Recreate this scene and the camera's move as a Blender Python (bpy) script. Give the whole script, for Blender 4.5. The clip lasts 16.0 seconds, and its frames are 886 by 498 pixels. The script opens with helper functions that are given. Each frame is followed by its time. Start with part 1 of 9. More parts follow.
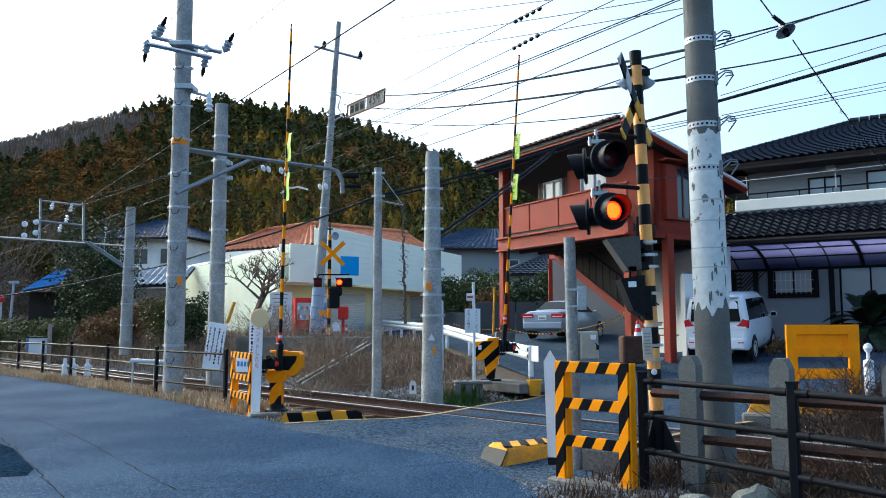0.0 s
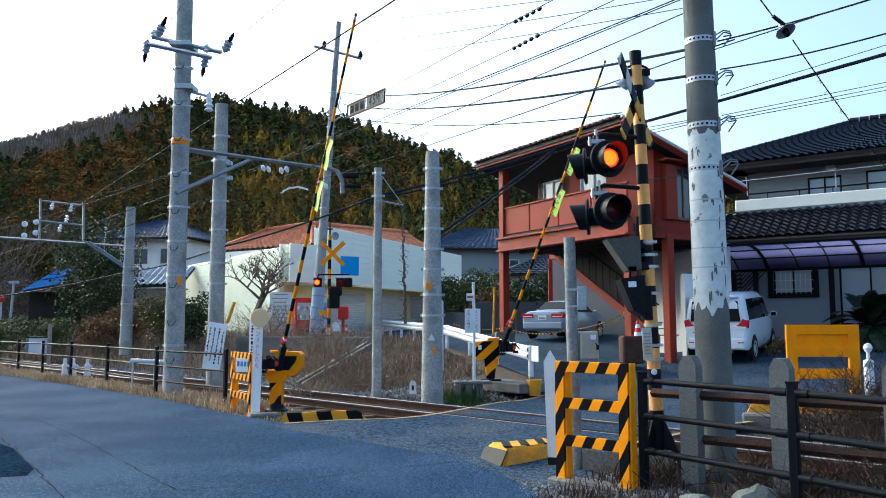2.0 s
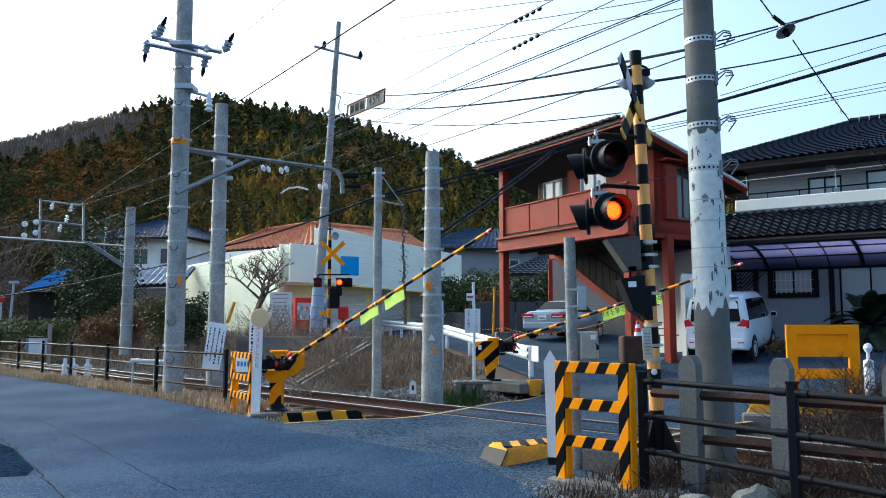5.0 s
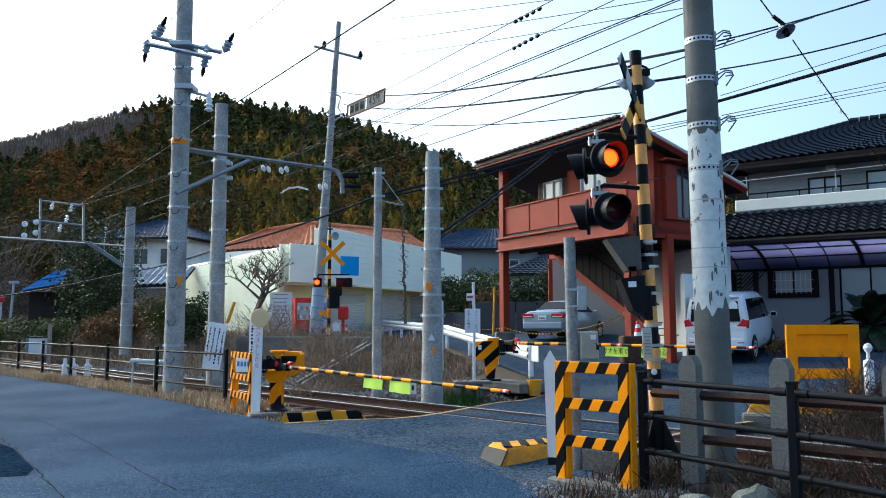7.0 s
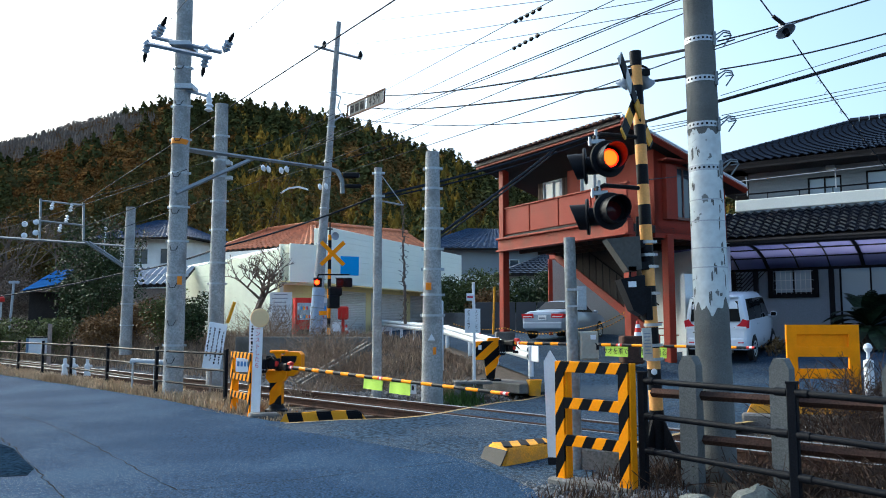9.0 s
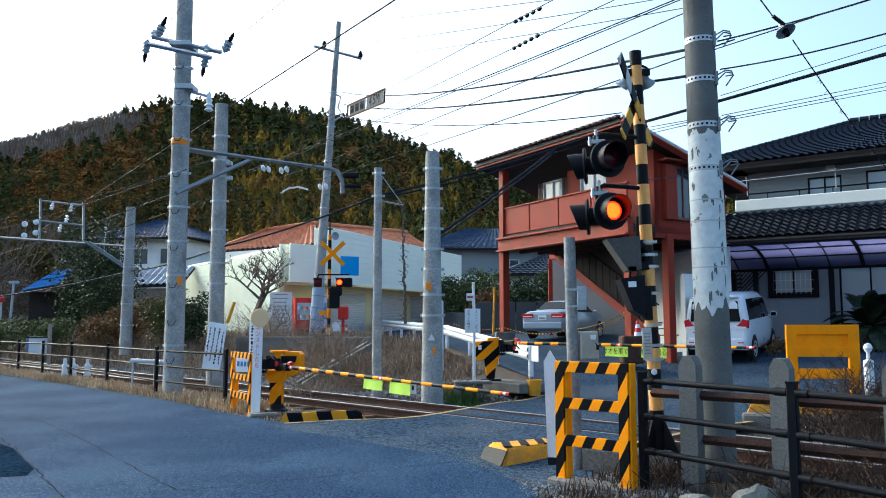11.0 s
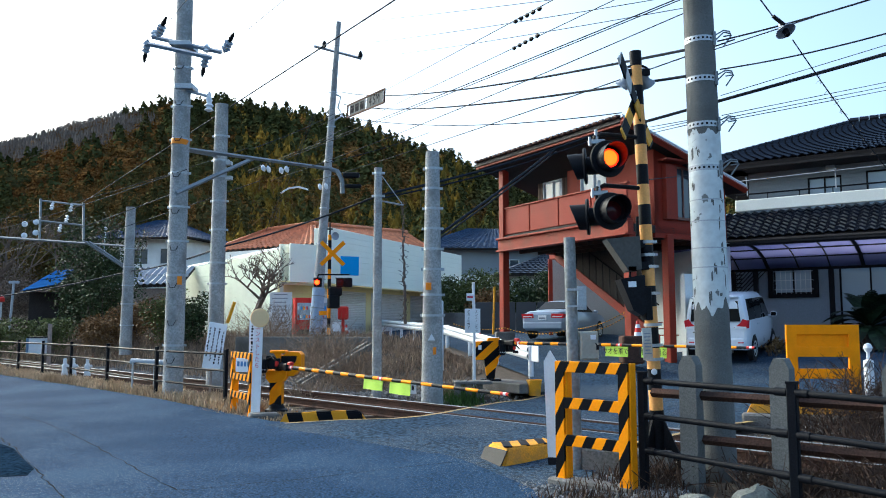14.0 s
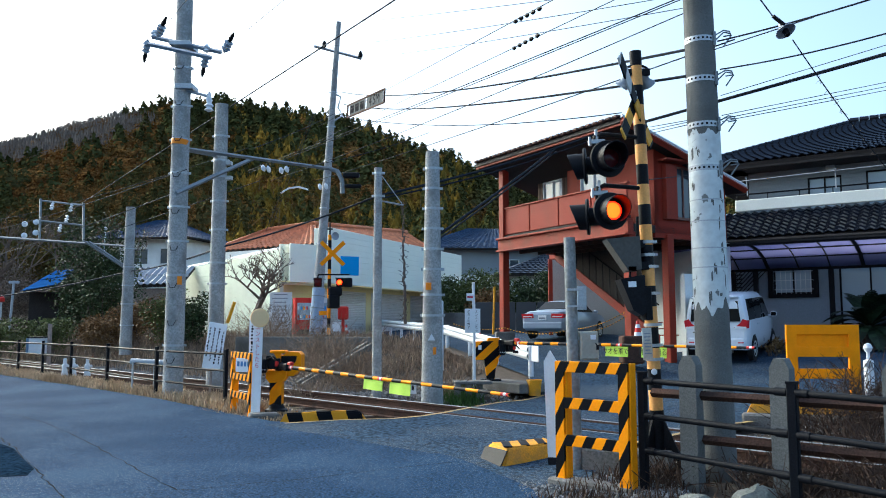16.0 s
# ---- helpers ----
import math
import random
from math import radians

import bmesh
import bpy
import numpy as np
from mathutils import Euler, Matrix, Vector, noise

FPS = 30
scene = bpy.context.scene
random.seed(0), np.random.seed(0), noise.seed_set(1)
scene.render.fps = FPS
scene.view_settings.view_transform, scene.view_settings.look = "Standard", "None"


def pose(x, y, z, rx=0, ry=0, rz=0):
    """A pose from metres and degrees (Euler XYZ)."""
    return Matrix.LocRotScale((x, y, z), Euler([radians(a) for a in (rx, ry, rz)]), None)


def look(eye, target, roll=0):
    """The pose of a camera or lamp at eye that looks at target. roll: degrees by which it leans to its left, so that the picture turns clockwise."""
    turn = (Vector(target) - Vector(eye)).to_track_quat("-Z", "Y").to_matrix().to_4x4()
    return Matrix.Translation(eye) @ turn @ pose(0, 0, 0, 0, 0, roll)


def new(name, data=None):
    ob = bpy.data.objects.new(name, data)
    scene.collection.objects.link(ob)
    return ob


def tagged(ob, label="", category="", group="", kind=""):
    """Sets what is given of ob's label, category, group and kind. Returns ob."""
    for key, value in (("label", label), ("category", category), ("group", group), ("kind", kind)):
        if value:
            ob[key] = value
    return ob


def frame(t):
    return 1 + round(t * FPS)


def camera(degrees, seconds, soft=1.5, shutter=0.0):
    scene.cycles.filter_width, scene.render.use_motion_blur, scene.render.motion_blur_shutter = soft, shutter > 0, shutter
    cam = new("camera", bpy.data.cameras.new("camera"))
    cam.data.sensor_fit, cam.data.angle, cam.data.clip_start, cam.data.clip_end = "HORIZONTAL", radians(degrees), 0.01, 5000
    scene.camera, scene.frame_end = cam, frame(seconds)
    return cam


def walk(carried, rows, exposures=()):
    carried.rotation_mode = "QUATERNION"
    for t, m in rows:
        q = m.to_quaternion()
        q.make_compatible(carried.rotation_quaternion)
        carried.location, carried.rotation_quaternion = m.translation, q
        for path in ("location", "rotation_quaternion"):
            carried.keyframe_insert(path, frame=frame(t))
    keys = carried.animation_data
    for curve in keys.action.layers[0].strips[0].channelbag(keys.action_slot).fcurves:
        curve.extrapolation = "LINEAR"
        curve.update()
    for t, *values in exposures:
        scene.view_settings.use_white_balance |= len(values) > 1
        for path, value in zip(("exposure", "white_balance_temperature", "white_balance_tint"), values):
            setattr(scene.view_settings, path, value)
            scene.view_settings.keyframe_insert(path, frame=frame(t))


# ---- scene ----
cam = camera(58.5, 16.0, soft=1.0)
STAND = pose(0, 0, 1.62, 90 + 5.467, 0, 0)
walk(cam, [(0.0, STAND), (16.0, STAND)], exposures=[(0.0, 1.5, 5800, -2), (4.0, 1.5, 5800, -2), (6.5, 1.33, 5800, -2), (8.0, 1.35, 5800, -2), (9.0, 1.44, 5800, -2), (10.0, 1.5, 5800, -2), (16.0, 1.5, 5800, -2)])

# ---- world and sun: soft late-afternoon sky ----
SUN_EL, SUN_AZ = radians(32), radians(-53)
world = bpy.data.worlds.new("sky")
scene.world = world
world.use_nodes = True
wt = world.node_tree
sky = wt.nodes.new("ShaderNodeTexSky")
sky.sky_type, sky.sun_disc = "NISHITA", False
sky.sun_elevation, sky.sun_rotation = SUN_EL, SUN_AZ
sky.air_density, sky.dust_density, sky.ozone_density = 0.9, 5.5, 1.5
wt.nodes["Background"].inputs["Strength"].default_value = 0.15
wt.links.new(sky.outputs[0], wt.nodes["Background"].inputs["Color"])
sun = new("sun", bpy.data.lights.new("sun", "SUN"))
sun.data.energy, sun.data.angle, sun.data.color = 0.3, radians(25), (1.0, 0.97, 0.94)
sun.matrix_world = look((0, 0, 0), (-math.sin(SUN_AZ) * math.cos(SUN_EL), -math.cos(SUN_AZ) * math.cos(SUN_EL), -math.sin(SUN_EL)))


# ---- materials ----
def mat(name, c, rough=0.7, metal=0.0, var=0.2, s1=2.0, s2=45.0, bump=0.15, stain=None, amount=0.5, coat=0.0, rand=0.0, spec=0.18, fleck=None, edge=(0.46, 0.68)):
    """A surface with broad stains, fine grain and relief, in metres of its own thing."""
    m = bpy.data.materials.new(name)
    m.use_nodes = True
    t = m.node_tree
    b = t.nodes["Principled BSDF"]
    b.inputs["Roughness"].default_value, b.inputs["Metallic"].default_value = rough, metal
    b.inputs["Coat Weight"].default_value = coat
    b.inputs["Specular IOR Level"].default_value = spec
    co = t.nodes.new("ShaderNodeTexCoord").outputs["Object"]
    n1, n2 = t.nodes.new("ShaderNodeTexNoise"), t.nodes.new("ShaderNodeTexNoise")
    for n, s, d in ((n1, s1, 5.0), (n2, s2, 3.0)):
        n.inputs["Scale"].default_value, n.inputs["Detail"].default_value = s, d
        t.links.new(co, n.inputs["Vector"])
    def mix(kind, fac, a, bcol):
        x = t.nodes.new("ShaderNodeMix")
        x.data_type, x.blend_type = "RGBA", kind
        for i, v in ((0, fac), (6, a), (7, bcol)):
            if isinstance(v, (int, float, tuple)):
                x.inputs[i].default_value = v
            else:
                t.links.new(v, x.inputs[i])
        return x.outputs[2]
    def ramp(src, lo, hi):
        r = t.nodes.new("ShaderNodeMapRange")
        r.inputs["From Min"].default_value, r.inputs["From Max"].default_value = lo, hi
        t.links.new(src, r.inputs["Value"])
        return r.outputs["Result"]
    lo = tuple(v * (1 - var) for v in c) + (1,)
    hi = tuple(min(1, v * (1 + var)) for v in c) + (1,)
    col = mix("MIX", ramp(n2.outputs["Fac"], 0.3, 0.7), lo, hi)
    st = (tuple(stain) if stain else tuple(v * (1 - var) for v in c)) + (1,)
    f = t.nodes.new("ShaderNodeMath")
    f.operation = "MULTIPLY"
    f.inputs[1].default_value = amount
    t.links.new(ramp(n1.outputs["Fac"], *edge), f.inputs[0])
    col = mix("MIX", f.outputs[0], col, st)
    if fleck:
        vo = t.nodes.new("ShaderNodeTexVoronoi")
        vo.inputs["Scale"].default_value = 52.0
        t.links.new(co, vo.inputs["Vector"])
        f2 = t.nodes.new("ShaderNodeMath")
        f2.operation = "MULTIPLY"
        t.links.new(ramp(vo.outputs["Distance"], 0.34, 0.12), f2.inputs[0])
        t.links.new(ramp(n1.outputs["Fac"], 0.35, 0.6), f2.inputs[1])
        col = mix("MIX", f2.outputs[0], col, tuple(fleck) + (1,))
    if rand:
        info = t.nodes.new("ShaderNodeNewGeometry").outputs["Random Per Island"]
        h = t.nodes.new("ShaderNodeHueSaturation")
        r = t.nodes.new("ShaderNodeMapRange")
        r.inputs["To Min"].default_value, r.inputs["To Max"].default_value = 1 - rand, 1 + rand
        t.links.new(info, r.inputs["Value"])
        t.links.new(r.outputs["Result"], h.inputs["Value"])
        t.links.new(col, h.inputs["Color"])
        col = h.outputs["Color"]
    t.links.new(col, b.inputs["Base Color"])
    if bump:
        bu = t.nodes.new("ShaderNodeBump")
        bu.inputs["Strength"].default_value, bu.inputs["Distance"].default_value = bump, 0.02
        t.links.new(n2.outputs["Fac"], bu.inputs["Height"])
        t.links.new(bu.outputs["Normal"], b.inputs["Normal"])
    return m


def stripes(name, a, b_, period, direction, rough=0.45, wear=0.25):
    """Painted warning stripes, at a slant in the thing's own axes, with worn spots."""
    m = mat(name, a, rough, var=0.06, bump=0.05, stain=tuple(v * 0.75 for v in a), amount=0.4, spec=0.06)
    t = m.node_tree
    bs = t.nodes["Principled BSDF"]
    old = bs.inputs["Base Color"].links[0].from_socket
    co = t.nodes.new("ShaderNodeTexCoord").outputs["Object"]
    d = t.nodes.new("ShaderNodeVectorMath")
    d.operation = "DOT_PRODUCT"
    d.inputs[1].default_value = tuple(v / period for v in direction)
    t.links.new(co, d.inputs[0])
    fr = t.nodes.new("ShaderNodeMath")
    fr.operation = "FRACT"
    t.links.new(d.outputs["Value"], fr.inputs[0])
    st = t.nodes.new("ShaderNodeMath")
    st.operation = "GREATER_THAN"
    st.inputs[1].default_value = 0.5
    t.links.new(fr.outputs[0], st.inputs[0])
    x = t.nodes.new("ShaderNodeMix")
    x.data_type = "RGBA"
    t.links.new(st.outputs[0], x.inputs[0])
    t.links.new(old, x.inputs[6])
    x.inputs[7].default_value = (*b_, 1)
    t.links.new(x.outputs[2], bs.inputs["Base Color"])
    return m


def glow(name, c, strength):
    m = bpy.data.materials.new(name)
    m.use_nodes = True
    b = m.node_tree.nodes["Principled BSDF"]
    b.inputs["Base Color"].default_value = (*[min(1, v) * 0.2 for v in c], 1)
    b.inputs["Emission Color"].default_value = (*c, 1)
    b.inputs["Emission Strength"].default_value = strength
    return m


def glassy(name, c, rough=0.05, alpha=1.0, spec=0.6):
    m = bpy.data.materials.new(name)
    m.use_nodes = True
    b = m.node_tree.nodes["Principled BSDF"]
    b.inputs["Base Color"].default_value = (*c, 1)
    b.inputs["Roughness"].default_value = rough
    b.inputs["Specular IOR Level"].default_value = spec
    b.inputs["Alpha"].default_value = alpha
    return m


def sheeting(name, c, through_):
    """Thin plastic sheet that lets tinted light through."""
    m = bpy.data.materials.new(name)
    m.use_nodes = True
    t = m.node_tree
    tl, tr, mx = t.nodes.new("ShaderNodeBsdfTranslucent"), t.nodes.new("ShaderNodeBsdfTransparent"), t.nodes.new("ShaderNodeMixShader")
    tl.inputs["Color"].default_value, tr.inputs["Color"].default_value = (*c, 1), (*[v ** 0.5 for v in c], 1)
    mx.inputs[0].default_value = through_
    t.links.new(tl.outputs[0], mx.inputs[1])
    t.links.new(tr.outputs[0], mx.inputs[2])
    t.links.new(mx.outputs[0], t.nodes["Material Output"].inputs["Surface"])
    return m


YELLOW, BLACK = (0.93, 0.31, 0.003), (0.005, 0.006, 0.008)
M_ASPHALT = mat("asphalt", (0.015, 0.038, 0.08), 0.9, var=0.7, s1=0.42, s2=38, bump=0.3, stain=(0.029, 0.063, 0.115), amount=0.75, fleck=(0.17, 0.205, 0.25), spec=0.03)
M_ASPHALT_OLD = mat("old_asphalt", (0.026, 0.048, 0.08), 0.9, var=0.8, s1=0.7, s2=20, bump=0.4, stain=(0.06, 0.073, 0.09), amount=0.5, fleck=(0.24, 0.26, 0.28), spec=0.03)
M_PATCH = mat("asphalt_patch", (0.012, 0.024, 0.042), 1.0, var=0.6, s1=0.6, s2=24, bump=0.05, spec=0.0)
M_DIRT = mat("dirt", (0.06, 0.046, 0.035), 0.95, var=0.4, s1=0.6, s2=12, bump=0.6, stain=(0.045, 0.036, 0.028), amount=0.8)
M_BALLAST = mat("ballast", (0.17, 0.165, 0.16), 0.95, var=0.4, s1=1, s2=30, bump=0.5, stain=(0.08, 0.06, 0.05), amount=0.6, rand=0.5)
M_GRAVEL = mat("grey_gravel", (0.16, 0.165, 0.17), 0.95, var=0.35, s1=3, s2=40, bump=0.5, rand=0.5)
M_CONC = mat("concrete", (0.34, 0.345, 0.34), 0.85, var=0.28, s1=3.0, s2=26, bump=0.25, stain=(0.19, 0.19, 0.18), amount=0.8)
M_CONC_DARK = mat("dark_concrete", (0.17, 0.165, 0.155), 0.9, var=0.3, s1=1.3, s2=40, bump=0.4, stain=(0.07, 0.068, 0.06), amount=0.8)
M_CONC_SPECK = mat("speckled_concrete", (0.145, 0.148, 0.142), 0.9, var=0.28, s1=1.6, s2=90, bump=0.25, stain=(0.07, 0.07, 0.066), amount=0.6)
M_OLDPOST = mat("old_grey_post", (0.25, 0.265, 0.27), 0.85, var=0.25, s1=4, s2=30, bump=0.25, stain=(0.13, 0.135, 0.13), amount=0.8)
M_CREAMDISC = mat("cream_disc", (0.84, 0.58, 0.3), 0.5, var=0.05, bump=0.02)
M_POLE_PAINT = mat("flaking_white_paint", (0.58, 0.62, 0.62), 0.6, var=0.1, s1=5.5, s2=14, bump=0.12, stain=(0.13, 0.135, 0.13), amount=0.9, edge=(0.63, 0.65))
M_STEEL = mat("galvanised_steel", (0.42, 0.45, 0.48), 0.45, 0.7, var=0.15, s1=6, s2=50, bump=0.05)
M_RAILTOP = mat("polished_rail", (0.2, 0.21, 0.23), 0.55, 0.5, var=0.1, s1=3, s2=60, bump=0.02)
M_RUST = mat("rust", (0.07, 0.038, 0.028), 0.85, 0.1, var=0.4, s1=4, s2=50, bump=0.3, stain=(0.035, 0.024, 0.02), amount=0.7)
M_SLEEPER = mat("sleeper_wood", (0.1, 0.08, 0.065), 0.9, var=0.4, s1=2, s2=40, bump=0.5)
M_BLACKM = mat("black_paint", (0.009, 0.010, 0.013), 0.5, spec=0.1, var=0.3, s1=5, s2=60, bump=0.08)
M_FENCE = mat("black_fence_paint", (0.006, 0.0075, 0.011), 0.5, 0.0, spec=0.06, var=0.3, s1=4, s2=70, bump=0.15, stain=(0.014, 0.014, 0.016), amount=0.4)
M_YELLOW = mat("yellow_paint", YELLOW, 0.45, var=0.06, s1=4, s2=60, bump=0.05, stain=(0.66, 0.21, 0.008), amount=0.4, spec=0.06)
M_PALEYEL = mat("faded_yellow", (0.74, 0.37, 0.11), 0.5, var=0.1, s1=3, s2=50, bump=0.05, stain=(0.6, 0.36, 0.15), amount=0.5)
M_EDGELINE = mat("worn_edge_paint", (0.4, 0.27, 0.11), 0.8, var=0.25, s1=4, s2=40, bump=0.1, stain=(0.16, 0.13, 0.09), amount=0.7)
M_KERBYEL = mat("worn_kerb_yellow", (0.7, 0.32, 0.02), 0.75, var=0.25, s1=5, s2=60, bump=0.3, stain=(0.3, 0.2, 0.08), amount=0.6)
M_WHITE = mat("white_paint", (0.66, 0.70, 0.74), 0.5, var=0.06, s1=2.5, s2=40, bump=0.05, stain=(0.55, 0.55, 0.53), amount=0.4)
M_RED = mat("red_paint", (0.55, 0.03, 0.025), 0.45, var=0.1, bump=0.05)
M_BLUE = mat("blue_sign", (0.03, 0.33, 0.75), 0.5, var=0.08, bump=0.02)
M_FLAG = mat("lime_flag", (0.45, 0.68, 0.08), 0.5, var=0.06, bump=0.05)
M_INK = mat("black_ink", (0.015, 0.015, 0.02), 0.6, var=0.1, bump=0)
M_INKRED = mat("red_ink", (0.5, 0.05, 0.08), 0.6, var=0.1, bump=0)
M_PAPER = mat("white_board", (0.75, 0.79, 0.83), 0.5, var=0.04, bump=0.02, stain=(0.62, 0.66, 0.7), amount=0.4)
M_BAR = stripes("barrier_stripes", YELLOW, BLACK, 0.235, (1, 0, -0.55))
M_BAR2 = stripes("barrier_stripes_fine", YELLOW, BLACK, 0.2, (1, 0, -0.55))
M_KERB = stripes("kerb_stripes", (0.58, 0.27, 0.02), BLACK, 0.46, (1, 0, 0.35), 0.75)
M_HOUSERED = mat("red_brown_siding", (0.25, 0.03, 0.016), 0.6, var=0.12, s1=1.2, s2=30, bump=0.08, stain=(0.19, 0.034, 0.02), amount=0.5)
M_HOUSERED2 = mat("faded_red_steel", (0.25, 0.033, 0.017), 0.55, var=0.15, s1=2, s2=30, bump=0.1, stain=(0.14, 0.04, 0.026), amount=0.5)
M_CREAM = mat("cream_siding", (0.9, 0.89, 0.76), 0.65, var=0.04, s1=0.7, s2=20, bump=0.03, stain=(0.84, 0.83, 0.7), amount=0.5)
# Same cream paint, toned down for the left wall to offset the strong light.
M_CREAMDIM = mat("dimmed_cream_siding", (0.6, 0.66, 0.54), 0.7, var=0.05, s1=0.6, s2=18, bump=0.03, stain=(0.5, 0.54, 0.44), amount=0.6)
M_CREAM2 = mat("yellow_cream_band", (0.72, 0.62, 0.33), 0.65, var=0.06, s1=0.7, s2=20, bump=0.03)
M_SHUTTER = mat("grey_shutter", (0.6, 0.61, 0.62), 0.5, 0.15, var=0.08, s1=1, s2=20, bump=0.05)
M_GREYWALL = mat("grey_siding", (0.26, 0.285, 0.31), 0.7, var=0.08, s1=1, s2=30, bump=0.08)
M_WALLWHITE = mat("white_plaster", (0.74, 0.76, 0.74), 0.75, var=0.06, s1=0.8, s2=25, bump=0.1, stain=(0.5, 0.49, 0.46), amount=0.5)
M_DARKWOOD = mat("dark_eave_wood", (0.035, 0.03, 0.028), 0.7, var=0.3, s1=3, s2=40, bump=0.2)
M_TILE_BLACK = mat("black_glazed_tile", (0.009, 0.011, 0.018), 0.2, var=0.25, s1=2, s2=20, bump=0.05, rand=0.35, spec=0.28)
M_TILE_BLUE = mat("blue_glazed_tile", (0.028, 0.052, 0.1), 0.5, var=0.2, s1=2, s2=20, bump=0.05, rand=0.2, spec=0.05)
M_TILE_ORANGE = mat("orange_clay_tile", (0.42, 0.15, 0.07), 0.7, var=0.2, s1=1, s2=15, bump=0.1, rand=0.25)
M_TILE_BROWN = mat("brown_tile", (0.10, 0.055, 0.045), 0.6, var=0.25, s1=1, s2=15, bump=0.1, rand=0.25)
M_GLASS = glassy("window_glass", (0.05, 0.065, 0.085), 0.04)
M_CURTAIN = glassy("curtained_glass", (0.34, 0.42, 0.5), 0.08)
M_CARGLASS = glassy("car_glass", (0.008, 0.01, 0.012), 0.08, spec=0.15)
M_ALU = mat("aluminium", (0.6, 0.62, 0.64), 0.35, 0.6, var=0.06, bump=0.02)
M_PURPLE = sheeting("smoked_polycarbonate", (0.26, 0.25, 0.46), 0.4)
M_BALCONY = mat("cream_balcony_paint", (0.86, 0.85, 0.76), 0.7, var=0.04, s1=0.8, s2=25, bump=0.06, stain=(0.74, 0.73, 0.64), amount=0.4)
M_STEELDULL = mat("weathered_steel", (0.24, 0.265, 0.28), 0.55, 0.4, var=0.2, s1=5, s2=50, bump=0.08)
M_CARWHITE = mat("white_car_paint", (0.72, 0.76, 0.82), 0.25, var=0.02, s1=1, s2=20, bump=0, coat=0.6)
M_CARSILVER = mat("silver_car_paint", (0.3, 0.37, 0.47), 0.3, 0.2, var=0.03, s1=1, s2=20, bump=0, coat=0.6)
M_TYRE = mat("tyre_rubber", (0.02, 0.02, 0.021), 0.85, var=0.2, bump=0.2)
M_TAIL = mat("tail_light_red", (0.55, 0.02, 0.03), 0.2, var=0.1, bump=0, coat=0.5)
M_GLAZED = mat("porcelain", (0.78, 0.8, 0.82), 0.2, var=0.05, bump=0)
M_WIRE = mat("cable_sheath", (0.02, 0.024, 0.032), 0.7, var=0.2, bump=0, spec=0.05)
M_WIRE_THIN = mat("bare_wire", (0.03, 0.033, 0.042), 0.7, 0.0, var=0.2, bump=0, spec=0.05)
M_GREYBOX = mat("grey_box_paint", (0.2, 0.21, 0.2), 0.55, var=0.1, s1=3, s2=40, bump=0.06)
M_GREYHOOD = mat("hood_grey", (0.085, 0.085, 0.08), 0.6, var=0.15, s1=3, s2=30, bump=0.06)
M_RELAY = mat("beige_grey_paint", (0.36, 0.36, 0.31), 0.55, var=0.1, s1=3, s2=40, bump=0.05, stain=(0.26, 0.25, 0.21), amount=0.5)
M_LIT = glow("lit_red_lens", (4.0, 0.13, 0.0), 1.0)
M_LITRIM = glow("lit_red_rim", (3.0, 0.012, 0.0), 1.0)
M_DARKLENS = mat("dark_red_lens", (0.06, 0.008, 0.01), 0.12, var=0.1, bump=0)
M_BARK = mat("bark", (0.13, 0.1, 0.082), 0.9, var=0.35, s1=6, s2=60, bump=0.6)
M_STRAW = mat("dry_grass", (0.52, 0.4, 0.26), 0.9, var=0.3, s1=0.4, s2=8, bump=0, stain=(0.27, 0.18, 0.1), amount=0.7, rand=0.4)
M_BANKGRASS = mat("bank_grass", (0.27, 0.2, 0.14), 0.9, var=0.35, s1=0.5, s2=8, bump=0, stain=(0.12, 0.085, 0.06), amount=0.8, rand=0.5)
M_WEED = mat("dead_weeds", (0.065, 0.042, 0.03), 0.9, var=0.3, s1=0.6, s2=8, bump=0, stain=(0.06, 0.038, 0.028), amount=0.7, rand=0.5)
M_GRASS = mat("green_weeds", (0.07, 0.12, 0.03), 0.8, var=0.3, s1=2, s2=10, bump=0, rand=0.4)
M_LEAF = mat("dark_evergreen_leaves", (0.042, 0.062, 0.024), 0.6, var=0.3, s1=1, s2=9, bump=0, rand=0.5)
M_PALM = mat("dark_palm_fronds", (0.016, 0.028, 0.014), 0.5, var=0.3, s1=1, s2=9, bump=0, rand=0.4)
M_LEAF2 = mat("olive_leaves", (0.082, 0.1, 0.03), 0.6, var=0.3, s1=1, s2=9, bump=0, rand=0.5)
M_LEAF3 = mat("rusty_leaves", (0.17, 0.1, 0.042), 0.7, var=0.3, s1=1, s2=9, bump=0, rand=0.5)
M_SIGNDARK = mat("blackened_board", (0.006, 0.008, 0.013), 0.8, var=0.3, bump=0.1, spec=0.02)
M_SIGNGREY = mat("faded_sign_face", (0.04, 0.054, 0.07), 0.7, var=0.2, s1=3, s2=30, bump=0.05, stain=(0.04, 0.045, 0.05), amount=0.7)
M_SLEEVE = mat("pale_blue_plastic", (0.34, 0.44, 0.58), 0.5, var=0.08, s1=1, s2=10, bump=0.03)
M_ORANGE = mat("orange_plate", (0.8, 0.25, 0.02), 0.5, var=0.1, bump=0.02)
M_BLUEINK = mat("blue_ink", (0.08, 0.2, 0.4), 0.6, var=0.1, bump=0)
M_BLUEGREY = mat("blue_grey_panel", (0.12, 0.2, 0.32), 0.6, var=0.1, bump=0.03)
M_BLUEROOF = mat("blue_sheet_roof", (0.02, 0.075, 0.22), 0.8, 0.0, var=0.12, bump=0.03, spec=0.0)
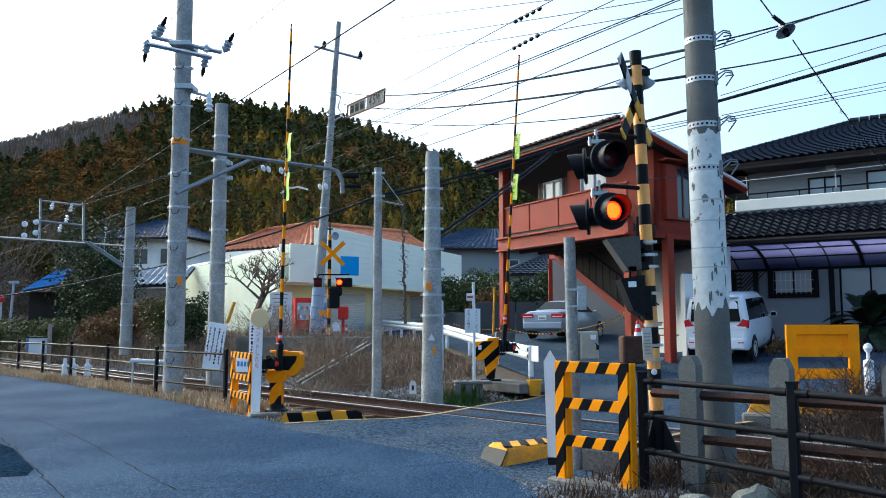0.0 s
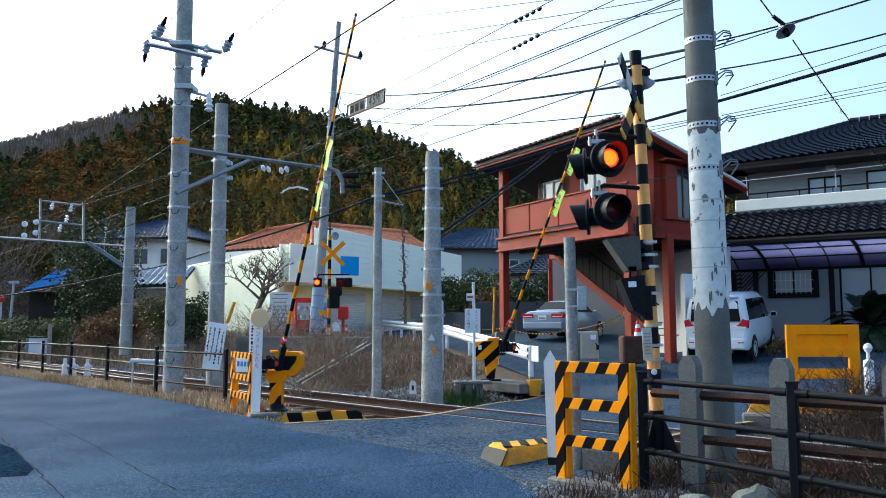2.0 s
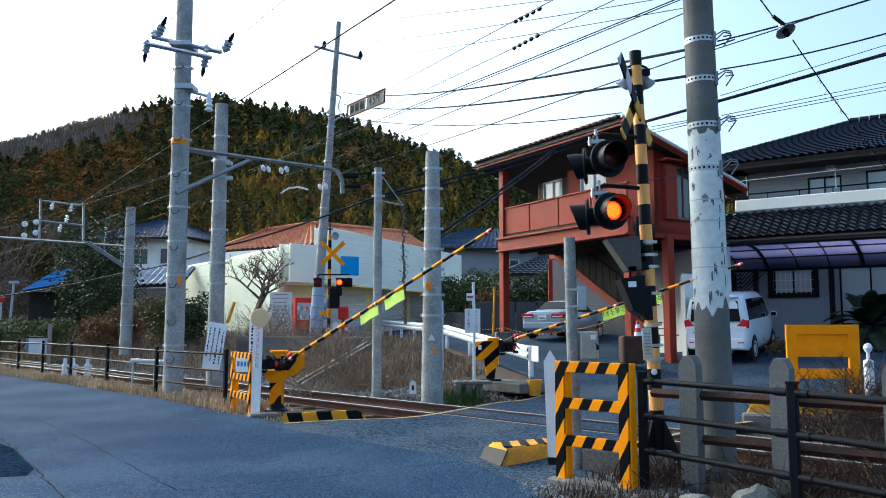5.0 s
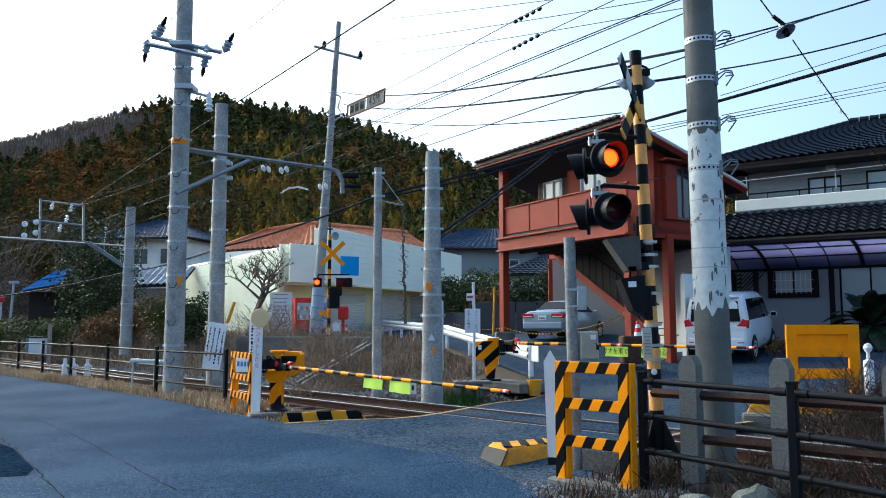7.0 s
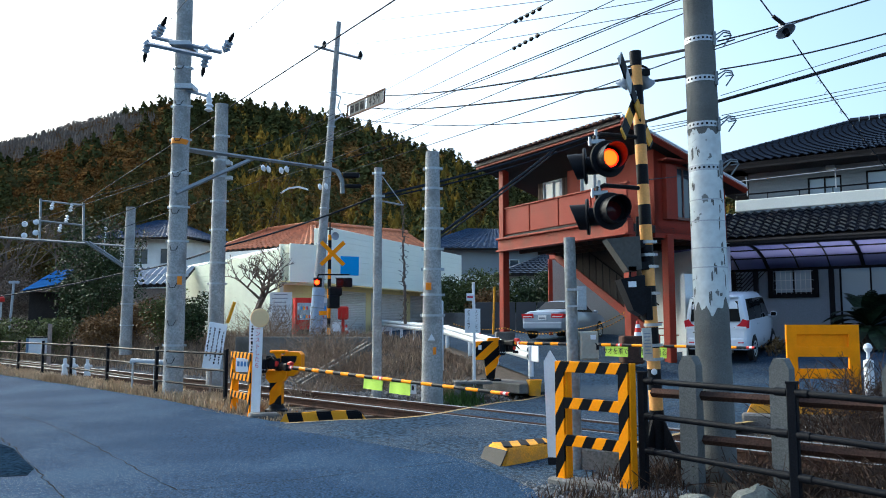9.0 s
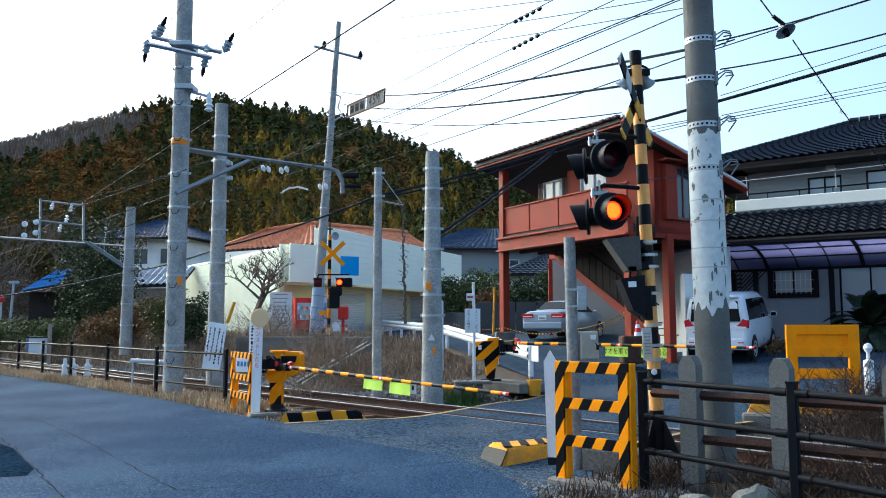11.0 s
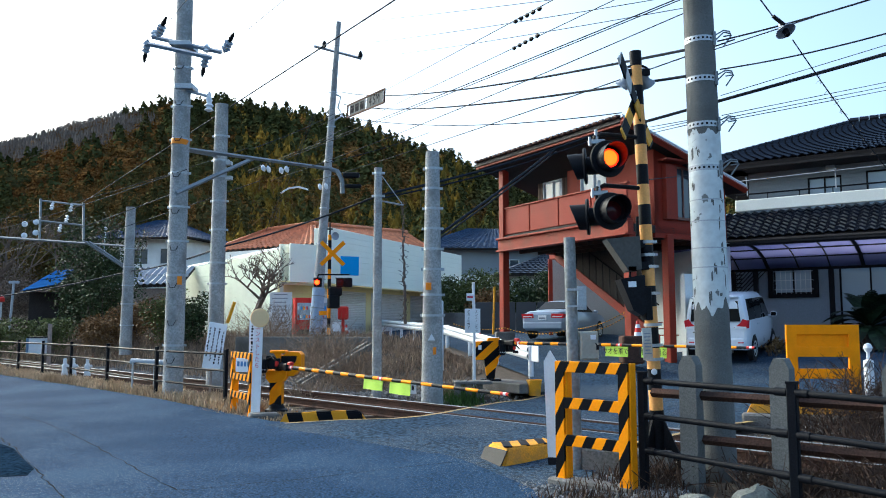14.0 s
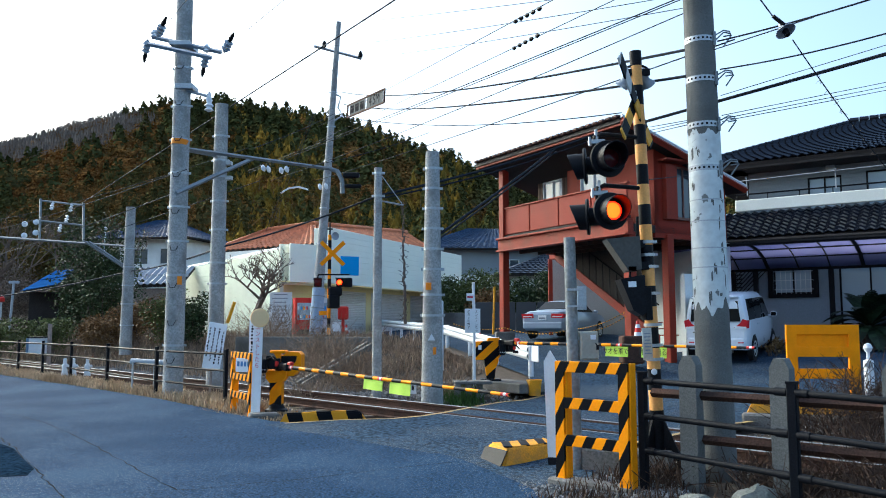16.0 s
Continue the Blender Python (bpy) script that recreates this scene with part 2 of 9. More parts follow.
M_GREYINK = mat("grey_ink", (0.25, 0.28, 0.33), 0.6, var=0.1, bump=0)
M_TAR = mat("tar_seam", (0.003, 0.004, 0.006), 0.8, var=0.3, bump=0.1, spec=0.03)


# ---- mesh helpers ----
class Mesh:
    """Collects corners and faces of one part; i is the material slot."""

    def __init__(self):
        self.v, self.f, self.i = [], [], []

    def face(self, pts, i=0):
        k = len(self.v)
        self.v.extend([tuple(p) for p in pts])
        self.f.append(tuple(range(k, k + len(pts))))
        self.i.append(i)

    def add(self, v, f, i=0):
        k = len(self.v)
        self.v.extend([tuple(p) for p in v])
        self.f.extend([tuple(k + j for j in q) for q in f])
        self.i.extend([i] * len(f))
        return self

    def box(self, c, s, i=0, m=None, ch=None):
        """A box with chamfered edges: centre, size, chamfer, turned by m about its centre."""
        hx, hy, hz = (a / 2 for a in s)
        ch = min(0.12 * min(s), 0.012) if ch is None else ch
        v, ids = [], {}
        for sx in (-1, 1):
            for sy in (-1, 1):
                for sz in (-1, 1):
                    for ax in range(3):
                        p = [sx * hx, sy * hy, sz * hz]
                        for b in range(3):
                            if b != ax:
                                p[b] -= (sx, sy, sz)[b] * ch
                        ids[(sx, sy, sz, ax)] = len(v)
                        v.append(Vector(p))
        f = []
        for ax in range(3):
            b, c2 = [(1, 2), (2, 0), (0, 1)][ax]
            for s0 in (-1, 1):
                q = []
                for sb, sc in ((-1, -1), (1, -1), (1, 1), (-1, 1)):
                    k = [0, 0, 0]
                    k[ax], k[b], k[c2] = s0, sb, sc
                    q.append(ids[(*k, ax)])
                f.append(q if s0 > 0 else q[::-1])
            for sb in (-1, 1):
                for sc in (-1, 1):
                    k0, k1 = [0, 0, 0], [0, 0, 0]
                    k0[ax], k1[ax] = -1, 1
                    k0[b] = k1[b] = sb
                    k0[c2] = k1[c2] = sc
                    q = [ids[(*k0, b)], ids[(*k1, b)], ids[(*k1, c2)], ids[(*k0, c2)]]
                    f.append(q if sb * sc > 0 else q[::-1])
        for sx in (-1, 1):
            for sy in (-1, 1):
                for sz in (-1, 1):
                    q = [ids[(sx, sy, sz, a)] for a in range(3)]
                    f.append(q if sx * sy * sz > 0 else q[::-1])
        o = Vector(c)
        return self.add([(m @ p if m else p) + o for p in v], f, i)

    def tube(self, a, b, r, r2=None, n=12, i=0, caps=True):
        a, b = Vector(a), Vector(b)
        r2 = r if r2 is None else r2
        q = (b - a).to_track_quat("Z", "Y").to_matrix()
        v = [o + q @ Vector((rr * math.cos(6.28318530718 * k / n), rr * math.sin(6.28318530718 * k / n), 0)) for o, rr in ((a, r), (b, r2)) for k in range(n)]
        f = [(k, (k + 1) % n, n + (k + 1) % n, n + k) for k in range(n)]
        if caps:
            f += [tuple(range(n))[::-1], tuple(range(n, 2 * n))]
        return self.add(v, f, i)

    def path(self, pts, r, n=6, i=0):
        """One bent tube through the points."""
        pts = [Vector(p) for p in pts]
        v = []
        for k, p in enumerate(pts):
            d = (pts[min(k + 1, len(pts) - 1)] - pts[max(k - 1, 0)]).normalized()
            side = d.cross(Vector((0.13, 0.21, 0.97))).normalized()
            up = side.cross(d)
            v += [p + side * r * math.cos(6.28318530718 * j / n) + up * r * math.sin(6.28318530718 * j / n) for j in range(n)]
        f = [(k * n + j, k * n + (j + 1) % n, (k + 1) * n + (j + 1) % n, (k + 1) * n + j) for k in range(len(pts) - 1) for j in range(n)]
        return self.add(v, f + [tuple(range(n))[::-1], tuple(range(len(v) - n, len(v)))], i)

    def banded(self, rings, axis, n=18):
        """A round bar in bands of colour: (distance, radius, slot of the band that begins here)."""
        q = Vector(axis).to_track_quat("Z", "Y").to_matrix()
        k0 = len(self.v)
        for d, r, _ in rings:
            self.v += [tuple(q @ Vector((r * math.cos(6.28318530718 * j / n), r * math.sin(6.28318530718 * j / n), d))) for j in range(n)]
        for k in range(len(rings) - 1):
            for j in range(n):
                self.f.append((k0 + k * n + j, k0 + k * n + (j + 1) % n, k0 + (k + 1) * n + (j + 1) % n, k0 + (k + 1) * n + j))
                self.i.append(rings[k][2])
        self.f.append(tuple(range(k0 + (len(rings) - 1) * n, k0 + len(rings) * n)))
        self.i.append(rings[-1][2])
        return self

    def prism(self, poly, a, b, i=0):
        """A polygon given as (p, q) pairs; a and b map a pair to the two end faces."""
        n = len(poly)
        v = [a(*p) for p in poly] + [b(*p) for p in poly]
        f = [(k, (k + 1) % n, n + (k + 1) % n, n + k) for k in range(n)] + [tuple(range(n))[::-1], tuple(range(n, 2 * n))]
        return self.add(v, f, i)

    def lathe(self, prof, o=(0, 0, 0), axis=(0, 0, 1), n=16, i=0):
        """Rings of (radius, height) about an axis."""
        q = Vector(axis).to_track_quat("Z", "Y").to_matrix()
        o = Vector(o)
        v = [o + q @ Vector((r * math.cos(6.28318530718 * k / n), r * math.sin(6.28318530718 * k / n), h)) for r, h in prof for k in range(n)]
        f = [(j * n + k, j * n + (k + 1) % n, (j + 1) * n + (k + 1) % n, (j + 1) * n + k) for j in range(len(prof) - 1) for k in range(n)]
        return self.add(v, f, i)

    def data(self, name, mats, smooth=False):
        me = bpy.data.meshes.new(name)
        me.from_pydata(self.v, [], self.f)
        for m in mats if isinstance(mats, (list, tuple)) else [mats]:
            me.materials.append(m)
        if any(self.i):
            me.polygons.foreach_set("material_index", self.i)
        if smooth:
            me.shade_smooth()
            me.set_sharp_from_angle(angle=radians(35))
        bm = bmesh.new()
        bm.from_mesh(me)
        bmesh.ops.recalc_face_normals(bm, faces=bm.faces) if len(bm.faces) < 60000 else None
        bm.to_mesh(me)
        bm.free()
        me.update()
        return me


def part(name, mesh, mats, parent=None, label="", m=None, smooth=True, kind=""):
    ob = new(name, mesh if isinstance(mesh, bpy.types.Mesh) else mesh.data(name, mats, smooth))
    if m is not None:
        ob.matrix_basis = m
    if parent is not None:
        ob.parent = parent
    return tagged(ob, label, kind=kind)


def thing(name, m, label, category, group="", kind=""):
    ob = new(name)
    ob.empty_display_size = 0.2
    ob.matrix_basis = m
    return tagged(ob, label, category, group, kind)


def solo(name, mesh, mats, label, category, group="", kind="", m=None, smooth=True):
    return tagged(part(name, mesh, mats, None, label, m, smooth), label, category, group, kind)


def lettering(name, text, size, mat_, parent, m, label=""):
    """Raised letters, as one mesh, lying in the local xy plane of m."""
    cu = bpy.data.curves.new(name, "FONT")
    cu.body, cu.size, cu.extrude, cu.align_x, cu.align_y = text, size, 0.001, "CENTER", "CENTER"
    cu.resolution_u = 2
    tmp = bpy.data.objects.new(name, cu)
    scene.collection.objects.link(tmp)
    me = bpy.data.meshes.new_from_object(tmp.evaluated_get(bpy.context.evaluated_depsgraph_get()))
    bpy.data.objects.remove(tmp)
    me.materials.clear()
    me.materials.append(mat_)
    return part(name, me, mat_, parent, label, m)


# ---- lie of the land: n runs across the track away from the near road, u along it ----
def un(n, u):
    return 0.717 * n + 0.697 * u, 0.697 * n - 0.717 * u


def nu(x, y):
    return 0.717 * x + 0.697 * y, 0.697 * x - 0.717 * y


def smooth(a, b, x):
    t = max(0.0, min(1.0, (x - a) / (b - a)))
    return t * t * (3 - 2 * t)


def gz(x, y):
    """Height of the ground."""
    n, u = nu(x, y)
    deck = smooth(-11.3, -10.7, u) * (1 - smooth(-5.3, -4.8, u))
    z = (0.08 - 0.11 * deck) * smooth(5.8, 7.6, n) - 0.13 * smooth(8.1, 8.5, n) * (1 - smooth(10.5, 11, n))
    far = 0.30 + 0.035 * max(0.0, min(n, 34) - 12.6) + 0.05 * max(-1.0, min(7.9, -11.1 - u))
    bank = smooth(-12.6, -14.5, u)
    hi = far * (bank * smooth(11.2, 15.5, n) + (1 - bank) * smooth(10.4, 13.2, n)) + 0.06 * (1 - smooth(10.4, 13, n))
    drive = 0.08 * max(0.0, min(5.0, n - 17.4)) * smooth(-13.0, -10.8, u)
    return z + (hi - 0.08) * smooth(10.5, 11.1, n) + drive


def place(px, py, rz=0):
    return pose(px, py, gz(px, py), 0, 0, rz)


# ---- ground, roads, track ----
def sheet(name, us, nlo, nhi, steps, height, mats, label, category, lift=0.0):
    """A paved sheet in strips along u, between two edges across the track."""
    v, f = [], []
    for u in us:
        a, b = nlo(u), nhi(u)
        for k in range(steps + 1):
            n = a + (b - a) * k / steps
            x, y = un(n, u)
            v.append((x, y, height(x, y) + lift))
    s = steps + 1
    for j in range(len(us) - 1):
        for k in range(steps):
            f.append((j * s + k, j * s + k + 1, (j + 1) * s + k + 1, (j + 1) * s + k))
    return solo(name, Mesh().add(v, f), mats, label, category, kind="structure")


def span(a, b, k):
    return [a + (b - a) * i / k for i in range(k + 1)]


def interp(x, pts):
    for (a, p), (b, q) in zip(pts, pts[1:]):
        if x <= b:
            return p if x <= a else p + (q - p) * (x - a) / (b - a)
    return pts[-1][1]


def make_ground():
    ns = [-2500, -900, -300, -100, -40] + span(-20, 5, 12) + span(5.4, 14, 44) + span(14.5, 30, 31) + [34, 40, 60, 110, 250, 700, 2500]
    us = [-2500, -900, -300, -120, -80] + span(-60, 10, 120) + [15, 25, 50, 120, 400, 1200, 2500]
    v = []
    for u in us:
        for n in ns:
            x, y = un(n, u)
            rough = 0.03 * noise.noise((x * 1.3, y * 1.3, 0)) if 6 < n < 30 and abs(u) < 60 else 0
            v.append((x, y, gz(x, y) + rough - 0.02))
    s = len(ns)
    f = [(j * s + k, j * s + k + 1, (j + 1) * s + k + 1, (j + 1) * s + k) for j in range(len(us) - 1) for k in range(s - 1)]
    solo("ground", Mesh().add(v, f), M_DIRT, "brown bare earth with dead grass around the railway", "ground", kind="structure")


EDGE = [(-60, 8.2), (-28, 7.5), (-16, 7.35), (-12, 7.05), (-11, 6.9), (-10.4, 7.0), (-6.4, 6.6), (-5.4, 6.35), (-4.6, 5.85), (-3, 5.0), (0, 4.2), (10, 3.5), (40, 3.0)]


def cross_z(x, y):
    n, u = nu(x, y)
    side = 1 - smooth(-6.9, -5.5, u) * (1 - smooth(6.2, 8.0, n))
    return 0.165 * smooth(4.4, 9.0, n) * side + (gz(x, y) + 0.03 - 0.165) * smooth(11.0, 13.2, n)


def road_z(x, y):
    """The road rises gently to the crossing, and only there."""
    u = nu(x, y)[1]
    w = smooth(-12.4, -10.7, u) * (1 - smooth(-5.9, -5.0, u))
    return gz(x, y) * (1 - w) + cross_z(x, y) * w


def make_roads():
    sheet("road", span(-60, -16, 22) + span(-15, -3, 48) + span(-2, 40, 20), lambda u: -30, lambda u: interp(u, EDGE), 40, road_z, M_ASPHALT,
          "blue-grey worn asphalt road beside the railway", "road", 0.02)
    # level crossing deck between the kerbs
    left = [(6.3, -10.8), (6.83, -10.6), (7.5, -10.12), (8.1, -9.52), (8.58, -9.38), (9.09, -9.46), (9.98, -9.7), (11.1, -9.98), (12.8, -10.34), (13.6, -10.8)]
    right = [(6.3, -4.7), (7.1, -5.0), (8.2, -5.35), (12.2, -5.55), (13.6, -4.0)]
    v, f = [], []
    nn = span(6.3, 13.6, 48)
    for n in nn:
        a, b = interp(n, left), interp(n, right)
        for k in range(9):
            x, y = un(n, a + (b - a) * k / 8)
            v.append((x, y, cross_z(x, y) + 0.006 + 0.02 * smooth(6.3, 6.75, n)))
    for j in range(len(nn) - 1):
        n = (nn[j] + nn[j + 1]) / 2
        if abs(n - 9.13) < 0.085 or abs(n - 9.95) < 0.085:
            continue
        f += [(j * 9 + k, j * 9 + k + 1, j * 9 + k + 10, j * 9 + k + 9) for k in range(8)]
    solo("crossing_deck", Mesh().add(v, f), M_ASPHALT_OLD, "grey asphalt level crossing deck with flangeway grooves", "crossing", kind="structure")
    # far road and yard
    fl = [(13.2, -10.6), (14.5, -12.1), (25.7, -30.8), (34, -50)]
    v, f = [], []
    nn = span(13.3, 34, 60)
    for n in nn:
        a = interp(n, fl)
        for k in range(73):
            x, y = un(n, a + (14 - a) * k / 72)
            v.append((x, y, gz(x, y) + 0.022))
    f = [(j * 73 + k, j * 73 + k + 1, j * 73 + k + 74, j * 73 + k + 73) for j in range(len(nn) - 1) for k in range(72)]
    solo("far_road", Mesh().add(v, f), M_ASPHALT_OLD, "grey asphalt road and yard beyond the crossing", "road", kind="structure")
    # repaired strip and seams in the near road
    m = Mesh()
    P = [(-7.2, 11.9), (-6.6, 11.5), (-5.95, 10.85), (-5.56, 10.45), (-5.05, 9.7), (-4.55, 9.0), (-4.42, 8.6), (-4.7, 8.5), (-5.6, 8.45), (-7.2, 8.6)]
    m.face([(x, y, 0.0235) for x, y in reversed(P)])
    solo("asphalt_patch", m, M_PATCH, "darker repaired patch in the asphalt road", "road patch", kind="structure")
    seams = [([(-9.5, 16.2), (-6.62, 13.3), (-4.66, 10.75), (-3.64, 9.32), (-2.59, 7.87), (-2.47, 7.86), (-1.91, 8.18), (-1.1, 8.56)], 0.008),
             ([(-1.1, 8.56), (-0.58, 8.82), (0.1, 9.1)], 0.006),
             ([(-6.26, 11.38), (-5.56, 10.47), (-4.5, 8.94), (-3.89, 8.03), (-3.3, 7.2), (-2.4, 5.8)], 0.008),
             ([(-4.44, 8.62), (-5.6, 8.45), (-7.2, 8.6)], 0.009)]
    rnd = random.Random(8)
    for pts, wide in seams:
        q = []
        for (a, b), (c, d) in zip(pts, pts[1:]):
            q += [(a + (c - a) * k / 8 + rnd.uniform(-0.02, 0.02), b + (d - b) * k / 8 + rnd.uniform(-0.02, 0.02), wide * rnd.uniform(0.35, 1.3)) for k in range(8)]
        q.append(pts[-1] + (wide,))
        v = []
        for k, (x, y, wd) in enumerate(q):
            p0, p1 = q[max(0, k - 1)], q[min(len(q) - 1, k + 1)]
            w = Vector((p1[1] - p0[1], p0[0] - p1[0])).normalized() * wd
            for s in (-1, 1):
                v.append((x + s * w.x, y + s * w.y, road_z(x + s * w.x, y + s * w.y) + 0.0255))
        solo("road_seam", Mesh().add(v, [(2 * k, 2 * k + 1, 2 * k + 3, 2 * k + 2) for k in range(len(q) - 1)]), M_TAR, "dark tar seam in the asphalt", "road seam", kind="structure")
    # painted deck edge
    for pts in ([(6.83, -10.55), (7.5, -10.06), (8.1, -9.46), (8.58, -9.32), (9.09, -9.4), (9.98, -9.64)], [(10.2, -9.72), (11.1, -9.92), (12.8, -10.28)], [(8.5, -5.45), (12.3, -5.5)]):
        m = Mesh()
        for (a, b), (c, d) in zip(pts, pts[1:]):
            for q in range(6):
                n0, n1 = a + (c - a) * q / 6, a + (c - a) * (q + 1) / 6
                u0, u1 = b + (d - b) * q / 6, b + (d - b) * (q + 1) / 6
                P = [un(n0, u0), un(n0, u0 + 0.09), un(n1, u1 + 0.09), un(n1, u1)]
                m.face([(x, y, cross_z(x, y) + 0.034) for x, y in P])
        solo("deck_edge_line", m, M_EDGELINE, "faded yellow line along the crossing edge", "road marking", kind="structure")


def make_track():
    t = thing("railway_track", pose(0, 0, 0), "single railway track with rusty rails on dark ballast", "railway track", kind="structure")
    prof = [(-0.062, 0), (0.062, 0), (0.062, 0.012), (0.012, 0.028), (0.01, 0.11), (0.034, 0.12), (0.034, 0.15), (-0.034, 0.15), (-0.034, 0.12), (-0.01, 0.11), (-0.012, 0.028), (-0.062, 0.012)]
    for n0 in (9.0, 10.07):
        def at(u, p, q):
            x, y = un(n0 + p, u)
            return (x, y, 0.035 + q)
        part("rail", Mesh().prism(prof, lambda p, q: at(-70, p, q), lambda p, q: at(25, p, q)), M_RUST, t, "rusty steel rail", smooth=False)
        part("rail_head", Mesh().prism([(-0.03, 0.1505), (0.03, 0.1505), (0.024, 0.156), (-0.024, 0.156)], lambda p, q: at(-70, p, q), lambda p, q: at(25, p, q)), M_RAILTOP, t, "polished running surface", smooth=False)
    me = Mesh().box((0, 0, 0), (0.22, 2.0, 0.12), ch=0.015).data("sleeper", M_SLEEPER)
    ang = math.degrees(math.atan2(0.697, 0.717)) - 90
    for k in range(80):
        u = -48 + 0.66 * k
        if -10.1 < u < -5.2:
            continue
        x, y = un(9.535, u)
        part("sleeper", me, None, t, m=pose(x, y, -0.025, 0, 0, ang))
    # ballast
    rnd = random.Random(3)
    v, f = [], []
    base = [Vector(p).normalized() for p in ((1, 0, 0.3), (-1, 0.2, 0), (0, 1, 0.1), (0.1, -1, 0), (0, 0.1, 1), (0.2, 0, -1))]
    faces = [(0, 2, 4), (2, 1, 4), (1, 3, 4), (3, 0, 4), (2, 0, 5), (1, 2, 5), (3, 1, 5), (0, 3, 5)]
    for k in range(24000):
        u = rnd.uniform(-30, 4)
        n = rnd.choice((rnd.uniform(7.9, 11.4), rnd.uniform(10.2, 12.3), rnd.uniform(10.4, 12.6), rnd.uniform(8.2, 8.9)))
        if -10.6 < u < -5.2 and n < 12.9:
            continue
        if u > -5.2 and rnd.random() < 0.7:
            continue
        if abs(n - 9.0) < 0.06 or abs(n - 10.07) < 0.06:
            continue
        x, y = un(n, u)
        z = gz(x, y) + 0.015
        r = rnd.uniform(0.02, 0.05)
        e = Euler((rnd.uniform(0, 6), rnd.uniform(0, 6), rnd.uniform(0, 6))).to_matrix()
        o = Vector((x, y, z))
        k0 = len(v)
        v += [o + e @ (p * r * rnd.uniform(0.7, 1.2)) for p in base]
        f += [tuple(k0 + i for i in q) for q in faces]
    part("ballast", Mesh().add(v, f), M_BALLAST, t, "dark brown crushed stone ballast", smooth=False, kind="stuff")


# ---- poles ----
def taper_pole(name, x, y, z0, z1, r0, r1, label, mats=None, lean=(0, 0), bands=(), straps=(), group="concrete poles"):
    """A concrete pole with steel bands; bands are heights, straps carry step irons."""
    t = thing(name, pose(x, y, z0), label, "utility pole", group)
    h = z1 - z0
    top = Vector((lean[0], lean[1], h))
    part("shaft", Mesh().tube((0, 0, -0.3), top, r0, r1, 28).lathe([(r1 - 0.02, h + 0.0), (0.0, h + 0.01)], (lean[0], lean[1], 0), n=28), mats or M_CONC, t)
    for zb in bands:
        k = (zb - z0) / h
        r = r0 + (r1 - r0) * k + 0.006
        o = top * k
        m = Mesh().tube(o - Vector((0, 0, 0.022)), o + Vector((0, 0, 0.022)), r, r, 28)
        m.box(o + Vector((r + 0.02, -0.02, 0)), (0.07, 0.05, 0.05)).box(o + Vector((-r - 0.015, 0.0, 0)), (0.05, 0.04, 0.05))
        part("band", m, M_STEEL, t, "galvanised steel band")
    for zb in straps:
        k = (zb - z0) / h
        r = r0 + (r1 - r0) * k
        o = top * k
        m = Mesh().path([o + Vector((-0.09, -r - 0.005, 0.05)), o + Vector((-0.05, -r - 0.04, -0.05)), o + Vector((0.05, -r - 0.04, -0.05)), o + Vector((0.09, -r - 0.005, 0.05))], 0.008)
        part("step_iron", m, M_BLACKM, t)
    return t


def insulator(parent, m):
    part("insulator", Mesh().lathe([(0.0, -0.12), (0.04, -0.12), (0.045, -0.09), (0.085, -0.08), (0.05, -0.05), (0.085, -0.03), (0.05, 0.0), (0.085, 0.02), (0.05, 0.05), (0.075, 0.07), (0.03, 0.1), (0, 0.1)], n=12), M_GLAZED, parent, "white porcelain insulator", m)


def wire(name, pts, r, material, label, sag=0.0, group=""):
    """A hanging cable through its supports."""
    m = Mesh()
    for a, b in zip(pts, pts[1:]):
        a, b = Vector(a), Vector(b)
        k = 14
        q = [a.lerp(b, i / k) - Vector((0, 0, 4 * sag * (i / k) * (1 - i / k))) for i in range(k + 1)]
        m.path(q, r, 5)
    return solo(name, m, material, label, "cable", group or "overhead wires", smooth=True)


# ---- level crossing equipment ----
def lamp_head(parent, m, name="lamp_head", deep=0.22):
    """Round black backing plate, deep visor and red lens; local +Y is where it faces."""
    h = part(name, Mesh().lathe([(0.0, 0.0), (0.196, 0.0), (0.204, 0.012), (0.196, 0.03), (0.14, 0.03)], axis=(0, 1, 0), n=40).lathe([(0.14, 0.05), (0.1025, 0.05), (0.1025, 0.045), (0.14, 0.045)], axis=(0, 1, 0), n=40).lathe([(0.1, 0.0), (0.1, -0.13), (0.07, -0.19), (0, -0.2)], axis=(0, 1, 0), n=24), M_BLACKM, parent, "black lamp head with round plate", m)
    # visor: a tube cut back underneath
    n = 32
    v, f = [], []
    for r in (0.142, 0.134):
        for k in range(n):
            a = 6.28318530718 * k / n
            d = deep + 0.05 * math.sin(a)
            v += [(r * math.cos(a), 0.03, r * math.sin(a)), (r * math.cos(a), d, r * math.sin(a))]
    for k in range(n):
        j = (k + 1) % n
        f += [(2 * k, 2 * j, 2 * j + 1, 2 * k + 1), (2 * n + 2 * k, 2 * n + 2 * k + 1, 2 * n + 2 * j + 1, 2 * n + 2 * j), (2 * k + 1, 2 * j + 1, 2 * n + 2 * j + 1, 2 * n + 2 * k + 1)]
    part("visor", Mesh().add(v, f), M_BLACKM, h, "deep black visor")
    return h


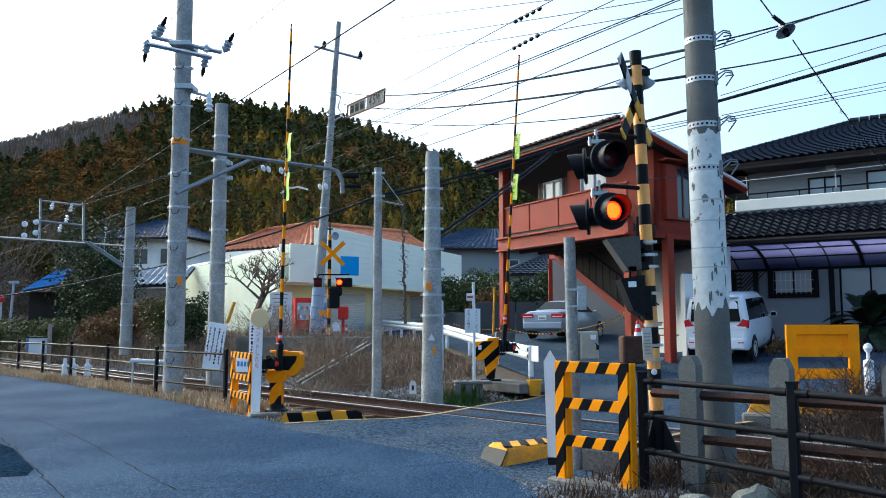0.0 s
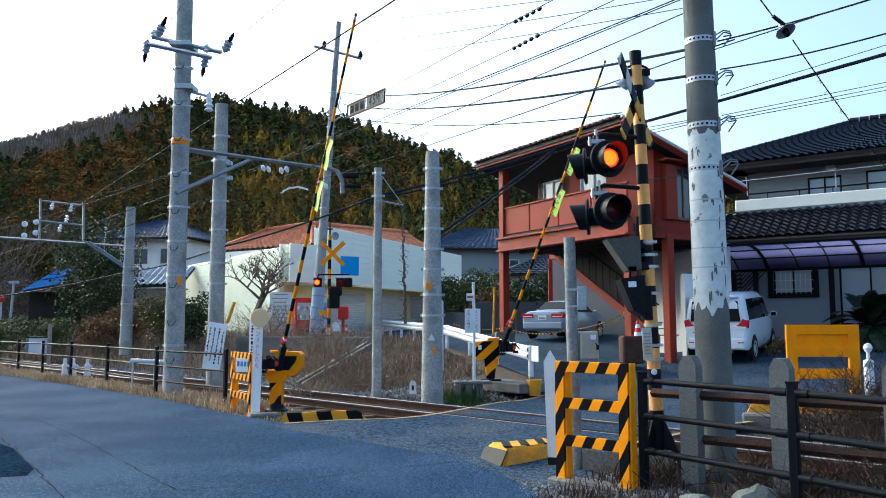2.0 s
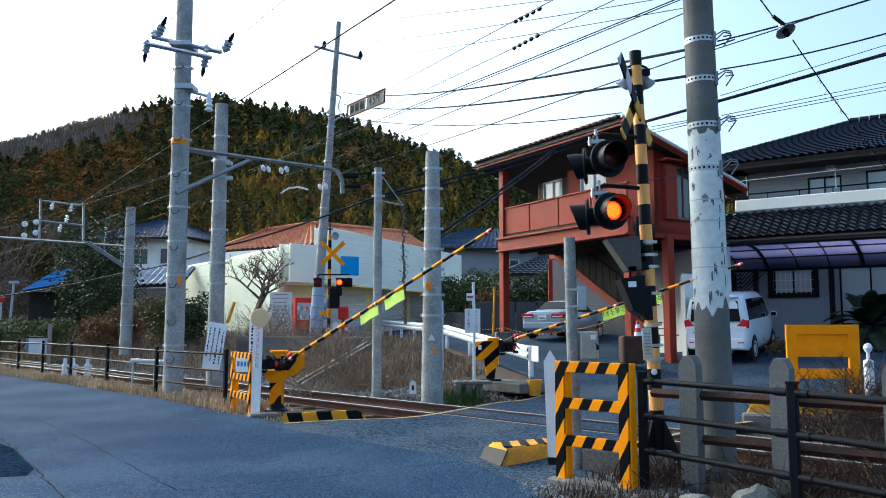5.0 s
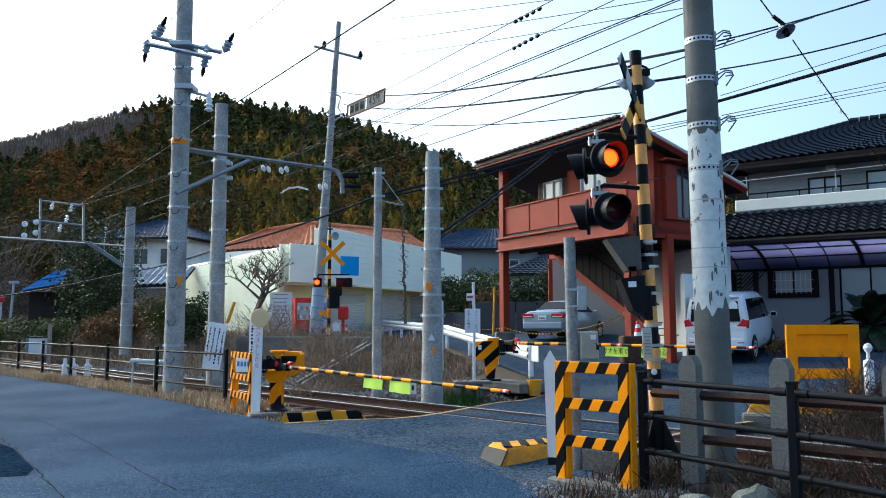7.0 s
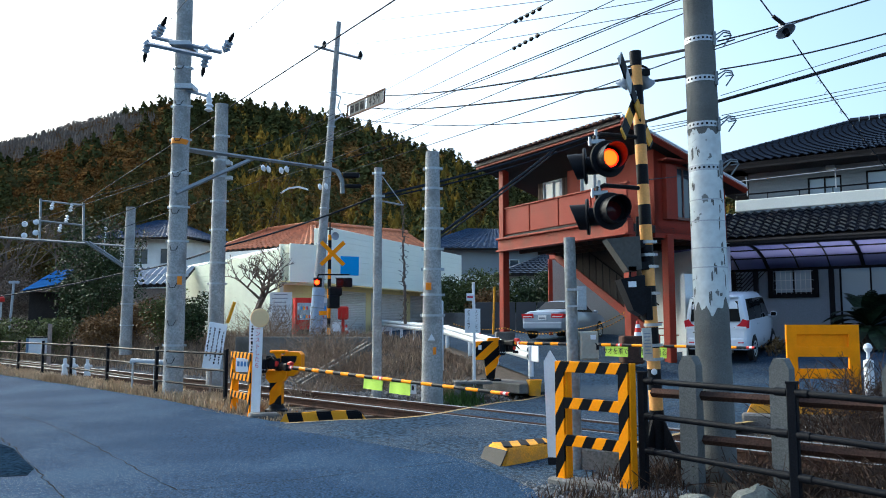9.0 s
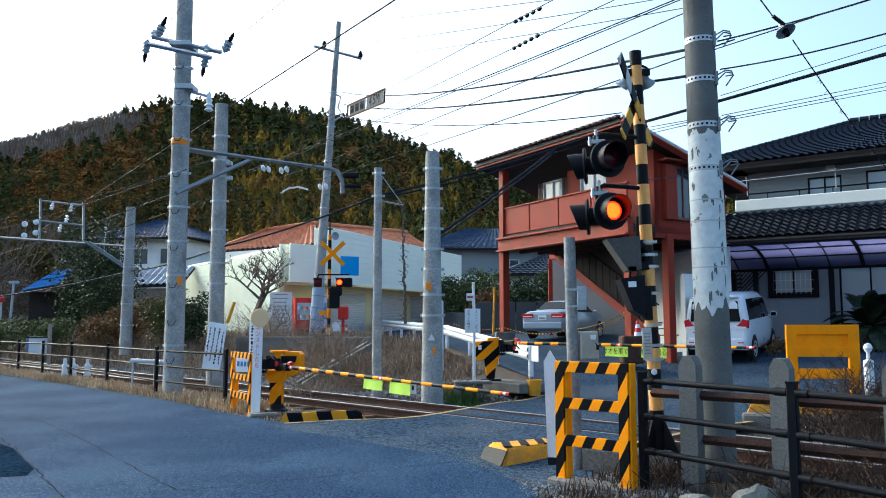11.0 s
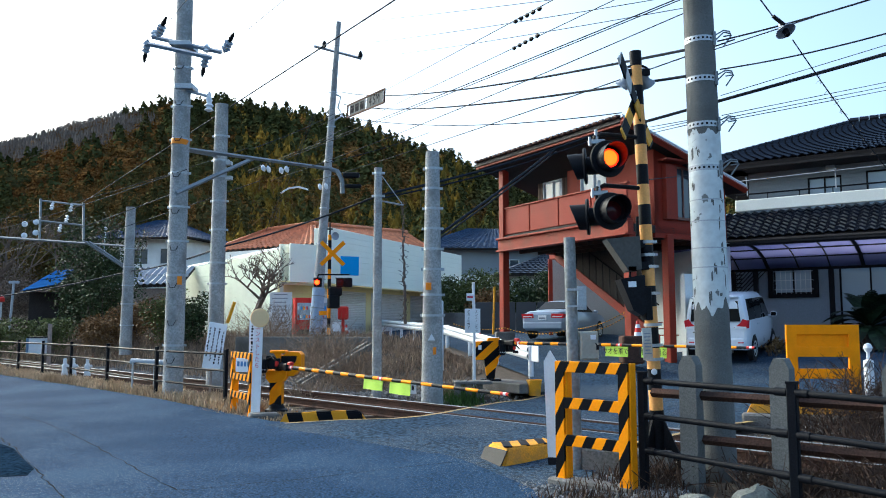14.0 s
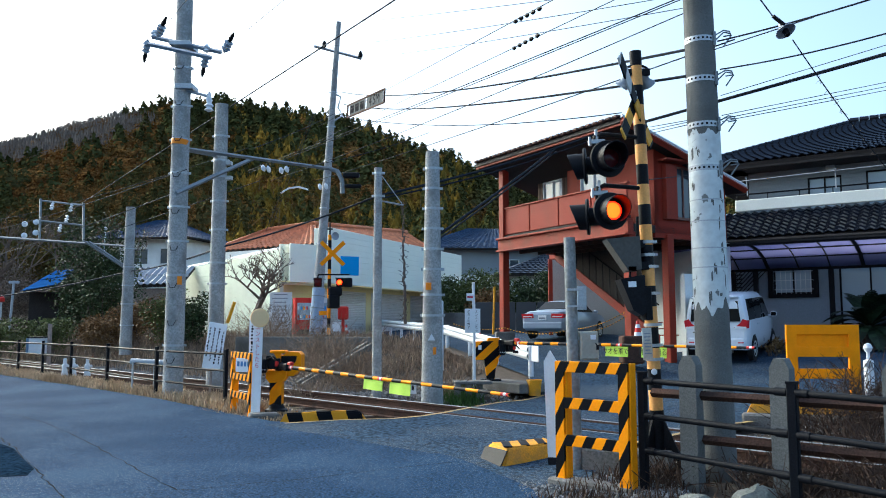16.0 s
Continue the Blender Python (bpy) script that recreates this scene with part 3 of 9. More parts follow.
def lens(parent, m):
    """The turning lens: it glows on one side and is dark red on the other."""
    me = Mesh().lathe([(0.0, 0.022), (0.05, 0.019), (0.084, 0.011)], axis=(0, 1, 0), n=32, i=0).lathe([(0.084, 0.011), (0.101, 0.004)], axis=(0, 1, 0), n=32, i=2).lathe([(0.101, 0.004), (0.101, -0.004)], axis=(0, 1, 0), n=32, i=1).lathe([(0.101, -0.004), (0.06, -0.018), (0.0, -0.022)], axis=(0, 1, 0), n=32, i=1)
    return part("lens", me, [M_LIT, M_DARKLENS, M_LITRIM], parent, "red signal lens", m)


def post_stripes(m, r, z0, z1, step, first=0, r_top=None):
    rings, k, z = [], first, z0
    while z < z1 - 0.01:
        rings.append((z, r + ((r_top or r) - r) * (z - z0) / (z1 - z0), k % 2))
        z, k = z + step, k + 1
    rings.append((z1, r_top or r, k % 2))
    return m.banded(rings, (0, 0, 1), 24)


LENSES = {}


def crossing_signal_near():
    t = thing("crossing_signal", pose(2.31, 8.62, 0.2, 0, -2.0, 0), "tall black and faded yellow crossing signal post with round lamps", "crossing signal", "crossing signals")
    H = 4.45
    part("post", post_stripes(Mesh(), 0.073, 0.5, H - 0.12, 0.2235, 0, 0.061), [M_PALEYEL, M_BLACKM], t, "post with black and faded yellow bands")
    foot = Mesh().tube((0, 0, 0.05), (0, 0, 0.51), 0.078, 0.076, 24).box((0, 0, 0.03), (0.5, 0.5, 0.05))
    for a in range(4):
        q = Matrix.Rotation(radians(90 * a + 40), 4, "Z")
        foot.prism([(0.07, 0.06), (0.27, 0.06), (0.085, 0.42)], lambda p, z: q @ Vector((p, -0.008, z)), lambda p, z: q @ Vector((p, 0.008, z)))
    part("base", foot, M_BLACKM, t, "black steel base with gusset plates")
    for z in (1.05, 1.2, 1.42, 1.76, 2.05, 2.18, 2.32):
        part("clamp", Mesh().tube((0, 0, z - 0.016), (0, 0, z + 0.016), 0.081, 0.081, 24).box((0.09, 0, z), (0.04, 0.05, 0.03)), M_STEEL, t, "steel clamp band")
    # cross boards, edge-on to the road
    for a, sgn in ((48, 1), (-48, -1)):
        r = Matrix.Rotation(radians(54), 4, "Z") @ Matrix.Rotation(radians(a), 4, "Y")
        xb = part("cross_board", Mesh().box((-sgn * 0.29, 0, 0), (0.57, 0.02, 0.14), ch=0.004), M_XBW, t, "black and white upper half of a cross board", Matrix.Translation((-0.06, -0.11 - 0.025 * sgn, 3.86)) @ r)
        part("lower_half", Mesh().box((sgn * 0.29, 0, 0), (0.57, 0.02, 0.14), ch=0.004), M_XB, xb, "black and yellow lower half")
    part("cap", Mesh().tube((0, 0, H - 0.12), (0, 0, H + 0.02), 0.066, 0.066, 24).box((-0.1, 0, H - 0.22), (0.1, 0.05, 0.08)).box((0.1, 0, H - 0.22), (0.1, 0.05, 0.08)), M_BLACKM, t)
    for sx, d in ((-0.12, (-0.35, 0.3, -0.5)), (0.12, (0.4, 0.4, -0.5))):
        part("loudspeaker", Mesh().lathe([(0.03, -0.1), (0.045, 0.0), (0.05, 0.06), (0.085, 0.11), (0.08, 0.115), (0.04, 0.05), (0, 0.04)], (sx * 0.8, 0.05, H - 0.26), d, 24), M_SPEAKER, t, "grey horn loudspeaker")
        part("speaker_bracket", Mesh().path([(sx * 0.4, 0, H - 0.14), (sx, 0.02, H - 0.16), (sx * 0.8, 0.05, H - 0.27)], 0.018, 8), M_BLACKM, t)
    # two arms, each with a lamp towards the road and one facing back
    for key, z in (("top", 3.22), ("bottom", 2.65)):
        part("arm", Mesh().path([(-0.05, -0.02, z + 0.27), (-0.44, -0.05, z + 0.31), (-0.52, -0.06, z + 0.28), (-0.53, -0.06, z + 0.16)], 0.024, 10), M_BLACKM, t)
        part("arm_joint", Mesh().box((-0.5, -0.06, z + 0.22), (0.18, 0.08, 0.05)).tube((-0.5, -0.06, z + 0.12), (-0.5, -0.06, z + 0.36), 0.022, n=10).tube((-0.58, -0.1, z + 0.17), (-0.58, -0.1, z + 0.27), 0.016, n=8), M_STEEL, t, "galvanised lamp bracket")
        h = lamp_head(t, pose(-0.42, -0.2, z, 0, 0, 180 + 12))
        LENSES[key] = lens(h, pose(0, 0.05, 0))
        b = lamp_head(t, pose(-0.60, 0.06, z - 0.02, 0, 0, 76), deep=0.16)
        part("lens", Mesh().lathe([(0.0, 0.022), (0.06, 0.018), (0.115, 0.004)], axis=(0, 1, 0), n=24), M_DARKLENS, b, m=pose(0, 0.05, 0))
    # direction indicator with hood, and a control box
    part("indicator", Mesh().prism([(-0.46, 2.36), (-0.1, 2.38), (-0.1, 2.02), (-0.24, 2.0)], lambda p, q: (p, -0.13, q), lambda p, q: (p, 0.13, q)), M_GREYHOOD, t, "dark grey hooded train indicator")
    part("indicator_bracket", Mesh().box((-0.07, 0, 2.3), (0.14, 0.12, 0.09)), M_BLACKM, t)
    part("indicator_bracket", Mesh().box((-0.1, -0.02, 2.06), (0.2, 0.12, 0.09)).box((-0.2, -0.06, 2.03), (0.1, 0.14, 0.06)), M_BLACKM, t)
    part("control_box", Mesh().prism([(-0.34, 1.92), (-0.08, 1.96), (-0.08, 1.56), (-0.13, 1.52), (-0.22, 1.58)], lambda p, q: (p, -0.16, q), lambda p, q: (p, 0.14, q)).box((-0.04, 0, 1.65), (0.08, 0.2, 0.36)), M_BLACKM, t, "black hooded control box")
    part("box_plate", Mesh().box((-0.22, -0.165, 1.86), (0.085, 0.006, 0.06)), M_PAPER, t, "small white plate")
    part("conduit", Mesh().path([(-0.2, -0.02, 2.02), (-0.21, -0.03, 1.95), (-0.16, -0.03, 1.88), (-0.09, -0.05, 1.84)], 0.014, 8).path([(-0.1, -0.05, 2.1), (-0.12, -0.06, 2.3), (-0.1, -0.06, 2.6)], 0.016, 8), M_BLACKM, t)
    nb = part("notice_board", Mesh().box((-0.12, -0.12, 1.22), (0.11, 0.01, 0.34), ch=0.003), M_PAPER2, t, "faded paper notice with illegible print", m=pose(0, 0, 0, 0, 0, 12))
    for k in range(7):
        part("print_bar", Mesh().box((-0.12, -0.1265, 1.33 - 0.035 * k), (0.08 - 0.012 * (k % 3), 0.003, 0.012), ch=0.001), M_GREYINK, nb)
    part("reflector", Mesh().lathe([(0.0, 0.008), (0.03, 0.006), (0.034, 0.0)], (-0.02, -0.078, 0.92), (0, -1, 0), 16), M_PAPER, t, "round reflector")


def crossing_signal_far():
    t = thing("crossing_signal", pose(-4.2, 29.2, gz(-4.2, 29.2) - 0.02), "distant yellow and black crossing signal with cross boards", "crossing signal", "crossing signals")
    part("post", post_stripes(Mesh(), 0.065, 0.3, 4.1, 0.36), [M_YELLOW, M_BLACKM], t, "post with black and yellow bands")
    part("base", Mesh().lathe([(0.0, 0.0), (0.3, 0.0), (0.28, 0.06), (0.09, 0.42), (0.0, 0.42)], n=12), M_BLACKM, t)
    part("mast", Mesh().tube((0, 0, 4.05), (0.0, 0, 4.55), 0.03).box((0, 0, 4.32), (0.2, 0.06, 0.05)), M_BLACKM, t)
    for a in (45, -45):
        part("cross_board", Mesh().box((0, 0, 0), (1.2, 0.02, 0.15), ch=0.004), M_YELLOW, t, "faded yellow cross board", pose(0.12, -0.1 - 0.0003 * a, 3.4, 0, a, 8))
    part("loudspeaker", Mesh().lathe([(0.05, -0.1), (0.07, 0.0), (0.15, 0.13), (0.08, 0.05), (0, 0.03)], (0.15, -0.08, 4.05), (0.6, -0.8, -0.1), 20), M_SPEAKER, t)
    part("arm", Mesh().tube((-0.4, -0.05, 2.62), (0.75, -0.05, 2.62), 0.03).path([(-0.4, -0.05, 2.62), (-0.43, -0.08, 2.45)], 0.025, 8), M_BLACKM, t)
    for key, x in (("far_left", -0.4), ("far_right", 0.42)):
        h = part("lamp_head", Mesh().box((0, 0, 0), (0.3, 0.1, 0.32), ch=0.03).prism([(-0.15, 0.16), (0.15, 0.16), (0.13, 0.14), (-0.13, 0.14)], lambda p, q: (p, 0.0, q), lambda p, q: (p, -0.3, q)), M_BLACKM, t, "black square lamp head", pose(x, -0.14, 2.32))
        LENSES[key] = lens(h, pose(0, -0.18, 0, 0, 0, 180))
    part("lamp_head", Mesh().box((0.7, -0.02, 2.33), (0.3, 0.2, 0.34), ch=0.03), M_BLACKM, t, "black lamp head facing away")
    part("control_box", Mesh().box((0.2, -0.1, 1.62), (0.4, 0.3, 0.5), ch=0.05).box((0.24, -0.1, 2.0), (0.5, 0.25, 0.34), ch=0.05), M_BLACKM, t)
    part("yellow_plate", Mesh().box((-0.2, -0.1, 0.95 + 0.25), (0.28, 0.02, 0.16)), M_YELLOW, t)
    part("push_button_box", Mesh().box((0.3, -0.1, 0.7), (0.28, 0.15, 0.34)), M_PAPER, t, "white emergency push-button box")


def gate(name, x, y, z, rz, zp, label, length, first, far=False):
    """Crossing gate: local +X is along the lowered boom; the casing stands square to the track, in (p, d, q) across, deep and up."""
    t = thing(name, pose(x, y, z, 0, 0, rz), label, "crossing gate", "crossing gates")
    sq = pose(0, 0, 0, 0, 0, -rz)
    plate = lambda poly, d0, d1: Mesh().prism(poly, lambda p, q: (p, d0, q), lambda p, q: (p, d1, q))
    if far:
        part("foot", Mesh().box((-0.44, 0.1, 0.02), (0.44, 0.4, 0.08), ch=0.02), M_BLACKM, t, "black cast foot", sq)
        part("post", plate([(-0.52, 0.03), (-0.36, 0.03), (-0.33, 0.3), (-0.27, 0.42), (-0.27, 0.5), (-0.58, 0.5), (-0.56, 0.36)], 0.0, 0.2), M_GATE, t, "striped cast pedestal", sq, smooth=False)
        b = part("machine_box", plate([(-0.8, 0.46), (-0.3, 0.46), (-0.22, 0.56), (-0.22, 0.82), (-0.28, 0.86), (-0.8, 0.84)], -0.05, 0.36), M_GATE, t, "yellow gate machine with black slanting stripes", sq, smooth=False)
        part("top_cap", plate([(-0.52, 0.84), (-0.48, 0.92), (-0.25, 0.92), (-0.22, 0.84)], -0.02, 0.3), M_YELLOW, b, smooth=False)
        part("type_plate", Mesh().box((-0.67, -0.056, 0.72), (0.07, 0.006, 0.09), ch=0.001), M_PAPER, b, "small white plate")
        ox, oz = 0.0, 0.72
    else:
        part("foot", Mesh().lathe([(0, 0), (0.2, 0.0), (0.2, 0.03), (0.15, 0.06), (0.12, 0.13), (0, 0.13)], (-0.24, 0.1, 0), n=20), M_BLACKM, t, "black cast foot", sq)
        part("post", plate([(-0.345, 0.12), (-0.14, 0.12), (-0.135, 0.5), (-0.06, 0.58), (-0.06, 0.72), (-0.42, 0.72), (-0.42, 0.58), (-0.35, 0.5)], 0.0, 0.22), M_YELLOW, t, "yellow cast pedestal", sq, smooth=False)
        part("post_stripe", plate([(-0.345, 0.115), (-0.138, 0.115), (-0.138, 0.3), (-0.2, 0.26), (-0.26, 0.16)], -0.004, 0.01), M_BLACKM, t, "black slanting stripe", sq, smooth=False)
        part("post_stripe", plate([(-0.349, 0.34), (-0.349, 0.5), (-0.22, 0.51), (-0.3, 0.42)], -0.004, 0.01), M_BLACKM, t, "black slanting stripe", sq, smooth=False)
        b = part("machine_box", plate([(-0.2, 0.6), (0.06, 0.62), (0.19, 0.76), (0.19, 0.99), (0.14, 1.04), (-0.06, 1.04), (-0.14, 0.98), (-0.2, 0.98)], 0.04, 0.4), M_YELLOW, t, "yellow gate machine", sq, smooth=False)
        part("black_panel", plate([(-0.16, 0.7), (-0.02, 0.72), (0.1, 0.88), (0.12, 0.97), (-0.16, 0.97)], 0.03, 0.05), M_BLACKM, b, "black painted panel", smooth=False)
        part("top_cap", Mesh().box((-0.21, 0.08, 1.045), (0.27, 0.3, 0.05), ch=0.012), M_YELLOW, b)
        part("cap_bracket", plate([(-0.28, 1.02), (-0.14, 1.02), (-0.21, 0.9)], -0.04, 0.02), M_YELLOW, b, "small yellow bracket", smooth=False)
        ox, oz = -0.24, 0.84
    gear = Mesh().box((ox - 0.03, -0.05, oz), (0.2, 0.16, 0.18), ch=0.015).tube((ox, -0.2, oz), (ox, 0.1, oz), 0.075, n=20)
    gear.box((ox - 0.1, -0.12, oz + 0.1), (0.1, 0.06, 0.08), ch=0.01).box((ox + 0.06, -0.14, oz + 0.07), (0.09, 0.05, 0.05), ch=0.01).box((ox + 0.08, -0.12, oz - 0.09), (0.12, 0.06, 0.06), ch=0.01)
    gear.path([(ox - 0.12, -0.15, oz + 0.08), (ox - 0.02, -0.2, oz + 0.13), (ox + 0.08, -0.18, oz + 0.05), (ox + 0.16, -0.16, oz - 0.02)], 0.014, 6)
    part("gear_head", gear, M_BLACKM, t, "black greasy gear head", sq)
    cw = part("counterweight", Mesh().box((ox - 0.2, -0.1, oz - 0.04), (0.13, 0.14, 0.24), ch=0.02).box((ox - 0.25, -0.1, oz + 0.1), (0.05, 0.1, 0.12), ch=0.01), M_BLACKM, t, "black counterweight", sq)
    for k in range(3):
        part("weight_bolt", Mesh().tube((ox - 0.24 + 0.04 * k, -0.18, oz - 0.1), (ox - 0.24 + 0.04 * k, -0.16, oz - 0.1), 0.012, n=8), M_STEEL, cw)
    part("red_coupling", Mesh().box((ox + 0.05, -0.19, oz + 0.0), (0.06, 0.04, 0.09), ch=0.01), M_RED, t, "red shear coupling", sq)
    r0 = 0.034
    k, x, rings = first, 0.28, []
    ends = (0.45, 3.3, length - 0.14)
    while x < length - 0.01:
        mark = [e for e in ends if e <= x + 0.235 and e > x]
        rings.append((x, r0 - 0.014 * x / length, k % 2))
        if mark:
            for j in range(3):
                rings.append((mark[0] + 0.045 * j, r0 - 0.014 * x / length, 2 + j % 2))
            rings.append((mark[0] + 0.135, r0 - 0.014 * x / length, k % 2))
            x = mark[0] + 0.135
        x, k = x + 0.235, k + 1
    rings.append((length, 0.019, 0))
    boom = Mesh().banded(sorted(rings), (1, 0, 0), 14)
    bo = part("boom", boom, [M_BLACKM, M_YELLOW, M_RED, M_WHITE], t, "long slender black and yellow boom", pose(0, -0.2, zp))
    part("boom_clamp", Mesh().box((0.12, 0, 0), (0.4, 0.1, 0.1), ch=0.02).tube((0, 0.05, 0), (0, -0.06, 0), 0.07, n=16).box((0.33, -0.005, 0.0), (0.14, 0.11, 0.13), ch=0.02), M_BLACKM, bo, "black boom clamp")
    part("boom_lamp", Mesh().box((0.45, 0, 0.065), (0.13, 0.07, 0.06), ch=0.015), M_RED, bo, "red lamp on the boom")
    return t, bo


def boom_flag(bo, x0, x1, depth, text=""):
    m = Mesh()
    k = 6
    for j in range(k):
        a, b = x0 + (x1 - x0) * j / k, x0 + (x1 - x0) * (j + 1) / k
        ya, yb = 0.008 * math.sin(j * 1.3), 0.008 * math.sin((j + 1) * 1.3)
        for s in (1, -1):
            m.face([(a, ya - 0.045 * s * 0.1, -0.02), (b, yb - 0.045 * s * 0.1, -0.02), (b, yb - 0.012 - 0.003 * s, -0.02 - depth), (a, ya - 0.012 - 0.003 * s, -0.02 - depth)])
    f = part("flag", m, M_FLAG, bo, "lime-yellow plastic flag")
    if text:
        lettering("flag_text", text, 0.125, M_INK, f, pose((x0 + x1) / 2, -0.03, -0.02 - depth / 2, 90, 0, 0), "black lettering")
    return f


def barrier_frame(x, y, z, rz, w, h, rails, mat_, label, edge=0.11, deep=0.05):
    t = thing("barrier_frame", pose(x, y, z, 0, 0, rz), label, "barrier", "barrier frames")
    for s in (0, 1):
        xx = edge / 2 if s == 0 else w - edge / 2
        part("upright", Mesh().box((xx, 0, h / 2 - 0.05), (edge, deep, h + 0.1), ch=0.004), mat_, t)
        part("upright_side", Mesh().box((xx + edge / 2 + 0.01, deep / 2 + 0.02, h / 2 - 0.05), (0.02, deep + 0.05, h + 0.1), ch=0.003), M_YELLOW, t, "plain yellow flange")
    for zr in rails:
        part("rail", Mesh().box((w / 2, -0.003, zr), (w - 2 * edge + 0.02, deep - 0.008, edge), ch=0.004), mat_, t)
    return t


M_SPEAKER = mat("speaker_grey", (0.33, 0.37, 0.42), 0.5, var=0.1, bump=0.05)
M_PAPER2 = mat("faded_paper", (0.5, 0.52, 0.5), 0.6, var=0.1, bump=0.02, stain=(0.6, 0.36, 0.1), amount=0.6)
M_XBW = stripes("white_cross_board", (0.6, 0.62, 0.62), BLACK, 0.36, (1, 0, 0.6))
M_XB = stripes("cross_board_stripes", (0.68, 0.36, 0.05), BLACK, 0.36, (1, 0, 0.0))
M_GATE = stripes("gate_stripes", YELLOW, BLACK, 0.44, (1, 0, -1.1))


# ---- buildings ----
def wall(parent, name, p0, p1, z0, z1, mats, thick=0.15, holes=(), lap=0.0, label=""):
    """A wall from p0 to p1 (its outer face on the right-hand side of that way), with openings (x0, x1, z0, z1) through it."""
    a, b = Vector((*p0, 0)), Vector((*p1, 0))
    L = (b - a).length
    m = Mesh()
    xs = sorted({0.0, L, *[h[0] for h in holes], *[h[1] for h in holes]})
    for x0, x1 in zip(xs, xs[1:]):
        if x1 - x0 < 1e-4:
            continue
        zs = [z0]
        for h in sorted([h for h in holes if h[0] <= x0 + 1e-4 and h[1] >= x1 - 1e-4], key=lambda h: h[2]):
            zs += [h[2], h[3]]
        zs.append(z1)
        for k in range(0, len(zs), 2):
            if zs[k + 1] - zs[k] > 1e-3:
                m.box(((x0 + x1) / 2, thick / 2, (zs[k] + zs[k + 1]) / 2), (x1 - x0, thick, zs[k + 1] - zs[k]), ch=0.0)
                if lap:
                    z, last = zs[k], 0.0
                    while z < zs[k + 1] - 0.01:
                        t = min(z + lap, zs[k + 1])
                        e = 0.0 if t >= zs[k + 1] - 0.01 else -0.004
                        m.add([(x0, -0.022, z), (x1, -0.022, z), (x1, e, t), (x0, e, t), (x0, last, z), (x1, last, z)], [(0, 1, 2, 3), (4, 5, 1, 0)])
                        z, last = t, e
    ang = math.atan2(b.y - a.y, b.x - a.x)
    me = m.data(name, mats)
    bm = bmesh.new()
    bm.from_mesh(me)
    bmesh.ops.remove_doubles(bm, verts=bm.verts, dist=0.0005)
    bmesh.ops.dissolve_degenerate(bm, edges=bm.edges, dist=0.0002)
    bm.to_mesh(me)
    bm.free()
    ob = part(name, me, mats, parent, label, Matrix.Translation(a) @ Matrix.Rotation(ang, 4, "Z"), smooth=False)
    return ob


def window(w, x0, x1, z0, z1, panes=2, frame_mat=None, glass=None, bars=0):
    """A window set into a wall's opening."""
    fm = frame_mat or M_ALU
    m = Mesh()
    b = 0.05
    cx, cz, W, H = (x0 + x1) / 2, (z0 + z1) / 2, x1 - x0, z1 - z0
    for c, s in (((cx, 0.04, z0 + b / 2), (W, 0.1, b)), ((cx, 0.04, z1 - b / 2), (W, 0.1, b)), ((x0 + b / 2, 0.04, cz), (b, 0.1, H)), ((x1 - b / 2, 0.04, cz), (b, 0.1, H))):
        m.box(c, s, ch=0.004)
    for k in range(1, panes):
        m.box((x0 + W * k / panes, 0.045, cz), (0.045, 0.06, H - 2 * b), ch=0.004)
    f = part("window", m, fm, w)
    for k in range(panes):
        part("pane", Mesh().box((x0 + W * (k + 0.5) / panes, 0.05 + 0.015 * (k % 2), cz), (W / panes - 0.03, 0.008, H - 2 * b + 0.01), ch=0.001), glass or M_GLASS, f)
    part("sill", Mesh().box((cx, -0.03, z0 - 0.02), (W + 0.08, 0.12, 0.035), ch=0.005), fm, f)
    if bars:
        g = Mesh()
        for k in range(bars):
            g.box((x0 + W * (k + 0.5) / bars, -0.03, cz), (0.012, 0.012, H), ch=0.001)
        for k in range(3):
            g.box((cx, -0.03, z0 + H * (k + 0.5) / 3), (W, 0.012, 0.012), ch=0.001)
        part("grille", g, M_ALU, f)
    return f


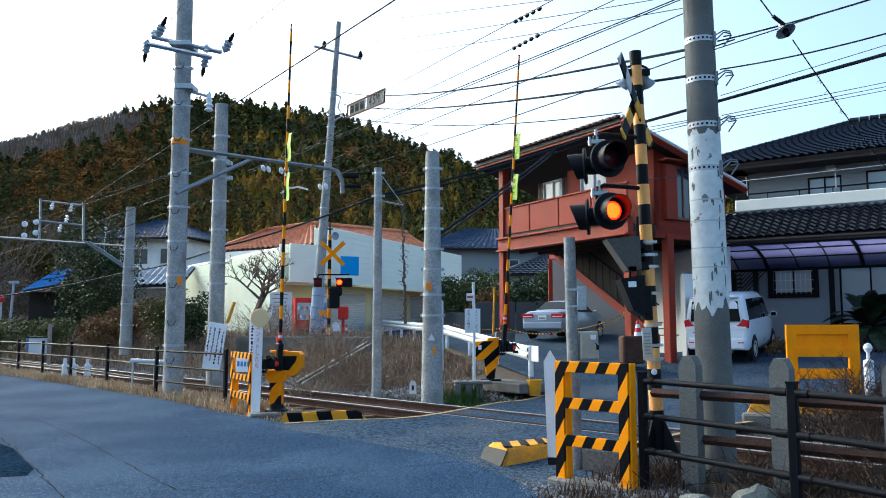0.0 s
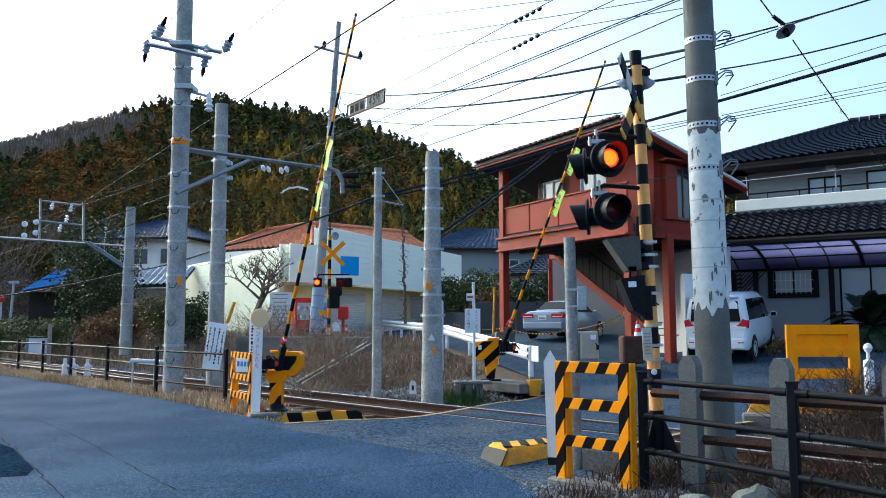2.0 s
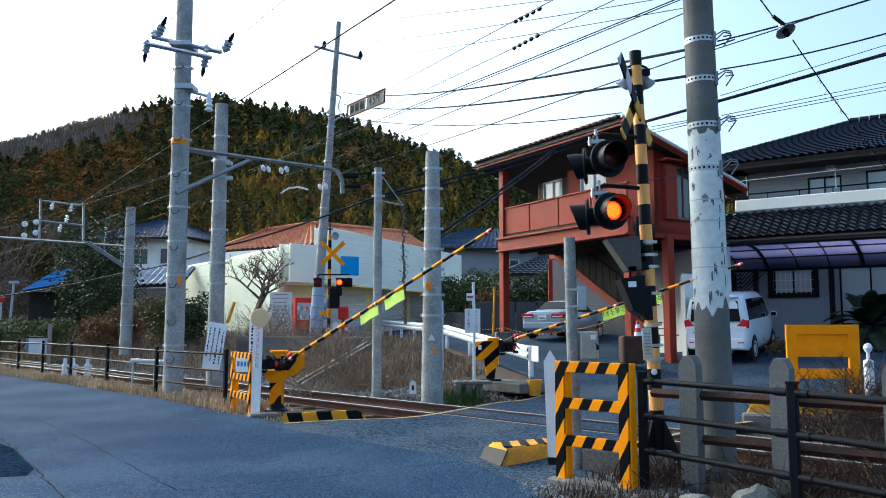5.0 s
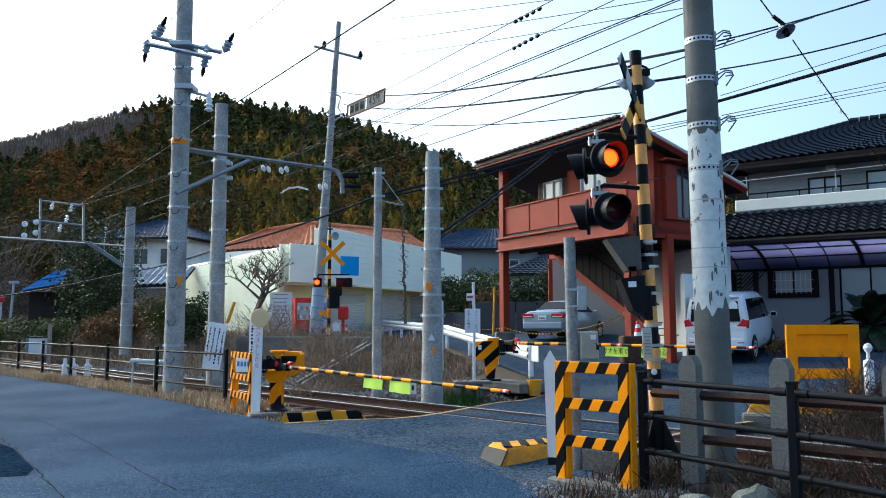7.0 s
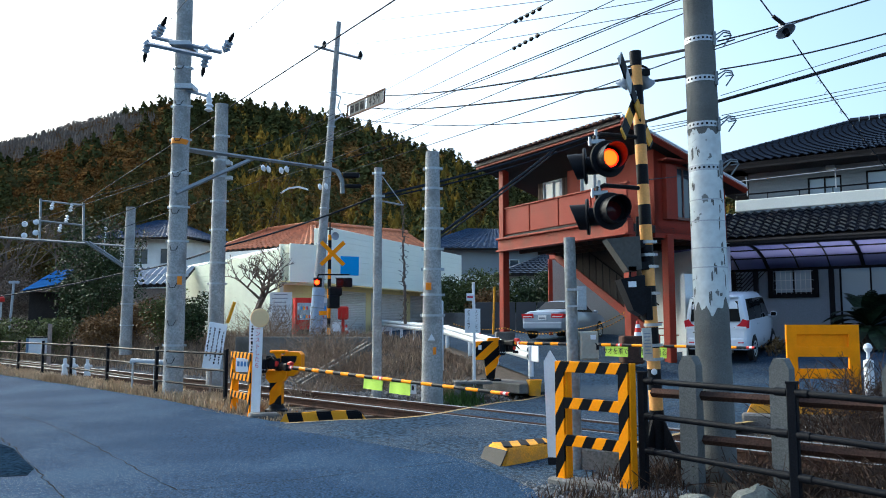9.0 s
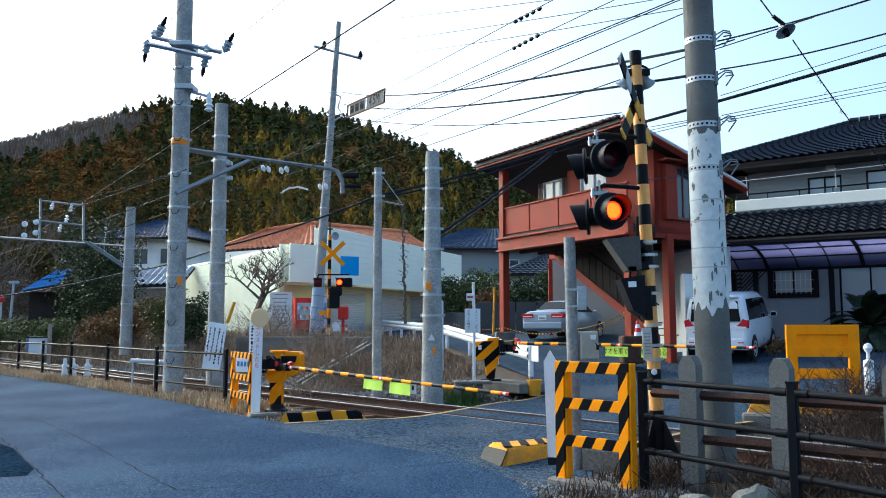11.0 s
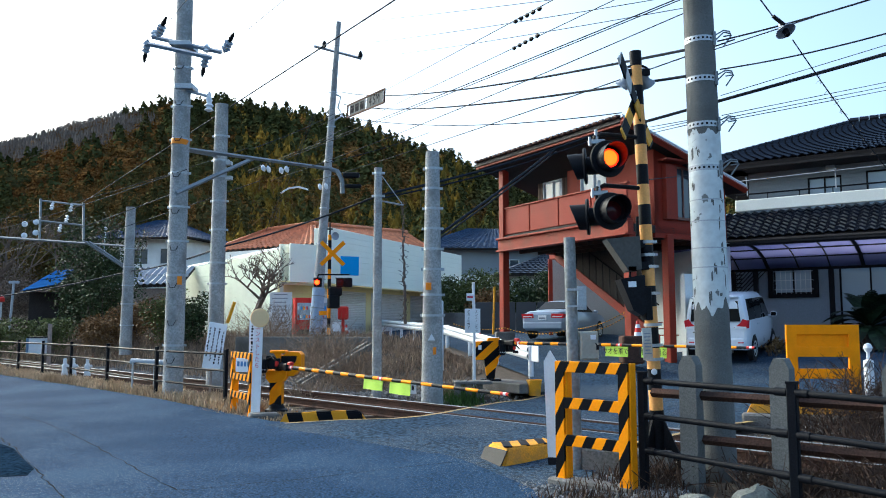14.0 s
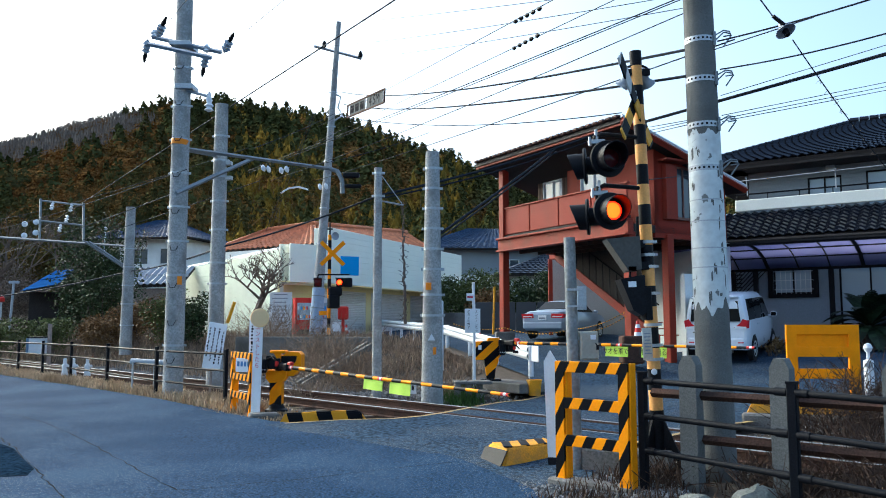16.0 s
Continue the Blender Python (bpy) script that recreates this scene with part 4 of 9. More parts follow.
def tiled_slope(parent, name, a, b, c, d, mats, col=0.27, row=0.26, wave=0.045, label="", under=None):
    """Rows of wavy tiles on the slope a-b (eave) to d-c (ridge), each course lapping the one below."""
    a, b, c, d = (Vector(p) for p in (a, b, c, d))
    nrow = max(2, round((d - a).length / row))
    L = max((b - a).length, (c - d).length)
    ncol = max(2, round(L / col))
    nrm = (b - a).cross(d - a).normalized()
    if nrm.z < 0:
        nrm = -nrm
    sub = 4
    m = Mesh()
    for r in range(nrow):
        t0, t1 = r / nrow, min(1.0, (r + 1.12) / nrow)
        lift0, lift1 = 0.05, 0.012
        for k in range(ncol):
            lo, hi, lip = [], [], []
            for s in range(sub + 1):
                x = (k + s / sub) / ncol
                w = wave * (0.5 - 0.5 * math.cos(6.28318530718 * s / sub)) if s < sub else 0.0
                p0, p1 = a.lerp(b, x).lerp(d.lerp(c, x), t0), a.lerp(b, x).lerp(d.lerp(c, x), t1)
                lo.append(p0 + nrm * (lift0 + w))
                hi.append(p1 + nrm * (lift1 + w))
                lip.append(p0 + nrm * (lift0 + w - 0.035))
            q = len(lo)
            m.add(lo + hi + lip, [(i, i + 1, q + i + 1, q + i) for i in range(sub)] + [(2 * q + i, 2 * q + i + 1, i + 1, i) for i in range(sub)])
    ob = part(name, m, mats, parent, label, smooth=False, kind="stuff")
    v = [a, b, c, d] + [p - nrm * 0.12 for p in (a, b, c, d)]
    part("roof_deck", Mesh().add(v, [(0, 1, 2, 3), (7, 6, 5, 4), (0, 4, 5, 1), (1, 5, 6, 2), (2, 6, 7, 3), (3, 7, 4, 0)]), under or M_DARKWOOD, parent, smooth=False)
    return ob


def offset(p, d, k):
    return (p[0] + d[0] * k, p[1] + d[1] * k)


# White plaster with stains; its base is darkened for the shade under the house.
M_SHADEWALL = mat("shaded_stained_plaster", (0.33, 0.34, 0.32), 0.85, var=0.1, s1=0.7, s2=18, bump=0.15, stain=(0.25, 0.25, 0.23), amount=0.7)


def red_house():
    """Two storeys on stilts over a parking bay; A is the far end of the balcony front, B its near end."""
    t = thing("house", pose(0, 0, 0), "red-brown two-storey house on stilts with a balcony over the parking bay", "house", "houses")
    A, B = (1.98, 25.5), (4.88, 20.6)
    e = Vector((B[0] - A[0], B[1] - A[1])).normalized()
    back = Vector((-e.y, e.x))
    if back.x < 0:
        back = -back
    P = lambda s, k: (A[0] + e.x * s + back.x * k, A[1] + e.y * s + back.y * k)
    L = (Vector(B) - Vector(A)).length
    g0, fl, top = 0.85, 4.05, 7.0
    def beam(nm, s0, k0, s1, k1, z0, z1, w=0.2, mt=None):
        a, b = Vector((*P(s0, k0), (z0 + z1) / 2)), Vector((*P(s1, k1), (z0 + z1) / 2))
        q = Matrix.Rotation(math.atan2((b - a).y, (b - a).x), 3, "Z")
        return part(nm, Mesh().box((a + b) / 2, ((b - a).length, w, z1 - z0), m=q, ch=0.01), mt or M_HOUSERED2, t, smooth=False)
    def post(s, k, z0, z1, w=0.24, mt=None):
        return part("stilt", Mesh().box((*P(s, k), (z0 + z1) / 2), (w, w, z1 - z0), m=Matrix.Rotation(math.atan2(e.y, e.x), 3, "Z"), ch=0.012), mt or M_HOUSERED2, t, "red steel stilt", smooth=False)
    post(0.0, 0.0, g0 + 0.5, top - 0.1)
    part("pedestal", Mesh().box((*P(0, 0), 1.0), (0.6, 0.6, 0.8), ch=0.03), M_CONC_DARK, t)
    post(L, 0.0, 0.6, fl)
    post(L, 1.4, 0.6, fl)
    part("stilt", Mesh().box((4.47, 32.9, 2.5), (0.17, 0.17, 3.7), ch=0.01), M_HOUSERED2, t, "slender red steel stilt", smooth=False)
    # floor slab, edge beams
    q = Matrix.Rotation(math.atan2(e.y, e.x), 3, "Z")
    c = P(L / 2, 1.8)
    part("floor_slab", Mesh().box((*c, fl + 0.12), (L + 0.1, 3.7, 0.2), m=q, ch=0.01), M_DARKWOOD, t, smooth=False)
    beam("edge_beam", -0.1, -0.08, L + 0.15, -0.08, fl - 0.06, fl + 0.28)
    beam("edge_flange", -0.1, -0.12, L + 0.15, -0.12, fl + 0.28, fl + 0.34, 0.3)
    beam("edge_flange", -0.1, -0.12, L + 0.15, -0.12, fl - 0.10, fl - 0.05, 0.3)
    beam("edge_beam", -0.05, -0.05, -0.05, 3.7, fl - 0.02, fl + 0.24)
    for k in range(5):
        beam("joist", 0.2, 0.75 * k + 0.5, L, 0.75 * k + 0.5, fl - 0.14, fl + 0.02, 0.1, M_RUST)
    # balcony parapet in panels
    for k in range(4):
        s0, s1 = L * k / 4, L * (k + 1) / 4
        a, b = Vector(P(s0 + 0.02, -0.02)), Vector(P(s1 - 0.02, -0.02))
        part("parapet_panel", Mesh().box((*((a + b) / 2), fl + 0.87), ((b - a).length, 0.05, 0.82), m=q, ch=0.008), M_HOUSERED, t, smooth=False)
    beam("parapet_cap", -0.05, -0.02, L + 0.05, -0.02, fl + 1.28, fl + 1.33, 0.12)
    beam("parapet_foot", -0.05, -0.02, L + 0.05, -0.02, fl + 0.36, fl + 0.43, 0.1, M_BLACKM)
    part("parapet_panel", Mesh().box((*P(-0.02, 0.9), fl + 0.87), (0.05, 1.7, 0.82), m=q, ch=0.008), M_HOUSERED, t, smooth=False)
    # upper storey: front wall recessed, right half flush
    w = wall(t, "wall_front", P(0.26, 1.2), P(2.13, 1.2), fl + 0.2, top - 0.6, M_RIBSHADE, holes=[(0.27, 1.26, fl + 0.95, fl + 2.2)])
    window(w, 0.27, 1.26, fl + 0.95, fl + 2.2, 2, M_WHITE, M_CURTAIN)
    w = wall(t, "wall_front", P(2.13, 0.9), P(L + 0.05, 0.9), fl + 0.2, top - 0.5, M_HOUSERED, holes=[(0.61, 1.75, fl + 0.95, fl + 2.25)])
    window(w, 0.61, 1.75, fl + 0.95, fl + 2.25, 2, M_WHITE, M_CURTAIN)
    wall(t, "wall_return", P(2.13, 1.2), P(2.13, 0.9), fl + 0.2, top - 0.7, M_HOUSERED)
    w = wall(t, "wall_side", P(L + 0.05, 0.9), P(L + 0.05, 3.7), fl - 0.1, 5.45, M_HOUSERED, holes=[(0.75, 1.5, 4.5, 5.45)])
    gab = Mesh()
    for poly in ([(0.0, 5.45), (0.75, 5.45), (0.75, 6.55), (0.0, 6.75)], [(0.75, 5.95), (1.5, 5.95), (1.5, 6.4), (0.75, 6.55)], [(1.5, 5.45), (2.8, 5.45), (2.8, 6.02), (1.5, 6.4)]):
        gab.prism(poly, lambda p, q: (p, 0.0, q), lambda p, q: (p, 0.15, q))
    part("gable", gab, M_HOUSERED, w, smooth=False)
    window(w, 0.75, 1.5, 4.5, 5.95, 2, M_WINRED, M_GLASS)
    part("shutter_box", Mesh().box((0.5, -0.08, 5.2), (0.42, 0.16, 1.5), ch=0.01).box((0.9, -0.16, 6.05), (1.5, 0.36, 0.06), ch=0.01), M_HOUSERED2, w, "red shutter box and window hood", smooth=False)
    wall(t, "wall_back", P(L, 3.7), P(0, 3.7), fl - 0.1, top - 1.3, M_HOUSERED)
    wall(t, "wall_side", P(0, 3.7), P(0, 1.7), fl - 0.1, top - 1.2, M_HOUSERED)
    # roof: high along the front, falling to the back
    zf, zb = top - 0.08, 5.5
    F0, F1, G1, G0 = P(-0.75, -0.6), P(L + 0.4, -0.6), P(L + 0.4, 4.1), P(-0.75, 4.1)
    tiled_slope(t, "roof_tiles", (*G0, zb), (*G1, zb), (*F1, zf), (*F0, zf), M_TILE_BROWN, label="dark brown roof tiles")
    m = Mesh()
    k = 0
    while k < 26:
        s = -0.75 + (L + 1.15) * (k + 0.5) / 26
        m.box((*P(s, -0.62), zf + 0.05), ((L + 1.15) / 26 * 0.8, 0.16, 0.09), m=q, ch=0.03)
        k += 1
    part("verge_tiles", m, M_TILE_BROWN, t)
    a, b = Vector((*P(L + 0.44, -0.6), zf - 0.06)), Vector((*P(L + 0.44, 4.1), zb - 0.06))
    part("verge_board", Mesh().tube(a, b, 0.1, n=4).tube(a + Vector((0, 0, 0.12)), b + Vector((0, 0, 0.12)), 0.045, n=6, i=1), [M_HOUSERED2, M_WHITE], t, smooth=False)
    part("fascia", Mesh().box((*P(L / 2 - 0.17, -0.57), zf - 0.12), (L + 1.15, 0.05, 0.14), m=q), M_HOUSERED2, t, smooth=False)
    # under the house: white wall, stair
    wall(t, "bay_wall", P(1.9, 3.75), P(L, 3.75), 0.7, fl - 0.1, M_WALLWHITE)
    s0, s1, zt, zl = 0.1, 4.7, 4.05, 1.33
    line = lambda sv: zt + (zl - zt) * (sv - s0) / (s1 - s0)
    part("stair_boarding", Mesh().prism([(0.1, line(0.1) - 0.1), (4.4, line(4.4) - 0.1), (4.4, fl), (0.1, fl)], lambda sv, z: (*P(sv, 2.08), z), lambda sv, z: (*P(sv, 2.11), z)), M_DARKWOOD, t, "dark boarding beside the stair", smooth=False)
    # Block added behind the house, mostly unseen, to keep the bay's back dark.
    part("rear_shade_block", Mesh().box((*P(-0.25, 5.4), fl + 0.65), (4.5, 3.2, 1.3), m=q, ch=0.02), M_HOUSERED, t, "red rear block added to shade the parking bay", smooth=False)
    wall(t, "rear_bay_wall", (4.62, 33.4), (8.3, 32.2), 0.6, 4.35, M_SHADEWALL, label="stained white wall behind the parking bay, darkened for shade")
    side_ = lambda k: [(*P(s0, k), zt), (*P(s1, k), zl), (*P(s1, k), zl - 0.28), (*P(s0, k), zt - 0.28)]
    st = part("staircase", Mesh().add(side_(2.0) + side_(2.06), [(0, 1, 2, 3), (7, 6, 5, 4), (0, 4, 5, 1), (2, 6, 7, 3), (1, 5, 6, 2), (0, 3, 7, 4)]), M_HOUSERED2, t, "red steel staircase", smooth=False)
    for k in range(15):
        f = (k + 0.5) / 15
        s, z = s0 + (s1 - s0) * f, zt + (zl - zt) * f - 0.1
        part("tread", Mesh().box((*P(s, 2.45), z), (0.24, 0.8, 0.03), m=q, ch=0.004), M_HOUSERED2, st)
        part("baluster", Mesh().tube((*P(s, 2.03), z), (*P(s, 2.03), z + 0.95), 0.016, n=6), M_BLACKM, st)
    part("handrail", Mesh().tube((*P(s0, 2.03), zt + 0.85), (*P(s1, 2.03), zl + 0.85), 0.022, n=8), M_BLACKM, st)
    wall(t, "lower_wall", P(L + 0.1, 1.9), P(L + 0.1, 3.7), 0.6, 3.0, M_WALLWHITE)
    return P, L


def grey_house():
    t = thing("house", pose(0, 0, 0), "grey-sided two-storey house with black glazed tile roofs", "house", "houses")
    A, B = (8.3, 25.7), (14.7, 21.2)
    e = Vector((B[0] - A[0], B[1] - A[1])).normalized()
    back = Vector((-e.y, e.x))
    P = lambda s, k: (A[0] + e.x * s + back.x * k, A[1] + e.y * s + back.y * k)
    L = (Vector(B) - Vector(A)).length
    q = Matrix.Rotation(math.atan2(e.y, e.x), 3, "Z")
    g0 = 0.6
    w = wall(t, "wall_ground", P(1.2, 0), P(L + 2, 0), g0, 4.2, M_GREYWALL, lap=0.13, holes=[(1.12, 2.24, 2.55, 3.38), (2.95, 5.4, 1.1, 3.45)])
    window(w, 1.12, 2.24, 2.55, 3.38, 2, M_DARKFRAME, M_CURTAIN, bars=8)
    window(w, 2.95, 5.4, 1.1, 3.45, 3, M_DARKFRAME, M_CURTAIN)
    part("window_surround", Mesh().box((1.68, -0.06, 2.49), (1.42, 0.12, 0.11)).box((1.68, -0.06, 3.43), (1.42, 0.12, 0.1)).box((1.04, -0.06, 2.96), (0.14, 0.12, 1.04)).box((2.32, -0.06, 2.96), (0.14, 0.12, 1.04)), M_DARKFRAME, w)
    wall(t, "wall_side", P(1.2, 8), P(1.2, 0), g0, 4.2, M_GREYWALL, lap=0.13)
    part("plinth", Mesh().box((*P(L / 2 + 1.6, 0.05), g0 + 0.12), (L + 0.9, 0.3, 0.3), m=q), M_CONC, t)
    # lower roof and white balcony wall
    tiled_slope(t, "lower_roof_tiles", (*P(-1.7, -1.0), 4.22), (*P(L + 2, -1.0), 4.22), (*P(L + 2, 0.75), 5.2), (*P(-1.7, 0.75), 5.2), M_TILE_BLACK, 0.27, 0.26, 0.075, "black glazed roof tiles")
    part("gutter", Mesh().tube((*P(-1.7, -1.05), 4.14), (*P(L + 2, -1.05), 4.14), 0.055, n=8), M_DARKWOOD, t)
    part("eave_board", Mesh().box((*P(L / 2 + 0.8, -0.6), 4.12), (L + 2.4, 0.9, 0.1), m=q), M_GREYDARK, t)
    part("balcony_wall", Mesh().box((*P(L / 2 + 1.75, 0.6), 5.455), (L + 1.3, 0.12, 0.37), m=q, ch=0.02), M_BALCONY, t, "cream balcony wall")
    part("balcony_side", Mesh().box((*P(1.16, 1.35), 5.455), (0.12, 1.4, 0.37), m=q, ch=0.02), M_BALCONY, t)
    r = part("balcony_rail", Mesh().tube((*P(1.1, 0.6), 5.82), (*P(L + 2, 0.6), 5.82), 0.025, n=8), M_BLACKM, t)
    for k in range(9):
        part("rail_post", Mesh().tube((*P(1.15 + 0.95 * k, 0.6), 5.6), (*P(1.15 + 0.95 * k, 0.6), 5.82), 0.016, n=6), M_BLACKM, r)
    for k in range(3):
        s = 1.1 + 2.6 * k
        part("drying_bracket", Mesh().path([(*P(s + 0.4, 0.55), 5.75), (*P(s + 0.4, 0.5), 6.2), (*P(s + 0.45, 0.25), 6.3)], 0.018, 8), M_ALU, t, "aluminium laundry bracket")
    part("drying_pole", Mesh().tube((*P(1.2, 0.3), 6.22), (*P(L + 1, 0.3), 6.32), 0.012, n=8), M_ALU, t)
    w = wall(t, "wall_upper", P(1.2, 2.0), P(L + 2, 2.0), 4.6, 6.85, M_GREYWALL, lap=0.13, holes=[(1.85, 2.85, 5.3, 6.4), (3.55, 5.4, 5.3, 6.45)])
    window(w, 1.85, 2.85, 5.3, 6.4, 2, M_DARKFRAME, M_CURTAIN)
    window(w, 3.55, 5.4, 5.3, 6.45, 2, M_DARKFRAME, M_CURTAIN)
    wall(t, "wall_upper_side", P(1.2, 8), P(1.2, 2.0), 4.6, 6.85, M_GREYWALL, lap=0.13)
    part("vent", Mesh().lathe([(0.14, 0.0), (0.14, 0.05), (0.11, 0.06), (0.0, 0.05)], (*P(3.75, 1.95), 6.66), (*(-back), 0), 20), M_ALU, t)
    # hipped upper roof
    z0, z1 = 6.92, 8.65
    c0, c1, c2, c3 = P(-0.8, 0.9), P(L + 3, 0.9), P(L + 3, 9), P(-0.8, 9)
    r0, r1 = P(4.0, 4.9), P(L + 3, 4.9)
    tiled_slope(t, "upper_roof_tiles", (*c0, z0), (*c1, z0), (*r1, z1), (*r0, z1), M_TILE_BLACK, 0.27, 0.26, 0.075, "black glazed roof tiles")
    tiled_slope(t, "upper_roof_tiles", (*c3, z0), (*c0, z0), (*r0, z1), (*r0, z1), M_TILE_BLACK, 0.27, 0.26, 0.075, "black glazed roof tiles")
    part("soffit", Mesh().box((*P(L / 2 + 1.5, 1.6), z0 - 0.12), (L + 3, 1.3, 0.14), m=q).box((*P(0.25, 4.9), z0 - 0.12), (1.95, 7.4, 0.14), m=q), M_DARKWOOD, t)
    h = Mesh()
    for k in range(26):
        a = Vector((*c0, z0 + 0.08)).lerp(Vector((*r0, z1 + 0.08)), k / 26)
        b = Vector((*c0, z0 + 0.08)).lerp(Vector((*r0, z1 + 0.08)), (k + 0.92) / 26)
        h.tube(a, b, 0.11, 0.095, 8)
    for k in range(22):
        a, b = Vector((*r0, z1 + 0.12)).lerp(Vector((*r1, z1 + 0.12)), k / 22), Vector((*r0, z1 + 0.12)).lerp(Vector((*r1, z1 + 0.12)), (k + 0.92) / 22)
        h.tube(a, b, 0.13, 0.12, 8)
    part("ridge_tiles", h, M_TILE_BLACK, t)
    # lattice screen beside the bay
    m = Mesh()
    for k in range(14):
        for sgn in (1, -1):
            a, b = Vector((*P(-0.3 + 0.12 * k, -0.15 - 0.01 * sgn), 2.35)), Vector((*P(-0.3 + 0.12 * k + sgn * 0.9, -0.15 - 0.01 * sgn), 3.3))
            m.tube(a, b, 0.016, n=4)
    part("lattice", m, M_DARKWOOD, t, "dark wooden lattice screen")
    part("lattice_panel", Mesh().box((*P(0.55, 0.02), 1.9), (1.7, 0.06, 2.7), m=q), M_DARKWOOD, t)
    # carport with smoked curved roof
    cp = thing("carport", pose(0, 0, 0), "aluminium-framed carport with smoked purple curved roof panels", "carport")
    C0 = -0.3
    n = 10
    prof = [(-3.3, 3.85), (-2.55, 3.88), (-1.75, 3.8), (-1.05, 3.61), (-0.45, 3.3)]
    for k in range(n):
        s0, s1 = C0 + 0.86 * k, C0 + 0.86 * (k + 1)
        for (k0, za), (k1, zb) in zip(prof, prof[1:]):
            m = Mesh()
            m.face([(*P(s0 + 0.02, k0), za), (*P(s1 - 0.02, k0), za), (*P(s1 - 0.02, k1), zb), (*P(s0 + 0.02, k1), zb)])
            part("roof_panel", m, M_PURPLE, cp, smooth=False)
    for k in range(n + 1):
        big = k % 3 == 0
        part("rib", Mesh().path([(*P(C0 + 0.86 * k, a), z - 0.01) for a, z in prof], 0.055 if big else 0.022, 6), M_DARKFRAME, cp)
    for a, z in prof:
        part("purlin", Mesh().tube((*P(C0, a), z - 0.02), (*P(C0 + 0.86 * n, a), z - 0.02), 0.05 if a in (-3.3, -0.45) else 0.022, n=6), M_DARKFRAME, cp)
    for s in (1.89, 4.0, C0 + 0.86 * 8):
        part("carport_post", Mesh().box((*P(s, -0.42), 1.95), (0.14, 0.1, 2.9), m=q), M_DARKFRAME, cp)
    return P


M_BERRY = mat("yellow_orange_leaves", (0.22, 0.13, 0.03), 0.7, var=0.3, s1=1, s2=9, bump=0, rand=0.5)
M_ROOFGREY = mat("grey_ribbed_roof", (0.2, 0.24, 0.29), 0.45, 0.2, var=0.12, bump=0.05)
M_GREYDARK = mat("dark_grey_eave", (0.07, 0.075, 0.08), 0.7, var=0.15, bump=0.05)
M_DARKFRAME = mat("dark_bronze_frame", (0.012, 0.011, 0.012), 0.6, 0.0, spec=0.06, var=0.15, bump=0.03)
M_WINRED = mat("weathered_window_wood", (0.2, 0.1, 0.08), 0.7, var=0.2, bump=0.1)
# For a flat wall: the darker bands paint in the shade between ribs.
M_RIBSHADE = stripes("panel_with_painted_rib_shade", (0.11, 0.075, 0.06), (0.055, 0.04, 0.035), 0.14, (1, 0, 0), 0.7)
M_FADEDWOOD = mat("faded_boards", (0.3, 0.24, 0.21), 0.8, var=0.2, s1=1, s2=12, bump=0.2)


